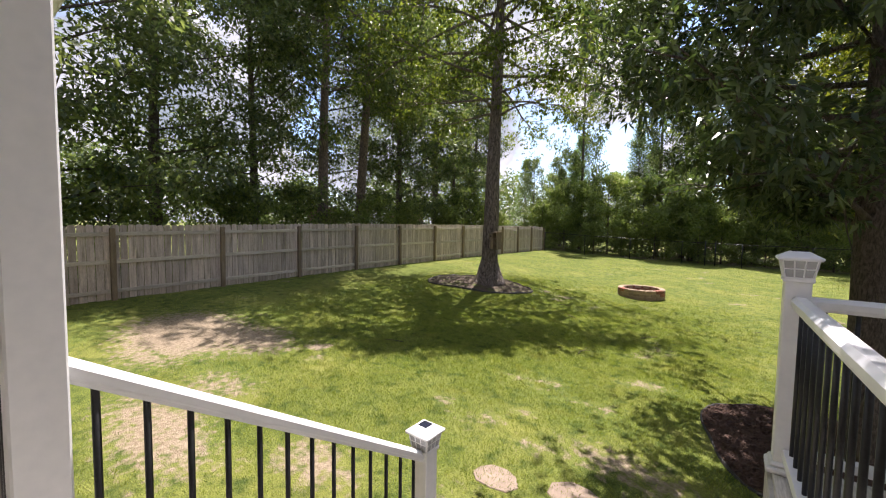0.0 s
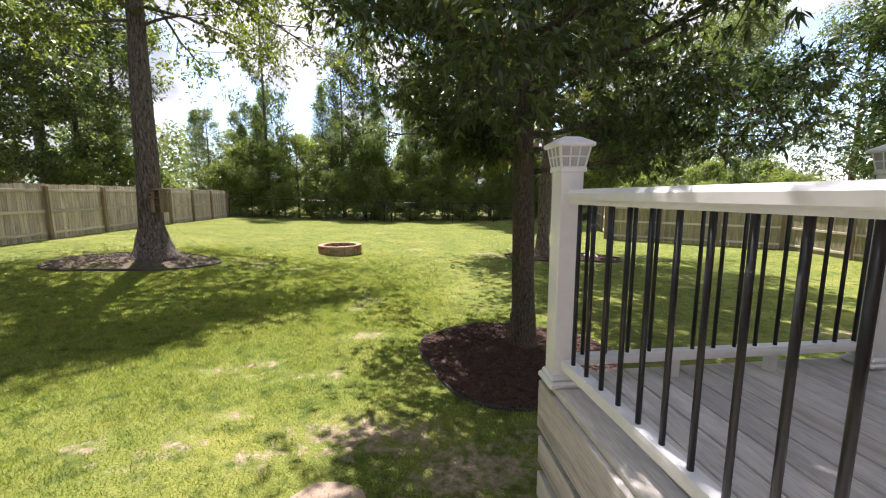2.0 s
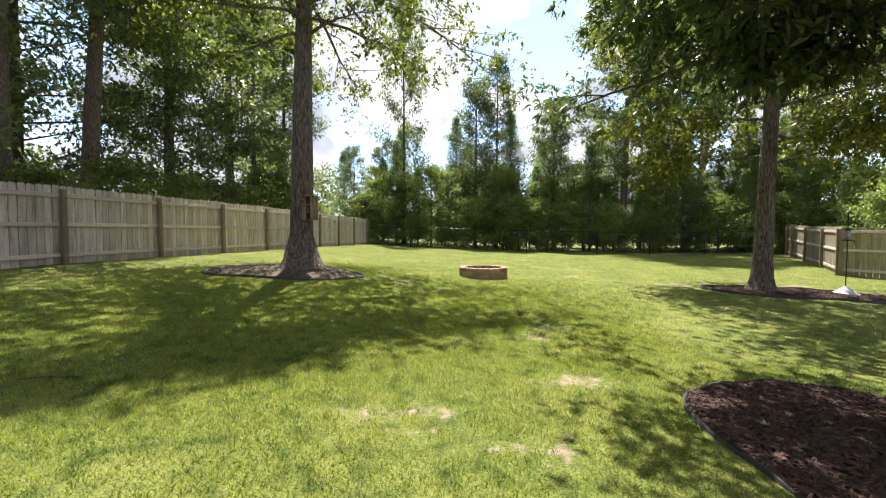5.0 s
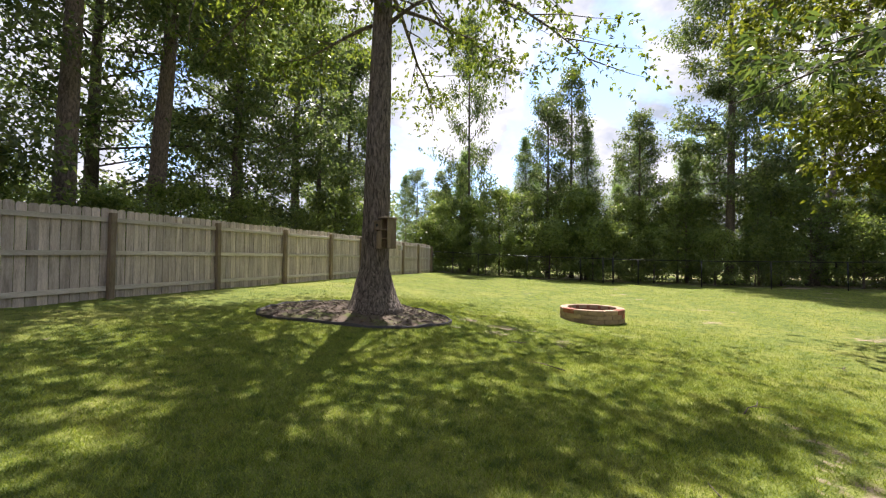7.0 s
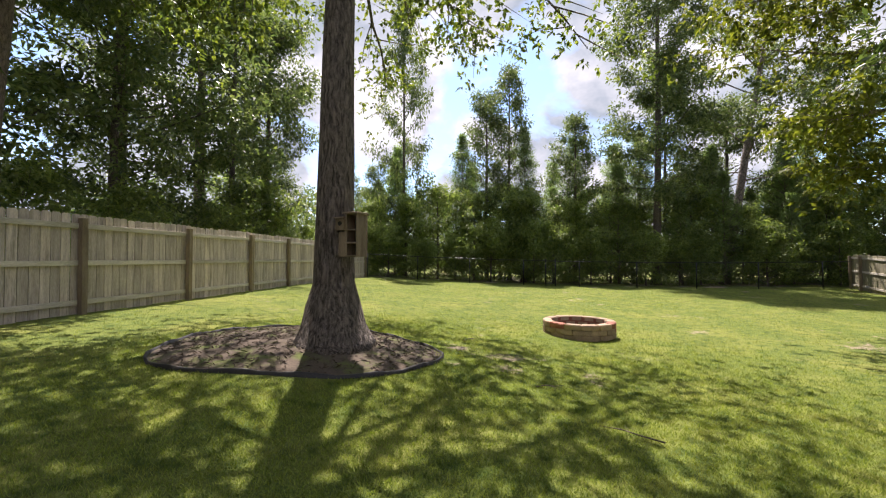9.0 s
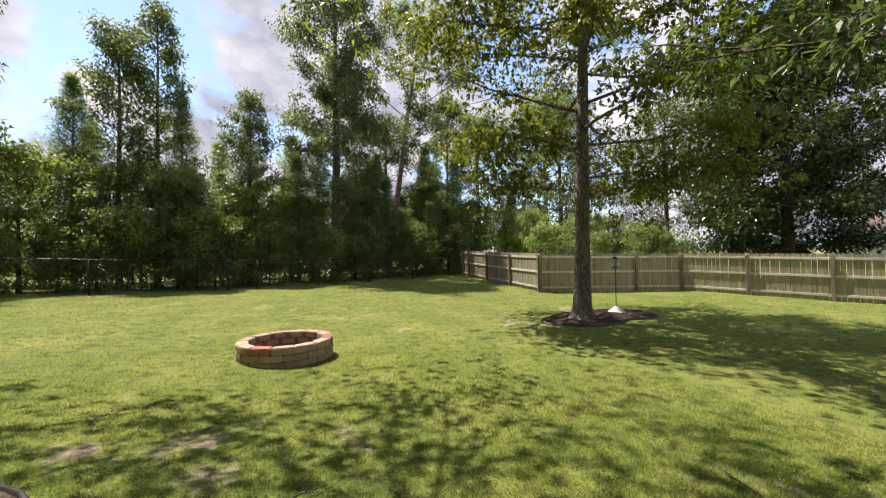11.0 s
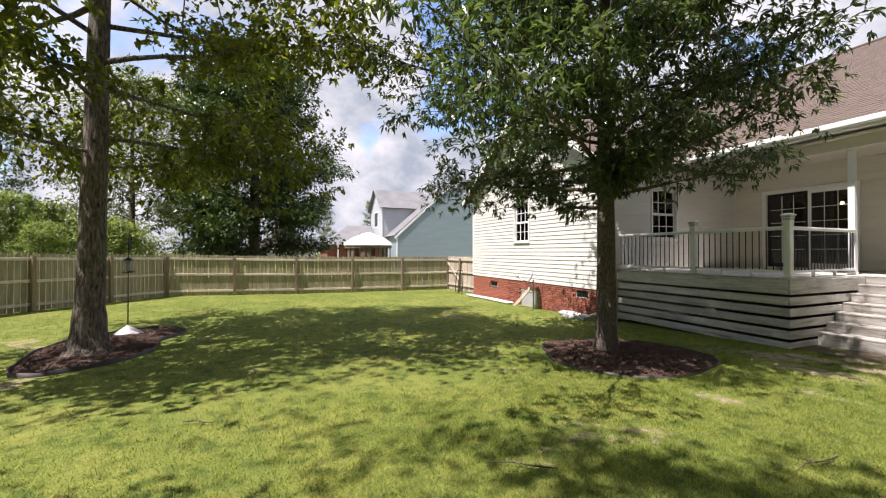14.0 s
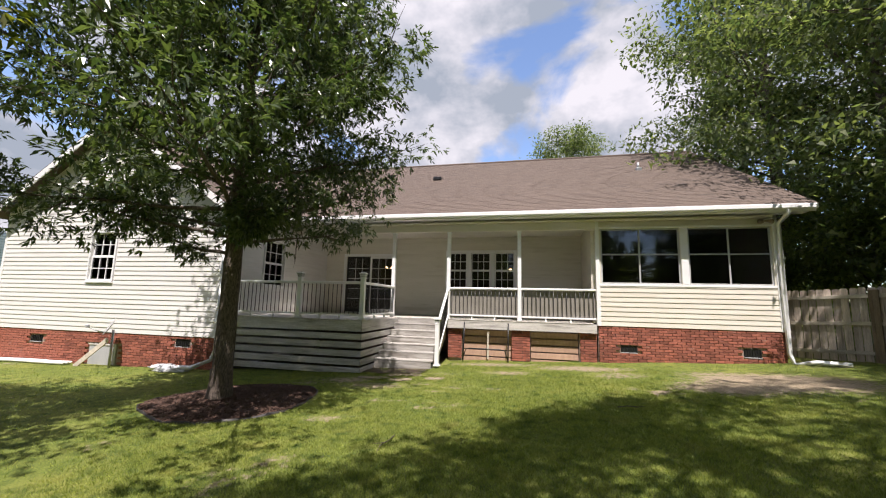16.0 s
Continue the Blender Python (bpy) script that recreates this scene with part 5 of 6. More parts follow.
# ---- porch columns and railings ----


def porch_column(x):
    col = empty("porch_column", "square white vinyl porch column", "column", pose(x, COL_Y, FLOOR), "porch columns")
    part("shaft", box((-0.052, -0.052, 0.0), (0.052, 0.052, 2.525), 0.005), WHITE, col)
    part("base_trim", box((-0.066, -0.066, 0.0), (0.066, 0.066, 0.06), 0.012), WHITE, col)
    part("cap_trim", box((-0.066, -0.066, 2.47), (0.066, 0.066, 2.524), 0.012), WHITE, col)


for x in (0.53, -1.17, -3.2):
    porch_column(x)


def frustum(a, b, z0, z1):
    vs = [(sx * a, sy * a, z0) for sx, sy in ((-1, -1), (1, -1), (1, 1), (-1, 1))] + [(sx * b, sy * b, z1) for sx, sy in ((-1, -1), (1, -1), (1, 1), (-1, 1))]
    return vs, [(3, 2, 1, 0), (4, 5, 6, 7), (0, 1, 5, 4), (1, 2, 6, 5), (2, 3, 7, 6), (3, 0, 4, 7)]


def deck_post(x, y, z, h, solar=True):
    post = empty("railing_post", "white railing post with a flared solar cap light", "railing post", pose(x, y, z), "railing posts")
    part("sleeve", box((-0.051, -0.051, 0), (0.051, 0.051, h - 0.135), 0.004), WHITE, post)
    part("base_trim", box((-0.078, -0.078, 0), (0.078, 0.078, 0.03), 0.008), WHITE, post)
    part("base_trim", box((-0.066, -0.066, 0.03), (0.066, 0.066, 0.055), 0.01), WHITE, post)
    part("collar", box((-0.06, -0.06, h - 0.15), (0.06, 0.06, h - 0.125), 0.005), WHITE, post)
    vs, fs = frustum(0.054, 0.068, h - 0.125, h - 0.045)
    lamp = part("light_housing", mesh_of("light_housing", vs, fs, GREYPLASTIC), None, post, "frosted lattice cap light")
    for k in range(4):
        for u in (-0.052, -0.017, 0.017, 0.052):
            q = pose(0, 0, 0, 0, 0, 90 * k)
            v, f = tube([q @ Vector((u, -0.0555, h - 0.125)), q @ Vector((u * 1.24, -0.0695, h - 0.045))], [0.0035, 0.0035], 4)
            part("lattice_bar", mesh_of("lattice_bar", v, f, WHITE), None, lamp)
        q = pose(0, 0, 0, 0, 0, 90 * k)
        v, f = tube([q @ Vector((-0.06, -0.0625, h - 0.085)), q @ Vector((0.06, -0.0625, h - 0.085))], [0.0035, 0.0035], 4)
        part("lattice_bar", mesh_of("lattice_bar", v, f, WHITE), None, lamp)
    part("cap_plate", box((-0.085, -0.085, h - 0.045), (0.085, 0.085, h - 0.025), 0.006), WHITE, post)
    vs, fs = frustum(0.078, 0.035, h - 0.025, h)
    part("cap", mesh_of("cap", vs, fs, WHITE), None, post)
    part("solar_cell", box((-0.03, -0.03, h), (0.03, 0.03, h + 0.003)), SOLAR, post)


POST_H = 1.125
PX, PY = DECK_X0 + 0.05, DECK_Y - 0.07
deck_post(PX, PY, FLOOR, POST_H)
deck_post(2.07, PY, FLOOR, POST_H)
NEWEL = (-1.245, 1.725)
deck_post(NEWEL[0], NEWEL[1], gh(*NEWEL) + 0.05, 1.17)


def railing(a, b, gap=0.115, label="white railing with round black balusters", low=0.11, top=0.88, trim_a=0.052, trim_b=0.052):
    """A run between two points on the floor line (z may fall): top rail, bottom rail, round balusters."""
    a, b = Vector(a), Vector(b)
    d = b - a
    flat_len = math.hypot(d.x, d.y)
    u = d / flat_len
    a, b = a + u * trim_a, b - u * trim_b
    flat_len = math.hypot((b - a).x, (b - a).y)
    rail = empty("railing", label, "railing", group="porch railings")
    side = Vector((-u.y, u.x, 0)).normalized()

    def beam(name, z, half_w, half_h, rounding):
        prof = [(-half_w, -half_h), (half_w, -half_h), (half_w, half_h * 0.2), (half_w * rounding, half_h), (-half_w * rounding, half_h), (-half_w, half_h * 0.2)]
        vs = [p + side * px + Vector((0, 0, z + pz)) for p in (a, b) for px, pz in prof]
        n = len(prof)
        part(name, mesh_of(name, vs, [tuple(reversed(range(n))), tuple(range(n, 2 * n))] + [(i, (i + 1) % n, (i + 1) % n + n, i + n) for i in range(n)], WHITE), None, rail)
    beam("top_rail", top, 0.035, 0.022, 0.55)
    beam("top_rail_web", top - 0.032, 0.024, 0.010, 0.9)
    beam("bottom_rail", low, 0.03, 0.021, 0.9)
    count = max(1, round(flat_len / gap))
    span_top = top - 0.035 - low
    me = None
    vs, fs = tube([(0, 0, 0), (0, 0, span_top)], [0.0095, 0.0095], 8)
    me = mesh_of("baluster", vs, fs, BLACK, True)
    for k in range(count):
        p = a + (b - a) * ((k + 0.5) / count)
        ob = part("baluster", me, None, rail)
        ob.matrix_local = pose(p.x, p.y, p.z + low)
    for k in range(1, 3):
        p = a + (b - a) * (k / 3)
        if abs(d.z) < 0.01:
            part("foot_block", box((p.x - 0.02, p.y - 0.02, p.z), (p.x + 0.02, p.y + 0.02, p.z + low - 0.02)), WHITE, rail)


railing((0.49, COL_Y, FLOOR), (PX + 0.01, PY, FLOOR))
railing((PX, PY, FLOOR), (2.07, PY, FLOOR))
railing((2.07, PY, FLOOR), (DECK_X1 + 0.01, PY, FLOOR), trim_b=0.0)
railing((-3.2, COL_Y, FLOOR), (-1.17, COL_Y, FLOOR))
railing((SUN_X1 + 0.02, COL_Y, FLOOR), (-3.2, COL_Y, FLOOR), trim_a=0.0)
railing((-1.17, COL_Y, FLOOR + 0.03), (NEWEL[0], NEWEL[1], 0.14), 0.11, "sloping white stair railing with round black balusters", 0.1, 0.87)
for x0, x1 in ((SUN_X1 + 0.03, -3.27), (-3.13, -1.24)):
    tagged(part("privacy_screen", box((x0, COL_Y - 0.062, FLOOR + 0.08), (x1, COL_Y - 0.058, FLOOR + 0.84)), SCREENCLOTH), "grey privacy cloth behind the porch balusters", "privacy screen", "privacy screens")

# ---- planting beds ----


def bed(name, label, cx, cy, rx, ry, material, chips, seed, edge_h=0.07, pinch=0.0, chip=None, dome=0.05, az=0.0):
    """A mounded bed with a plastic edging strip and loose chips."""
    rng = random.Random(seed)
    thing = empty(name, label, "planting bed", kind="structure")
    ca, sa = math.cos(az), math.sin(az)

    def at(a, r):
        k = 1 + 0.05 * math.sin(3 * a + seed) + 0.03 * math.sin(5 * a) - pinch * math.exp(-((math.sin(a) + 1) ** 2) * 3 - (math.cos(a) - 0.25) ** 2 * 6)
        u, v = math.cos(a) * rx * r * k, math.sin(a) * ry * r * k
        return cx + u * ca - v * sa, cy + u * sa + v * ca
    n, rings = 56, 12
    vs, fs = [(cx, cy, gh(cx, cy) + dome)], []
    for j in range(1, rings + 1):
        for i in range(n):
            x, y = at(2 * math.pi * i / n, j / rings)
            vs.append((x, y, gh(x, y) + 0.012 + dome * (1 - (j / rings) ** 2) + (rng.uniform(-0.012, 0.012) if j < rings else 0)))
    fs = [(0, 1 + i, 1 + (i + 1) % n) for i in range(n)]
    for j in range(rings - 1):
        for i in range(n):
            k = 1 + j * n
            fs.append((k + i, k + n + i, k + n + (i + 1) % n, k + (i + 1) % n))
    part("bed_surface", mesh_of("bed_surface", vs, fs, material, True), None, thing)
    if edge_h:
        ev = []
        for i in range(n):
            for r, h in ((1.0, -0.04), (1.0, edge_h), (1.014, edge_h), (1.014, -0.04)):
                x, y = at(2 * math.pi * i / n, r)
                ev.append((x, y, gh(x, y) + h + (0.012 * math.sin(i * 1.7) if h > 0 else 0)))
        ef = []
        for i in range(n):
            p, q = i * 4, (i + 1) % n * 4
            ef += [(p, q, q + 1, p + 1), (p + 1, q + 1, q + 2, p + 2), (p + 2, q + 2, q + 3, p + 3)]
        part("edging", mesh_of("edging", ev, ef, EDGING, True), None, thing, "black plastic edging strip")
    cv, cf = [], []
    for _ in range(chips):
        a, r = rng.uniform(0, 6.283), math.sqrt(rng.random()) * 0.99
        x, y = at(a, r)
        z = gh(x, y) + 0.022 + dome * (1 - r * r)
        m = pose(x, y, z, rng.uniform(-25, 25), rng.uniform(-25, 25), rng.uniform(0, 360))
        l, w, h = rng.uniform(0.015, 0.055), rng.uniform(0.005, 0.014), 0.004
        k = len(cv)
        cv += [m @ Vector(p) for p in ((-l, -w, 0), (l, -w * 0.6, 0), (l * 0.9, w, 0), (-l, w * 0.8, 0), (0, 0, h * 3))]
        cf += [(k, k + 1, k + 4), (k + 1, k + 2, k + 4), (k + 2, k + 3, k + 4), (k + 3, k, k + 4)]
    tagged(part("chips", mesh_of("chips", cv, cf, chip or material), None, thing), kind="stuff")


bed("mulch_bed", "dark brown mulch bed round the willow oak", 1.15, 5.65, 1.28, 1.25, MULCH, 7000, 1, 0.028, dome=0.07)
bed("soil_bed", "bare soil bed with black edging round the oak", -6.75, 11.15, 1.78, 1.32, SOILBED, 1300, 2, 0.045, dome=0.09)
bed("mulch_bed", "dark mulch bed with black edging under the slender oak", 5.2, 13.5, 1.95, 0.95, MULCH, 3500, 4, 0.06, pinch=0.35, dome=0.06, az=-0.12)

# ---- fire pit ----


def fire_pit(cx, cy, r):
    pit = empty("fire_pit", "round fire pit of tan retaining wall blocks", "fire pit", pose(cx, cy, gh(cx, cy) - 0.01))
    n, h = 13, 0.105
    vs = []
    ri, ro = r - 0.17, r
    half = math.pi / n * 0.985
    prof = [(ri, -half), (ro, -half), (ro * 1.0, 0.0), (ro, half), (ri, half)]
    for seed in range(1):
        bm = bmesh.new()
        lower = [bm.verts.new((rr * math.cos(a), rr * math.sin(a), 0.002)) for rr, a in prof]
        upper = [bm.verts.new((rr * math.cos(a), rr * math.sin(a), h - 0.002)) for rr, a in prof]
        bm.faces.new(list(reversed(lower))), bm.faces.new(upper)
        for i in range(5):
            bm.faces.new((lower[i], lower[(i + 1) % 5], upper[(i + 1) % 5], upper[i]))
        bmesh.ops.bevel(bm, geom=list(bm.edges), offset=0.012, segments=2, affect="EDGES")
        me = bpy.data.meshes.new("block")
        bm.to_mesh(me)
        bm.free()
        me.materials.append(BLOCK)
    red = me.copy()
    red.materials.clear()
    red.materials.append(REDBLOCK)
    rng = random.Random(4)
    for row in range(3):
        for k in range(n):
            if row == 0 and k == 4:
                continue
            ob = part("block", red if rng.random() < 0.08 else me, None, pit)
            ob.matrix_local = pose(0, 0, row * h, 0, 0, 360 / n * (k + 0.5 * (row % 2)) + rng.uniform(-0.8, 0.8))
    lv, lf = [], []
    m = 26
    for z in (0.0, 3 * h - 0.02):
        lv += [((ri - 0.004) * math.cos(2 * math.pi * i / m), (ri - 0.004) * math.sin(2 * math.pi * i / m), z) for i in range(m)]
    lf = [(i, i + m, (i + 1) % m + m, (i + 1) % m) for i in range(m)]
    part("liner", mesh_of("liner", lv, lf, REDBLOCK, True), None, pit, "reddish inner face of the ring")
    av = [(0, 0, 0.06)] + [(ri * math.cos(2 * math.pi * i / m), ri * math.sin(2 * math.pi * i / m), 0.035) for i in range(m)]
    part("ash_bed", mesh_of("ash_bed", av, [(0, 1 + i, 1 + (i + 1) % m) for i in range(m)], ASH, True), None, pit)


fire_pit(-2.42, 14.78, 0.735)

# ---- things in the yard ----
box_thing = empty("nest_box", "weathered grey wooden nest box fixed to the oak trunk", "nest box", pose(-5.97, 10.86, gh(-6.1, 10.9) + 1.18, 0, 0, -14))
part("back_board", box((-0.16, 0.1, 0.0), (0.16, 0.12, 0.56), 0.004), POSTWOOD, box_thing)
part("side_panel", box((0.13, -0.1, 0.0), (0.15, 0.1, 0.52), 0.003), POSTWOOD, box_thing)
part("side_panel", box((-0.02, -0.1, 0.0), (0.0, 0.1, 0.52), 0.003), POSTWOOD, box_thing)
for z in (0.0, 0.16, 0.32):
    part("shelf", box((0.0, -0.1, z), (0.13, 0.1, z + 0.018), 0.003), POSTWOOD, box_thing)
part("roof", box((-0.04, -0.14, 0.52), (0.17, 0.13, 0.545), 0.004), POSTWOOD, box_thing)
# black panel puts the recess's shade into colour, before the wooden back board
part("back_panel", box((0.0, 0.08, 0.02), (0.13, 0.099, 0.52)), BLACK, box_thing, "black panel for the shade in the recess")
small = part("small_house", box((-0.17, -0.1, 0.33), (-0.03, 0.06, 0.47), 0.004), POSTWOOD, box_thing)
part("small_roof", box((-0.185, -0.13, 0.472), (-0.022, 0.07, 0.49), 0.003), POSTWOOD, small)
# a flat black disc on the solid front gives the hole's darkness
vs, fs = tube([(-0.1, -0.104, 0.41), (-0.1, -0.09, 0.41)], [0.028, 0.028], 12)
part("entrance_hole", mesh_of("entrance_hole", vs, fs, BLACK), None, small, "black disc for the dark of the round entrance hole")
part("support_board", box((-0.15, -0.06, 0.0), (-0.025, 0.06, 0.31), 0.004), POSTWOOD, box_thing)

feeder = empty("bird_feeder", "bird feeder on a thin black pole with a grey cone", "bird feeder", pose(6.2, 13.62, gh(6.2, 13.62) + 0.05))
tube_part("pole", [(0, 0, 0), (0, 0, 1.95)], 0.011, BLACK, feeder, 8)
vs, fs = tube([(0, 0, 0.0), (0, 0, 0.18)], [0.26, 0.02], 16)
part("baffle_cone", mesh_of("baffle_cone", vs, fs, GREYPLASTIC), None, feeder)
tube_part("hook", [(0, 0, 1.9), (0.08, 0.0, 2.02), (0.16, 0, 1.98), (0.17, 0, 1.88)], 0.007, BLACK, feeder, 6)
tube_part("seed_tube", [(0.0, 0, 1.28), (0.0, 0, 1.5)], 0.05, GREYPLASTIC, feeder, 12)
tube_part("tray", [(0.0, 0, 1.25), (0.0, 0, 1.275)], 0.11, BLACK, feeder, 14)
tube_part("feeder_roof", [(0, 0, 1.5), (0, 0, 1.56)], [0.1, 0.015], BLACK, feeder, 14)

bird_box = empty("bird_house", "small wooden bird house on a fence post", "bird house", pose(-11.22, 22.6, gh(-11.2, 22.6) + 1.25))
part("body", box((-0.02, -0.09, 0.0), (0.16, 0.09, 0.2), 0.005), DECK, bird_box)
part("roof", box((-0.04, -0.12, 0.2), (0.2, 0.12, 0.22), 0.005), DECK, bird_box)

# flagstones at the foot of the steps
rng = random.Random(12)
for x, y, s in ((-0.85, 3.35, 0.27), (-0.3, 3.2, 0.24), (-1.55, 3.15, 0.22), (-0.55, 2.75, 0.25), (-0.02, 3.2, 0.2), (-0.95, 2.75, 0.22), (-0.5, 2.35, 0.24), (-0.1, 2.45, 0.22), (-0.8, 2.2, 0.2)):
    bm = bmesh.new()
    pts = [(x + s * rng.uniform(0.8, 1.15) * math.cos(a), y + s * 0.8 * rng.uniform(0.8, 1.15) * math.sin(a)) for a in [2 * math.pi * k / 9 for k in range(9)]]
    lo = [bm.verts.new((px, py, gh(px, py) - 0.03)) for px, py in pts]
    hi = [bm.verts.new((px, py, gh(px, py) + 0.009)) for px, py in pts]
    bm.faces.new(hi)
    for i in range(9):
        bm.faces.new((lo[i], lo[(i + 1) % 9], hi[(i + 1) % 9], hi[i]))
    bmesh.ops.bevel(bm, geom=[e for e in bm.edges if all(v in hi for v in e.verts)], offset=0.006, segments=1, affect="EDGES")
    tagged(part("stepping_stone", bm, SLAB), "flat tan stepping stone sunk in the soil", "stepping stone", "stepping stones")

# ---- fittings of the house ----


def downspout(label, points, r=0.042):
    ob = empty("downspout", label, "downspout")
    tube_part("pipe", points, r, WHITE, ob, 4)
    return ob


g0 = gh(SUN_X0, 0.6)
downspout("white downspout with an elbow at the sunroom corner", [(SUN_X0 - 0.02, COL_Y + 0.5, 4.0), (SUN_X0 - 0.02, COL_Y + 0.45, 3.88), (SUN_X0 + 0.02, COL_Y + 0.1, 3.7), (SUN_X0 + 0.02, COL_Y + 0.085, 0.55), (SUN_X0 - 0.05, COL_Y + 0.14, 0.32), (SUN_X0 - 0.3, COL_Y + 0.45, g0 + 0.09), (SUN_X0 - 0.8, COL_Y + 0.7, g0 + 0.09)], 0.055)
g1 = gh(WING_X0, 3.2)
downspout("grey-white downspout with a drain hose at the wing corner", [(WING_X0 - 0.06, WING_Y + 0.1, 3.8), (WING_X0 - 0.06, WING_Y + 0.08, 0.3), (WING_X0, WING_Y + 0.15, 0.05), (WING_X0 + 0.3, WING_Y + 0.4, g1 + 0.09), (WING_X0 + 1.25, WING_Y + 0.55, g1 + 0.07)], 0.055)


def vent(x0, x1, z0, z1, y):
    v = empty("foundation_vent", "dark louvred foundation vent in the brick", "vent", pose(x0, y, z0), "foundation vents")
    w, h = x1 - x0, z1 - z0
    part("backing", box((0, -0.034, 0), (w, -0.028, h)), BLACK, v)
    part("frame", box((0, -0.027, 0), (w, 0.002, 0.016)), GREYPLASTIC, v)
    for k in range(7):
        part("slat", box((w * (k + 0.5) / 7 - 0.006, -0.027, 0.016), (w * (k + 0.5) / 7 + 0.006, -0.012, h)), BLACK, v)


for a in vents:
    vent(*a, WING_Y)
for a in sun_vents:
    vent(*a, COL_Y)
hatch_thing = empty("crawlspace_door", "grey crawlspace access door in the brick base", "access door", pose(hatch[0], WING_Y, hatch[2]))
part("door_panel", box((0.02, -0.034, 0.0), (hatch[1] - hatch[0] - 0.02, -0.012, hatch[3] - hatch[2] - 0.02), 0.006), GREYPLASTIC, hatch_thing)
part("door_frame", box((0, -0.034, hatch[3] - hatch[2] - 0.03), (hatch[1] - hatch[0], 0.004, hatch[3] - hatch[2])), SKIRT, hatch_thing)
gp = gh(7.5, 3.2)
plank = tagged(part("loose_plank", box((-0.06, -0.015, 0), (0.06, 0.015, 1.12), 0.003), RAILWOOD), "pale wooden plank leaning against the brick", "plank")
plank.matrix_world = pose(7.98, WING_Y + 0.36, gp - 0.02, 5, -50, 0)

dish = empty("satellite_dish", "grey satellite dish on a short steel pole", "satellite dish", pose(6.93, 3.25, gh(6.93, 3.25)))
tube_part("mast", [(0, 0, -0.05), (0, 0, 0.95)], 0.028, GALV, dish, 10)
dv, df = [(0, 0, 0)], []
for j in range(1, 6):
    for i in range(20):
        a, r = 2 * math.pi * i / 20, 0.25 * j / 5
        dv.append((r * math.cos(a) * 0.92, r * math.sin(a), 0.5 * r * r))
df = [(0, 1 + i, 1 + (i + 1) % 20) for i in range(20)]
for j in range(4):
    for i in range(20):
        k = 1 + j * 20
        df.append((k + i, k + 20 + i, k + 20 + (i + 1) % 20, k + (i + 1) % 20))
reflector = part("reflector", mesh_of("reflector", dv, df, GREYPLASTIC, True), None, dish)
reflector.matrix_local = pose(0.04, 0.06, 1.02, 0, 62, 55)
mod = reflector.modifiers.new("thick", "SOLIDIFY")
mod.thickness = 0.008
tube_part("arm", [(0.0, 0.0, 0.86), (0.16, 0.23, 0.92), (0.28, 0.42, 1.04)], 0.016, GALV, dish, 6)
part("receiver", box((0.24, 0.39, 1.02), (0.33, 0.47, 1.10), 0.015), GREYPLASTIC, dish)


def leaning_frame(name, label, x0, x1, y, lean, h, m=None):
    """Bent black steel tubes with a cross bar."""
    ob = empty(name, label, "metal frame")
    g = gh((x0 + x1) / 2, y) + 0.02
    for x in (x0, x1):
        tube_part("upright", [(x, y, g), (x, y - lean * 0.5, g + h * 0.5), (x, y - lean, g + h)], 0.02, BLACK, ob, 8)
    tube_part("cross_bar", [(x0 + 0.0, y + 0.02, g + 0.05), (x0 + 0.08, y + 0.04, g + 0.3), (x0 + 0.2, y + 0.05, g + 0.33), (x1 - 0.2, y + 0.05, g + 0.33), (x1 - 0.08, y + 0.04, g + 0.3), (x1, y + 0.02, g + 0.05)], 0.015, BLACK, ob, 8)
    return ob


leaning_frame("metal_frame", "black tubular steel frame leaning on the porch rim", -2.9, -1.68, COL_Y + 0.3, 0.16, 1.02)
for k, (x, y) in enumerate(((12.6, 3.25), (13.35, 3.05))):
    ob = empty("cart_handle", "black tubular cart handle standing by the gate", "cart handle", pose(x, y, gh(x, y)), "cart handles")
    tube_part("tube_frame", [(-0.22, 0, 0.0), (-0.22, -0.04, 0.55), (-0.16, -0.08, 1.0), (0.0, -0.1, 1.08), (0.16, -0.08, 1.0), (0.22, -0.04, 0.55), (0.22, 0, 0.0)], 0.018, BLACK, ob, 8)
    tube_part("cross_bar", [(-0.22, 0, 0.12), (0.22, 0, 0.12)], 0.014, BLACK, ob, 6)
tagged(part("loose_stake", box((-2.36, COL_Y + 0.02, 0.05), (-2.31, COL_Y + 0.05, 0.8), 0.004), RAILWOOD), "thin wooden stake standing against the slats", "stake")
for k in range(3):
    pipe = empty("drain_pipe", "long white plastic pipe lying along the wall", "pipe", None, "drain pipes")
    y = WING_Y + 0.12 + 0.09 * k
    tube_part("pipe", [(x, y + 0.03 * math.sin(x), gh(x, y) + 0.05) for x in np.linspace(8.4, 11.9, 8)], 0.035, WHITE, pipe, 10)
lump = bmesh.new()
bmesh.ops.create_icosphere(lump, subdivisions=3, radius=0.22)
for v in lump.verts:
    v.co = Vector((v.co.x * 2.4, v.co.y * 0.9, v.co.z * 0.5)) * (1 + 0.25 * noise.noise(v.co * 9))
tagged(part("plastic_sheet", lump, GREYPLASTIC), "crumpled pale grey plastic sheet beside the wall", "plastic sheet").matrix_world = pose(5.0, 3.35, gh(5.0, 3.35) + 0.05)

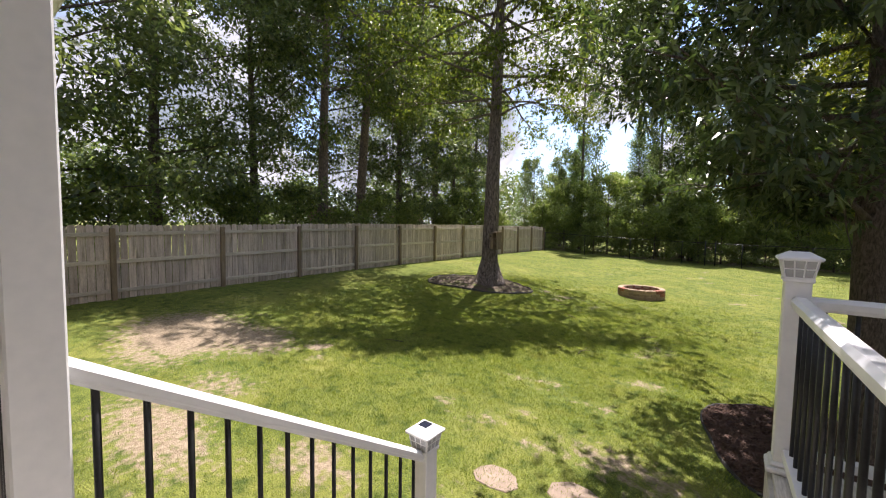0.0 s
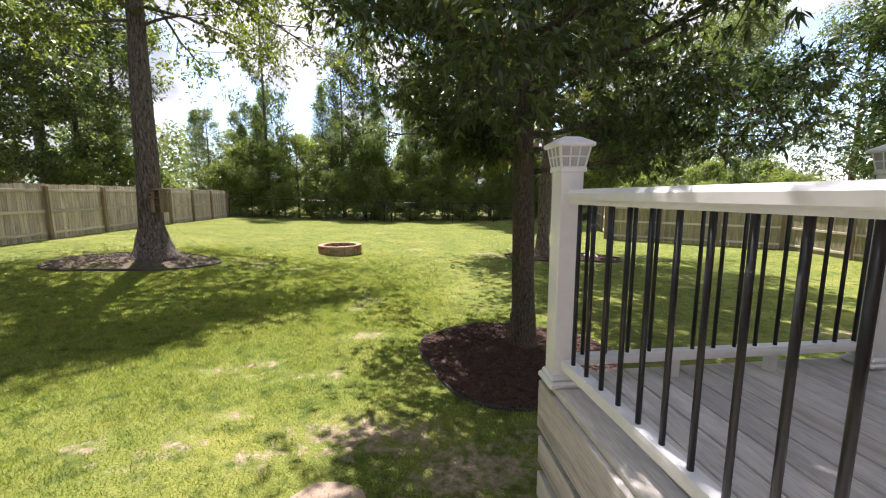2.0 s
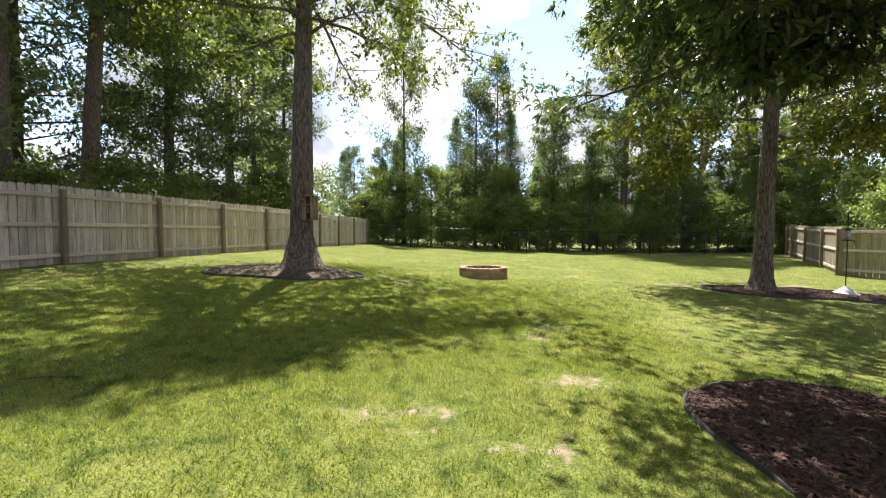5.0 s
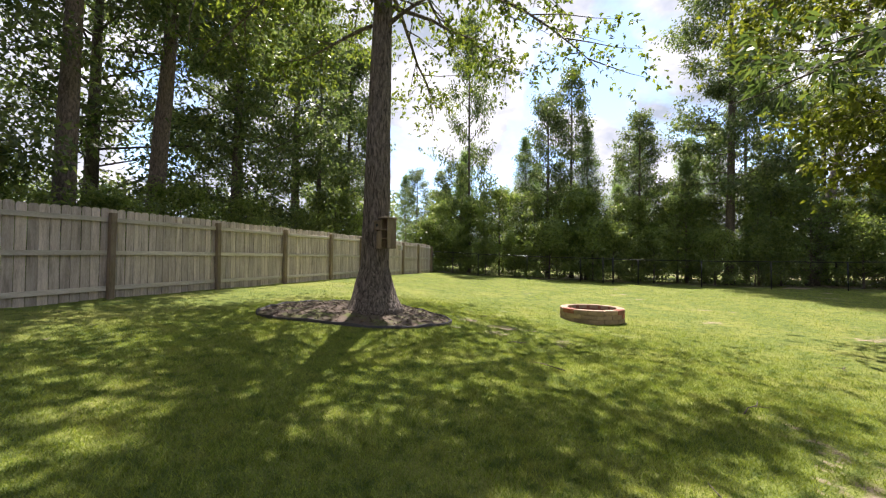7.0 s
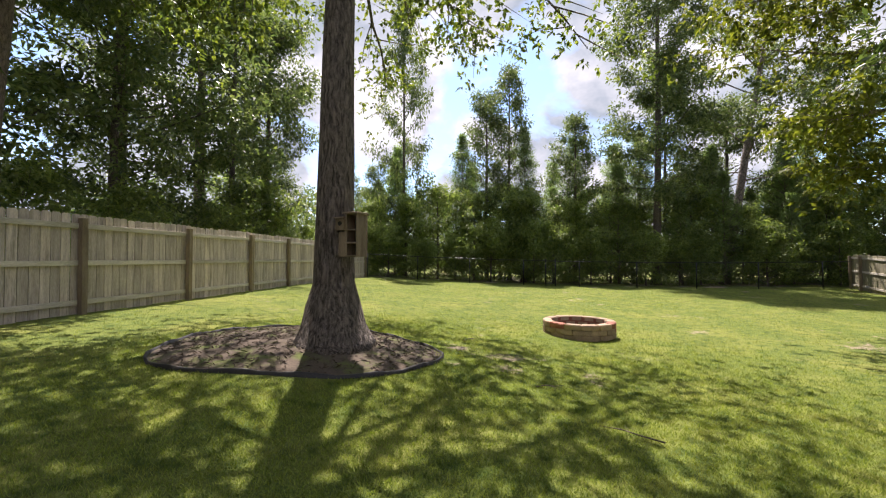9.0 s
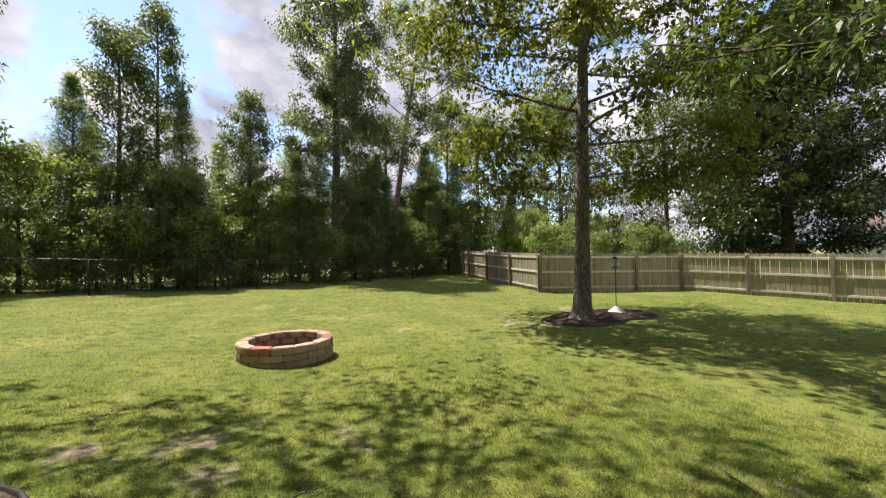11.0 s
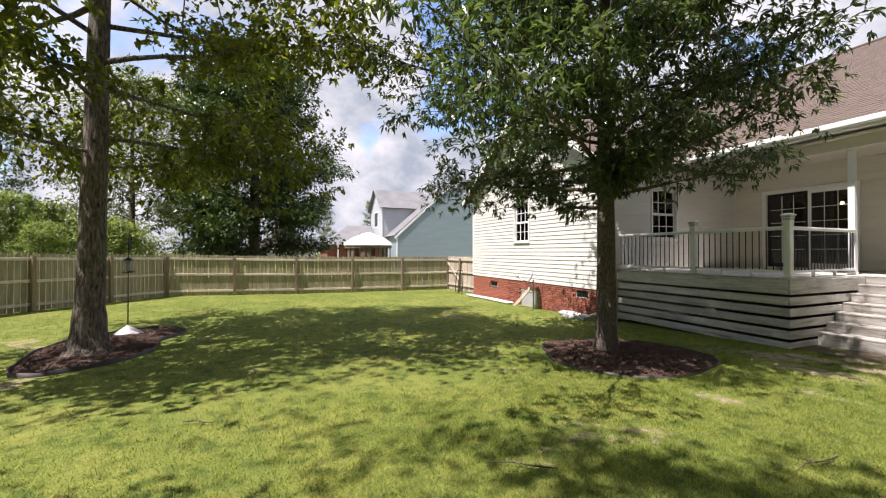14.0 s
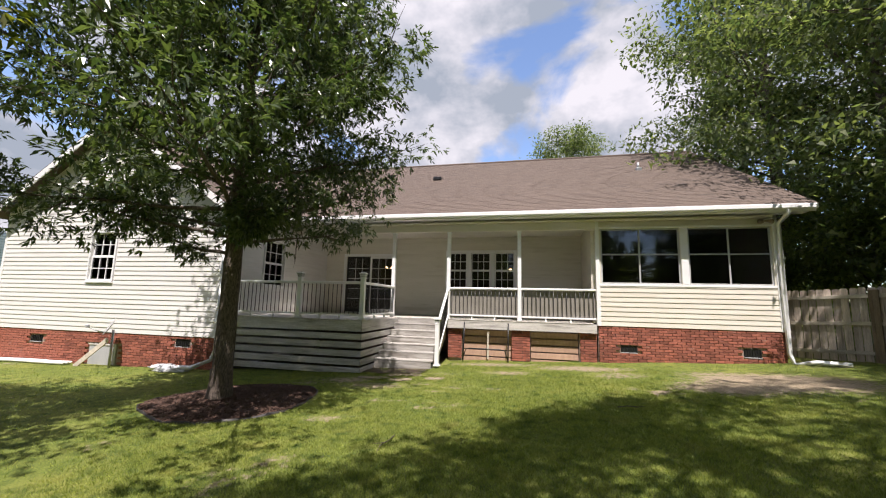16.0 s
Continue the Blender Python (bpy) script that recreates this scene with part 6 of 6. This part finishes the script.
# roof vents
for x, y, nm in ((0.15, -3.5, "low"), (-7.35, -3.6, "pipe")):
    z = 4.1 + (COL_Y + 0.5 - y) * (ridge_z - 4.1) / (COL_Y + 0.5 - ridge_y)
    rv = empty("roof_vent", "dark roof vent on the shingles", "roof vent", pose(x, y, z))
    if nm == "low":
        part("hood", box((-0.17, -0.14, -0.06), (0.17, 0.16, 0.1), 0.03), BLACK, rv)
    else:
        part("flashing", box((-0.1, -0.1, -0.12), (0.1, 0.12, 0.06), 0.02), GALV, rv)
        tube_part("pipe", [(0, 0, 0.0), (0, 0, 0.28)], 0.045, GALV, rv, 10)

# floodlight under the eave
fl = empty("floodlight", "twin bronze floodlight under the eave", "floodlight", pose(-9.15, COL_Y + 0.06, 3.78))
part("base", box((-0.06, -0.03, -0.04), (0.06, 0.03, 0.04), 0.01), POSTWOOD, fl)
for sx in (-1, 1):
    tube_part("lamp_head", [(sx * 0.05, 0.02, 0.0), (sx * 0.1, 0.1, -0.02), (sx * 0.13, 0.2, -0.05)], [0.025, 0.04, 0.06], POSTWOOD, fl, 10)

# lamps inside
pend = empty("pendant_lamp", "row of warm pendant bulbs behind the patio door", "pendant lamp", pose(1.9, -3.9, 2.9))
part("bar", box((-0.5, -0.02, 0.12), (0.5, 0.02, 0.16), 0.005), BLACK, pend)
tube_part("rod", [(0, 0, 0.16), (0, 0, 1.0)], 0.01, BLACK, pend, 6)
for k in range(5):
    bm = bmesh.new()
    bmesh.ops.create_uvsphere(bm, u_segments=10, v_segments=6, radius=0.045)
    b = part("bulb", bm, BULB, pend, "lit warm bulb")
    b.matrix_local = pose(-0.44 + 0.22 * k, 0, 0.06)
ch = empty("chandelier", "warm kitchen lamp behind the windows", "lamp", pose(-2.75, -3.6, 2.95))
tube_part("rod", [(0, 0, 0.05), (0, 0, 0.95)], 0.01, BLACK, ch, 6)
tube_part("shade", [(0, 0, -0.06), (0, 0, 0.06)], [0.12, 0.05], CANVAS, ch, 14)
bm = bmesh.new()
bmesh.ops.create_uvsphere(bm, u_segments=10, v_segments=6, radius=0.05)
part("bulb", bm, BULB, ch, "lit warm bulb").matrix_local = pose(0, 0, -0.06)

# ---- gate between the east fence and the house ----
gate = empty("gate_1", "weathered wooden gate with a diagonal brace", "gate", pose(15.2, 2.72, gh(15, 2.7), 0, 0, 187), kind="structure")
gm = [picket_mesh(0.138, 1.68, PICKET, k + 20) for k in range(3)]
for k in range(22):
    ob = part("picket", gm[k % 3], None, gate)
    ob.matrix_local = pose(0.08 + k * 0.146, 0, 0.02)
for z in (0.25, 0.9, 1.5):
    part("rail", box((0.04, -0.06, z), (3.2, -0.02, z + 0.085), 0.004), RAILWOOD, gate)
part("post", box((1.25, -0.14, -0.1), (1.35, -0.061, 1.62), 0.006), POSTWOOD, gate)
bm = bmesh.new()
add_box(bm, (-0.75, -0.09, -0.04), (0.75, -0.061, 0.045), 0.004, pose(0.68, 0, 0.92, 0, 38, 0))
part("brace", bm, RAILWOOD, gate)
part("latch", box((0.1, -0.1, 1.0), (0.2, -0.06, 1.05), 0.01), BLACK, gate)

# ---- neighbouring houses and gazebo ----


def prism_roof(x0, x1, y0, y1, z0, z1, along_x, over=0.3):
    if along_x:
        ym = (y0 + y1) / 2
        vs = [(x0 - over, y0 - over, z0), (x1 + over, y0 - over, z0), (x1 + over, y1 + over, z0), (x0 - over, y1 + over, z0), (x0 - over, ym, z1), (x1 + over, ym, z1)]
        fs = [(0, 1, 5, 4), (2, 3, 4, 5), (1, 2, 5), (3, 0, 4), (3, 2, 1, 0)]
    else:
        xm = (x0 + x1) / 2
        vs = [(x0 - over, y0 - over, z0), (x1 + over, y0 - over, z0), (x1 + over, y1 + over, z0), (x0 - over, y1 + over, z0), (xm, y0 - over, z1), (xm, y1 + over, z1)]
        fs = [(0, 4, 5, 3), (1, 2, 5, 4), (0, 1, 4), (2, 3, 5), (3, 2, 1, 0)]
    return vs, fs


nb = empty("house", "neighbouring grey-blue sided house with grey shingle roof", "house", pose(0, 0, -0.5))
part("wall", box((32.8, -11.0, 0), (44.0, 0.6, 3.7)), BLUE_SIDING, nb)
gv = [(32.8, -11.0, 3.7), (32.8, 0.6, 3.7), (32.8, -5.2, 9.0), (33.0, -11.0, 3.7), (33.0, 0.6, 3.7), (33.0, -5.2, 9.0)]
part("gable_wall", mesh_of("gable_wall", gv, [(0, 1, 2), (5, 4, 3), (0, 3, 4, 1), (1, 4, 5, 2), (2, 5, 3, 0)], BLUE_SIDING), None, nb)
vs, fs = prism_roof(33.2, 44.0, -11.0, 0.6, 3.68, 9.1, True, 0.3)
part("roof", mesh_of("roof", vs, fs, GREY_SHINGLE), None, nb)
for k in range(46):
    z = 0.1 + k * 0.19
    a, b = -11.0, 0.6
    if z > 3.7:
        f = (z - 3.7) / 5.3
        a, b = -11 + 5.8 * f, 0.6 - 5.8 * f
    part("siding_board", mesh_of("siding_board", [(32.8, a, z), (32.8, b, z), (32.765, b, z), (32.765, a, z), (32.8, a, z + 0.185), (32.8, b, z + 0.185), (32.79, b, z + 0.185), (32.79, a, z + 0.185)], [(0, 1, 2, 3), (3, 2, 6, 7), (7, 6, 5, 4), (0, 3, 7, 4), (2, 1, 5, 6)], BLUE_SIDING), None, nb)
rk = [Vector((32.7, 0.85, 3.55)), Vector((32.7, -5.2, 9.08)), Vector((32.7, -5.2, 8.86)), Vector((32.7, 0.85, 3.33))]
rk = rk + [p + Vector((0.12, 0, 0)) for p in rk]
part("rake_board", mesh_of("rake_board", rk, [(3, 2, 1, 0), (4, 5, 6, 7), (0, 1, 5, 4), (1, 2, 6, 5), (2, 3, 7, 6), (3, 0, 4, 7)], WHITE), None, nb)
part("corner_trim", box((32.74, 0.56, 0), (32.86, 0.68, 3.6), 0.01), WHITE, nb)
dormer = part("dormer", box((36.5, -4.0, 2.0), (42.0, 1.22, 6.7)), GREY_SIDING, nb)
dg = [(36.5, 1.22, 6.7), (42.0, 1.22, 6.7), (39.25, 1.22, 8.95), (36.5, 1.1, 6.7), (42.0, 1.1, 6.7), (39.25, 1.1, 8.95)]
part("dormer_gable", mesh_of("dormer_gable", dg, [(0, 1, 2), (5, 4, 3), (0, 3, 4, 1), (1, 4, 5, 2), (2, 5, 3, 0)], GREY_SIDING), None, dormer)
vs, fs = prism_roof(36.5, 42.0, -4.0, 1.22, 6.72, 9.0, False, 0.35)
part("dormer_roof", mesh_of("dormer_roof", vs, fs[:2], GREY_SHINGLE), None, dormer)
part("corner_trim", box((36.44, 1.16, 2.0), (36.56, 1.28, 6.7), 0.01), WHITE, dormer)
part("dormer_window", box((38.5, 1.2, 4.9), (39.9, 1.26, 6.4), 0.02), BLACK, dormer, "dark dormer window")
part("dormer_window_casing", box((38.35, 1.19, 4.75), (40.05, 1.24, 6.55), 0.02), WHITE, dormer)
for k in range(24):
    z = 2.1 + k * 0.19
    part("siding_board", box((36.475, -4.0, z), (36.499, 1.15, z + 0.17)), GREY_SIDING, dormer)
low = part("low_wing", box((37.5, 1.4, 0), (46.0, 6.6, 2.8)), BRICK, nb)
hv = [(37.0, 1.3, 2.8), (46.5, 1.3, 2.8), (46.5, 7.0, 2.8), (37.0, 7.0, 2.8), (41.5, 1.3, 5.1), (41.5, 4.0, 5.1)]
part("low_roof", mesh_of("low_roof", hv, [(0, 1, 4), (1, 2, 5, 4), (2, 3, 5), (3, 0, 4, 5), (3, 2, 1, 0)], GREY_SHINGLE), None, low)
for y in (4.3, 5.6):
    part("porch_post", box((37.06, y - 0.06, 0), (37.18, y + 0.06, 2.8), 0.01), WHITE, low)
far_house = empty("house", "distant house with a brown hip roof", "house", pose(62, 10.5, -1.6))
part("wall", box((0, -4.5, 0), (9, 4.5, 3.2)), GREY_SIDING, far_house)
hv = [(-0.5, -5, 3.2), (9.5, -5, 3.2), (9.5, 5, 3.2), (-0.5, 5, 3.2), (4.5, -0.8, 7.0), (4.5, 0.8, 7.0)]
part("roof", mesh_of("roof", hv, [(0, 1, 4), (1, 2, 5, 4), (2, 3, 5), (3, 0, 4, 5), (3, 2, 1, 0)], SHINGLE), None, far_house)

gaz = empty("gazebo", "garden gazebo with a white canvas top and netting", "gazebo", pose(30.5, 3.85, -0.15) @ Matrix.Diagonal((0.84, 0.84, 0.98, 1)))
ring = [(1.9 * math.cos(math.pi / 4 + k * math.pi / 2) * 1.2, 1.9 * math.sin(math.pi / 4 + k * math.pi / 2) * 1.2) for k in range(4)]
for px, py in ring:
    tube_part("leg", [(px, py, 0), (px, py, 2.35)], 0.05, BLACK, gaz, 8)
cv = []
for r, z in ((2.5, 2.35), (2.35, 2.62), (1.6, 3.05), (0.75, 3.3), (0.7, 3.38), (0.4, 3.46), (0.02, 3.5)):
    cv += [(r * math.cos(2 * math.pi * i / 24), r * math.sin(2 * math.pi * i / 24), z) for i in range(24)]
part("canopy", mesh_of("canopy", cv, [(j * 24 + i, j * 24 + (i + 1) % 24, (j + 1) * 24 + (i + 1) % 24, (j + 1) * 24 + i) for j in range(6) for i in range(24)], CANVAS, True), None, gaz)
part("valance", mesh_of("valance", [(2.42 * math.cos(2 * math.pi * i / 24), 2.42 * math.sin(2 * math.pi * i / 24), z) for z in (2.1, 2.4) for i in range(24)], [(i, (i + 1) % 24, (i + 1) % 24 + 24, i + 24) for i in range(24)], NETTING), None, gaz, "brown valance")
for k in range(24):
    if k % 3:
        a0, a1 = 2 * math.pi * k / 24, 2 * math.pi * (k + 0.7) / 24
        part("net_panel", mesh_of("net_panel", [(2.3 * math.cos(a), 2.3 * math.sin(a), z) for z in (0, 2.15) for a in (a0, a1)] + [(2.28 * math.cos(a), 2.28 * math.sin(a), z) for z in (0, 2.15) for a in (a0, a1)], [(0, 1, 3, 2), (6, 7, 5, 4), (0, 2, 6, 4), (1, 5, 7, 3)], NETTING), None, gaz)

# fallen twigs on the lawn
rng = random.Random(31)
for x, y in ((-3.6, 10.6), (-3.1, 9.6), (-4.6, 12.9), (-2.0, 7.2), (-1.2, 9.1), (0.6, 11.4), (-4.9, 5.2)):
    tw = empty("fallen_twig", "short grey fallen twig lying on the grass", "twig", pose(x, y, gh(x, y) + 0.025, 0, 0, rng.uniform(0, 360)), "fallen twigs")
    ln = rng.uniform(0.14, 0.3)
    tube_part("stem", [(-ln, 0, 0), (-ln * 0.3, 0.03, 0.01), (ln * 0.3, 0.01, 0.005), (ln, 0.06, 0.0)], [0.007, 0.006, 0.005, 0.002], DARKBARK, tw, 5)
    tube_part("side_shoot", [(0, 0.02, 0.006), (ln * 0.35, -0.08, 0.01)], [0.004, 0.002], DARKBARK, tw, 4)

# ---- grass ----


def grass(name, label, count, inside, size, seed):
    """Single tapered blades scattered over the lawn where it is not bare."""
    rng = np.random.default_rng(seed)
    x, y = inside(rng, count)
    ok = (bare_at(x, y) + rng.normal(0, 0.11, len(x)) < 0.36) & (x > -11.2) & (x < 15.1) & (y < 27.7)
    for cx, cy, rx, ry in ((1.15, 5.65, 1.3, 1.27), (-6.75, 11.15, 1.8, 1.34), (5.2, 13.5, 1.95, 0.95), (-2.43, 14.75, 0.78, 0.78)):
        ok &= ((x - cx) / rx) ** 2 + ((y - cy) / ry) ** 2 > 1
    ok &= ~((x > WING_X0 - 0.1) & (y < 3.05)) & ~((x > DECK_X0 - 0.1) & (y < 2.8)) & (y > 0.3) & ~((x > -1.3) & (y < 2.0))
    x, y = x[ok], y[ok]
    n = len(x)
    z = gz(x, y)
    clump = 0.55 + 0.45 * np.sin(x * 3.1 + np.sin(y * 2.3) * 2) * np.sin(y * 2.7 + np.sin(x * 1.9) * 2)
    h = size * rng.uniform(0.45, 1.2, n) * (0.75 + 0.5 * clump)
    a, lean, az = rng.uniform(0, 6.283, n), rng.uniform(0.2, 1.1, n), rng.uniform(0, 6.283, n)
    w = size * 0.085 * rng.uniform(0.7, 1.4, n)
    v = np.empty((n, 3, 3), np.float32)
    v[:, 0] = np.stack([x - np.cos(a) * w, y - np.sin(a) * w, z - 0.003], 1)
    v[:, 1] = np.stack([x + np.cos(a) * w, y + np.sin(a) * w, z - 0.003], 1)
    v[:, 2] = np.stack([x + np.cos(az) * h * lean, y + np.sin(az) * h * lean, z + h * 0.85], 1)
    me = bpy.data.meshes.new(name)
    me.vertices.add(n * 3)
    me.vertices.foreach_set("co", v.ravel())
    me.loops.add(n * 3)
    me.loops.foreach_set("vertex_index", np.arange(n * 3, dtype=np.int32))
    me.polygons.add(n)
    me.polygons.foreach_set("loop_start", np.arange(0, n * 3, 3, dtype=np.int32))
    me.polygons.foreach_set("loop_total", np.full(n, 3, np.int32))
    me.materials.append(BLADE)
    me.update(calc_edges=True)
    tagged(new(name, me), label, "grass", kind="stuff")


def near_lawn(rng, n):
    s = rng.random(n)
    px, py = np.interp(s, (0, 0.25, 0.5, 0.75, 1), (-1.2, -3.0, -4.6, -4.4, -3.6)), np.interp(s, (0, 0.25, 0.5, 0.75, 1), (3.2, 5.2, 7.2, 9.4, 11.6))
    a, r = rng.uniform(0, 6.283, n), 5.0 * np.sqrt(rng.random(n))
    return px + np.cos(a) * r, py + np.sin(a) * r


grass("grass", "short green and straw-coloured grass blades", 620000, near_lawn, 0.034, 1)
grass("grass", "short green lawn grass farther off", 150000, lambda rng, n: (rng.uniform(-11.2, 15.1, n), rng.uniform(0.4, 27.7, n)), 0.048, 2)
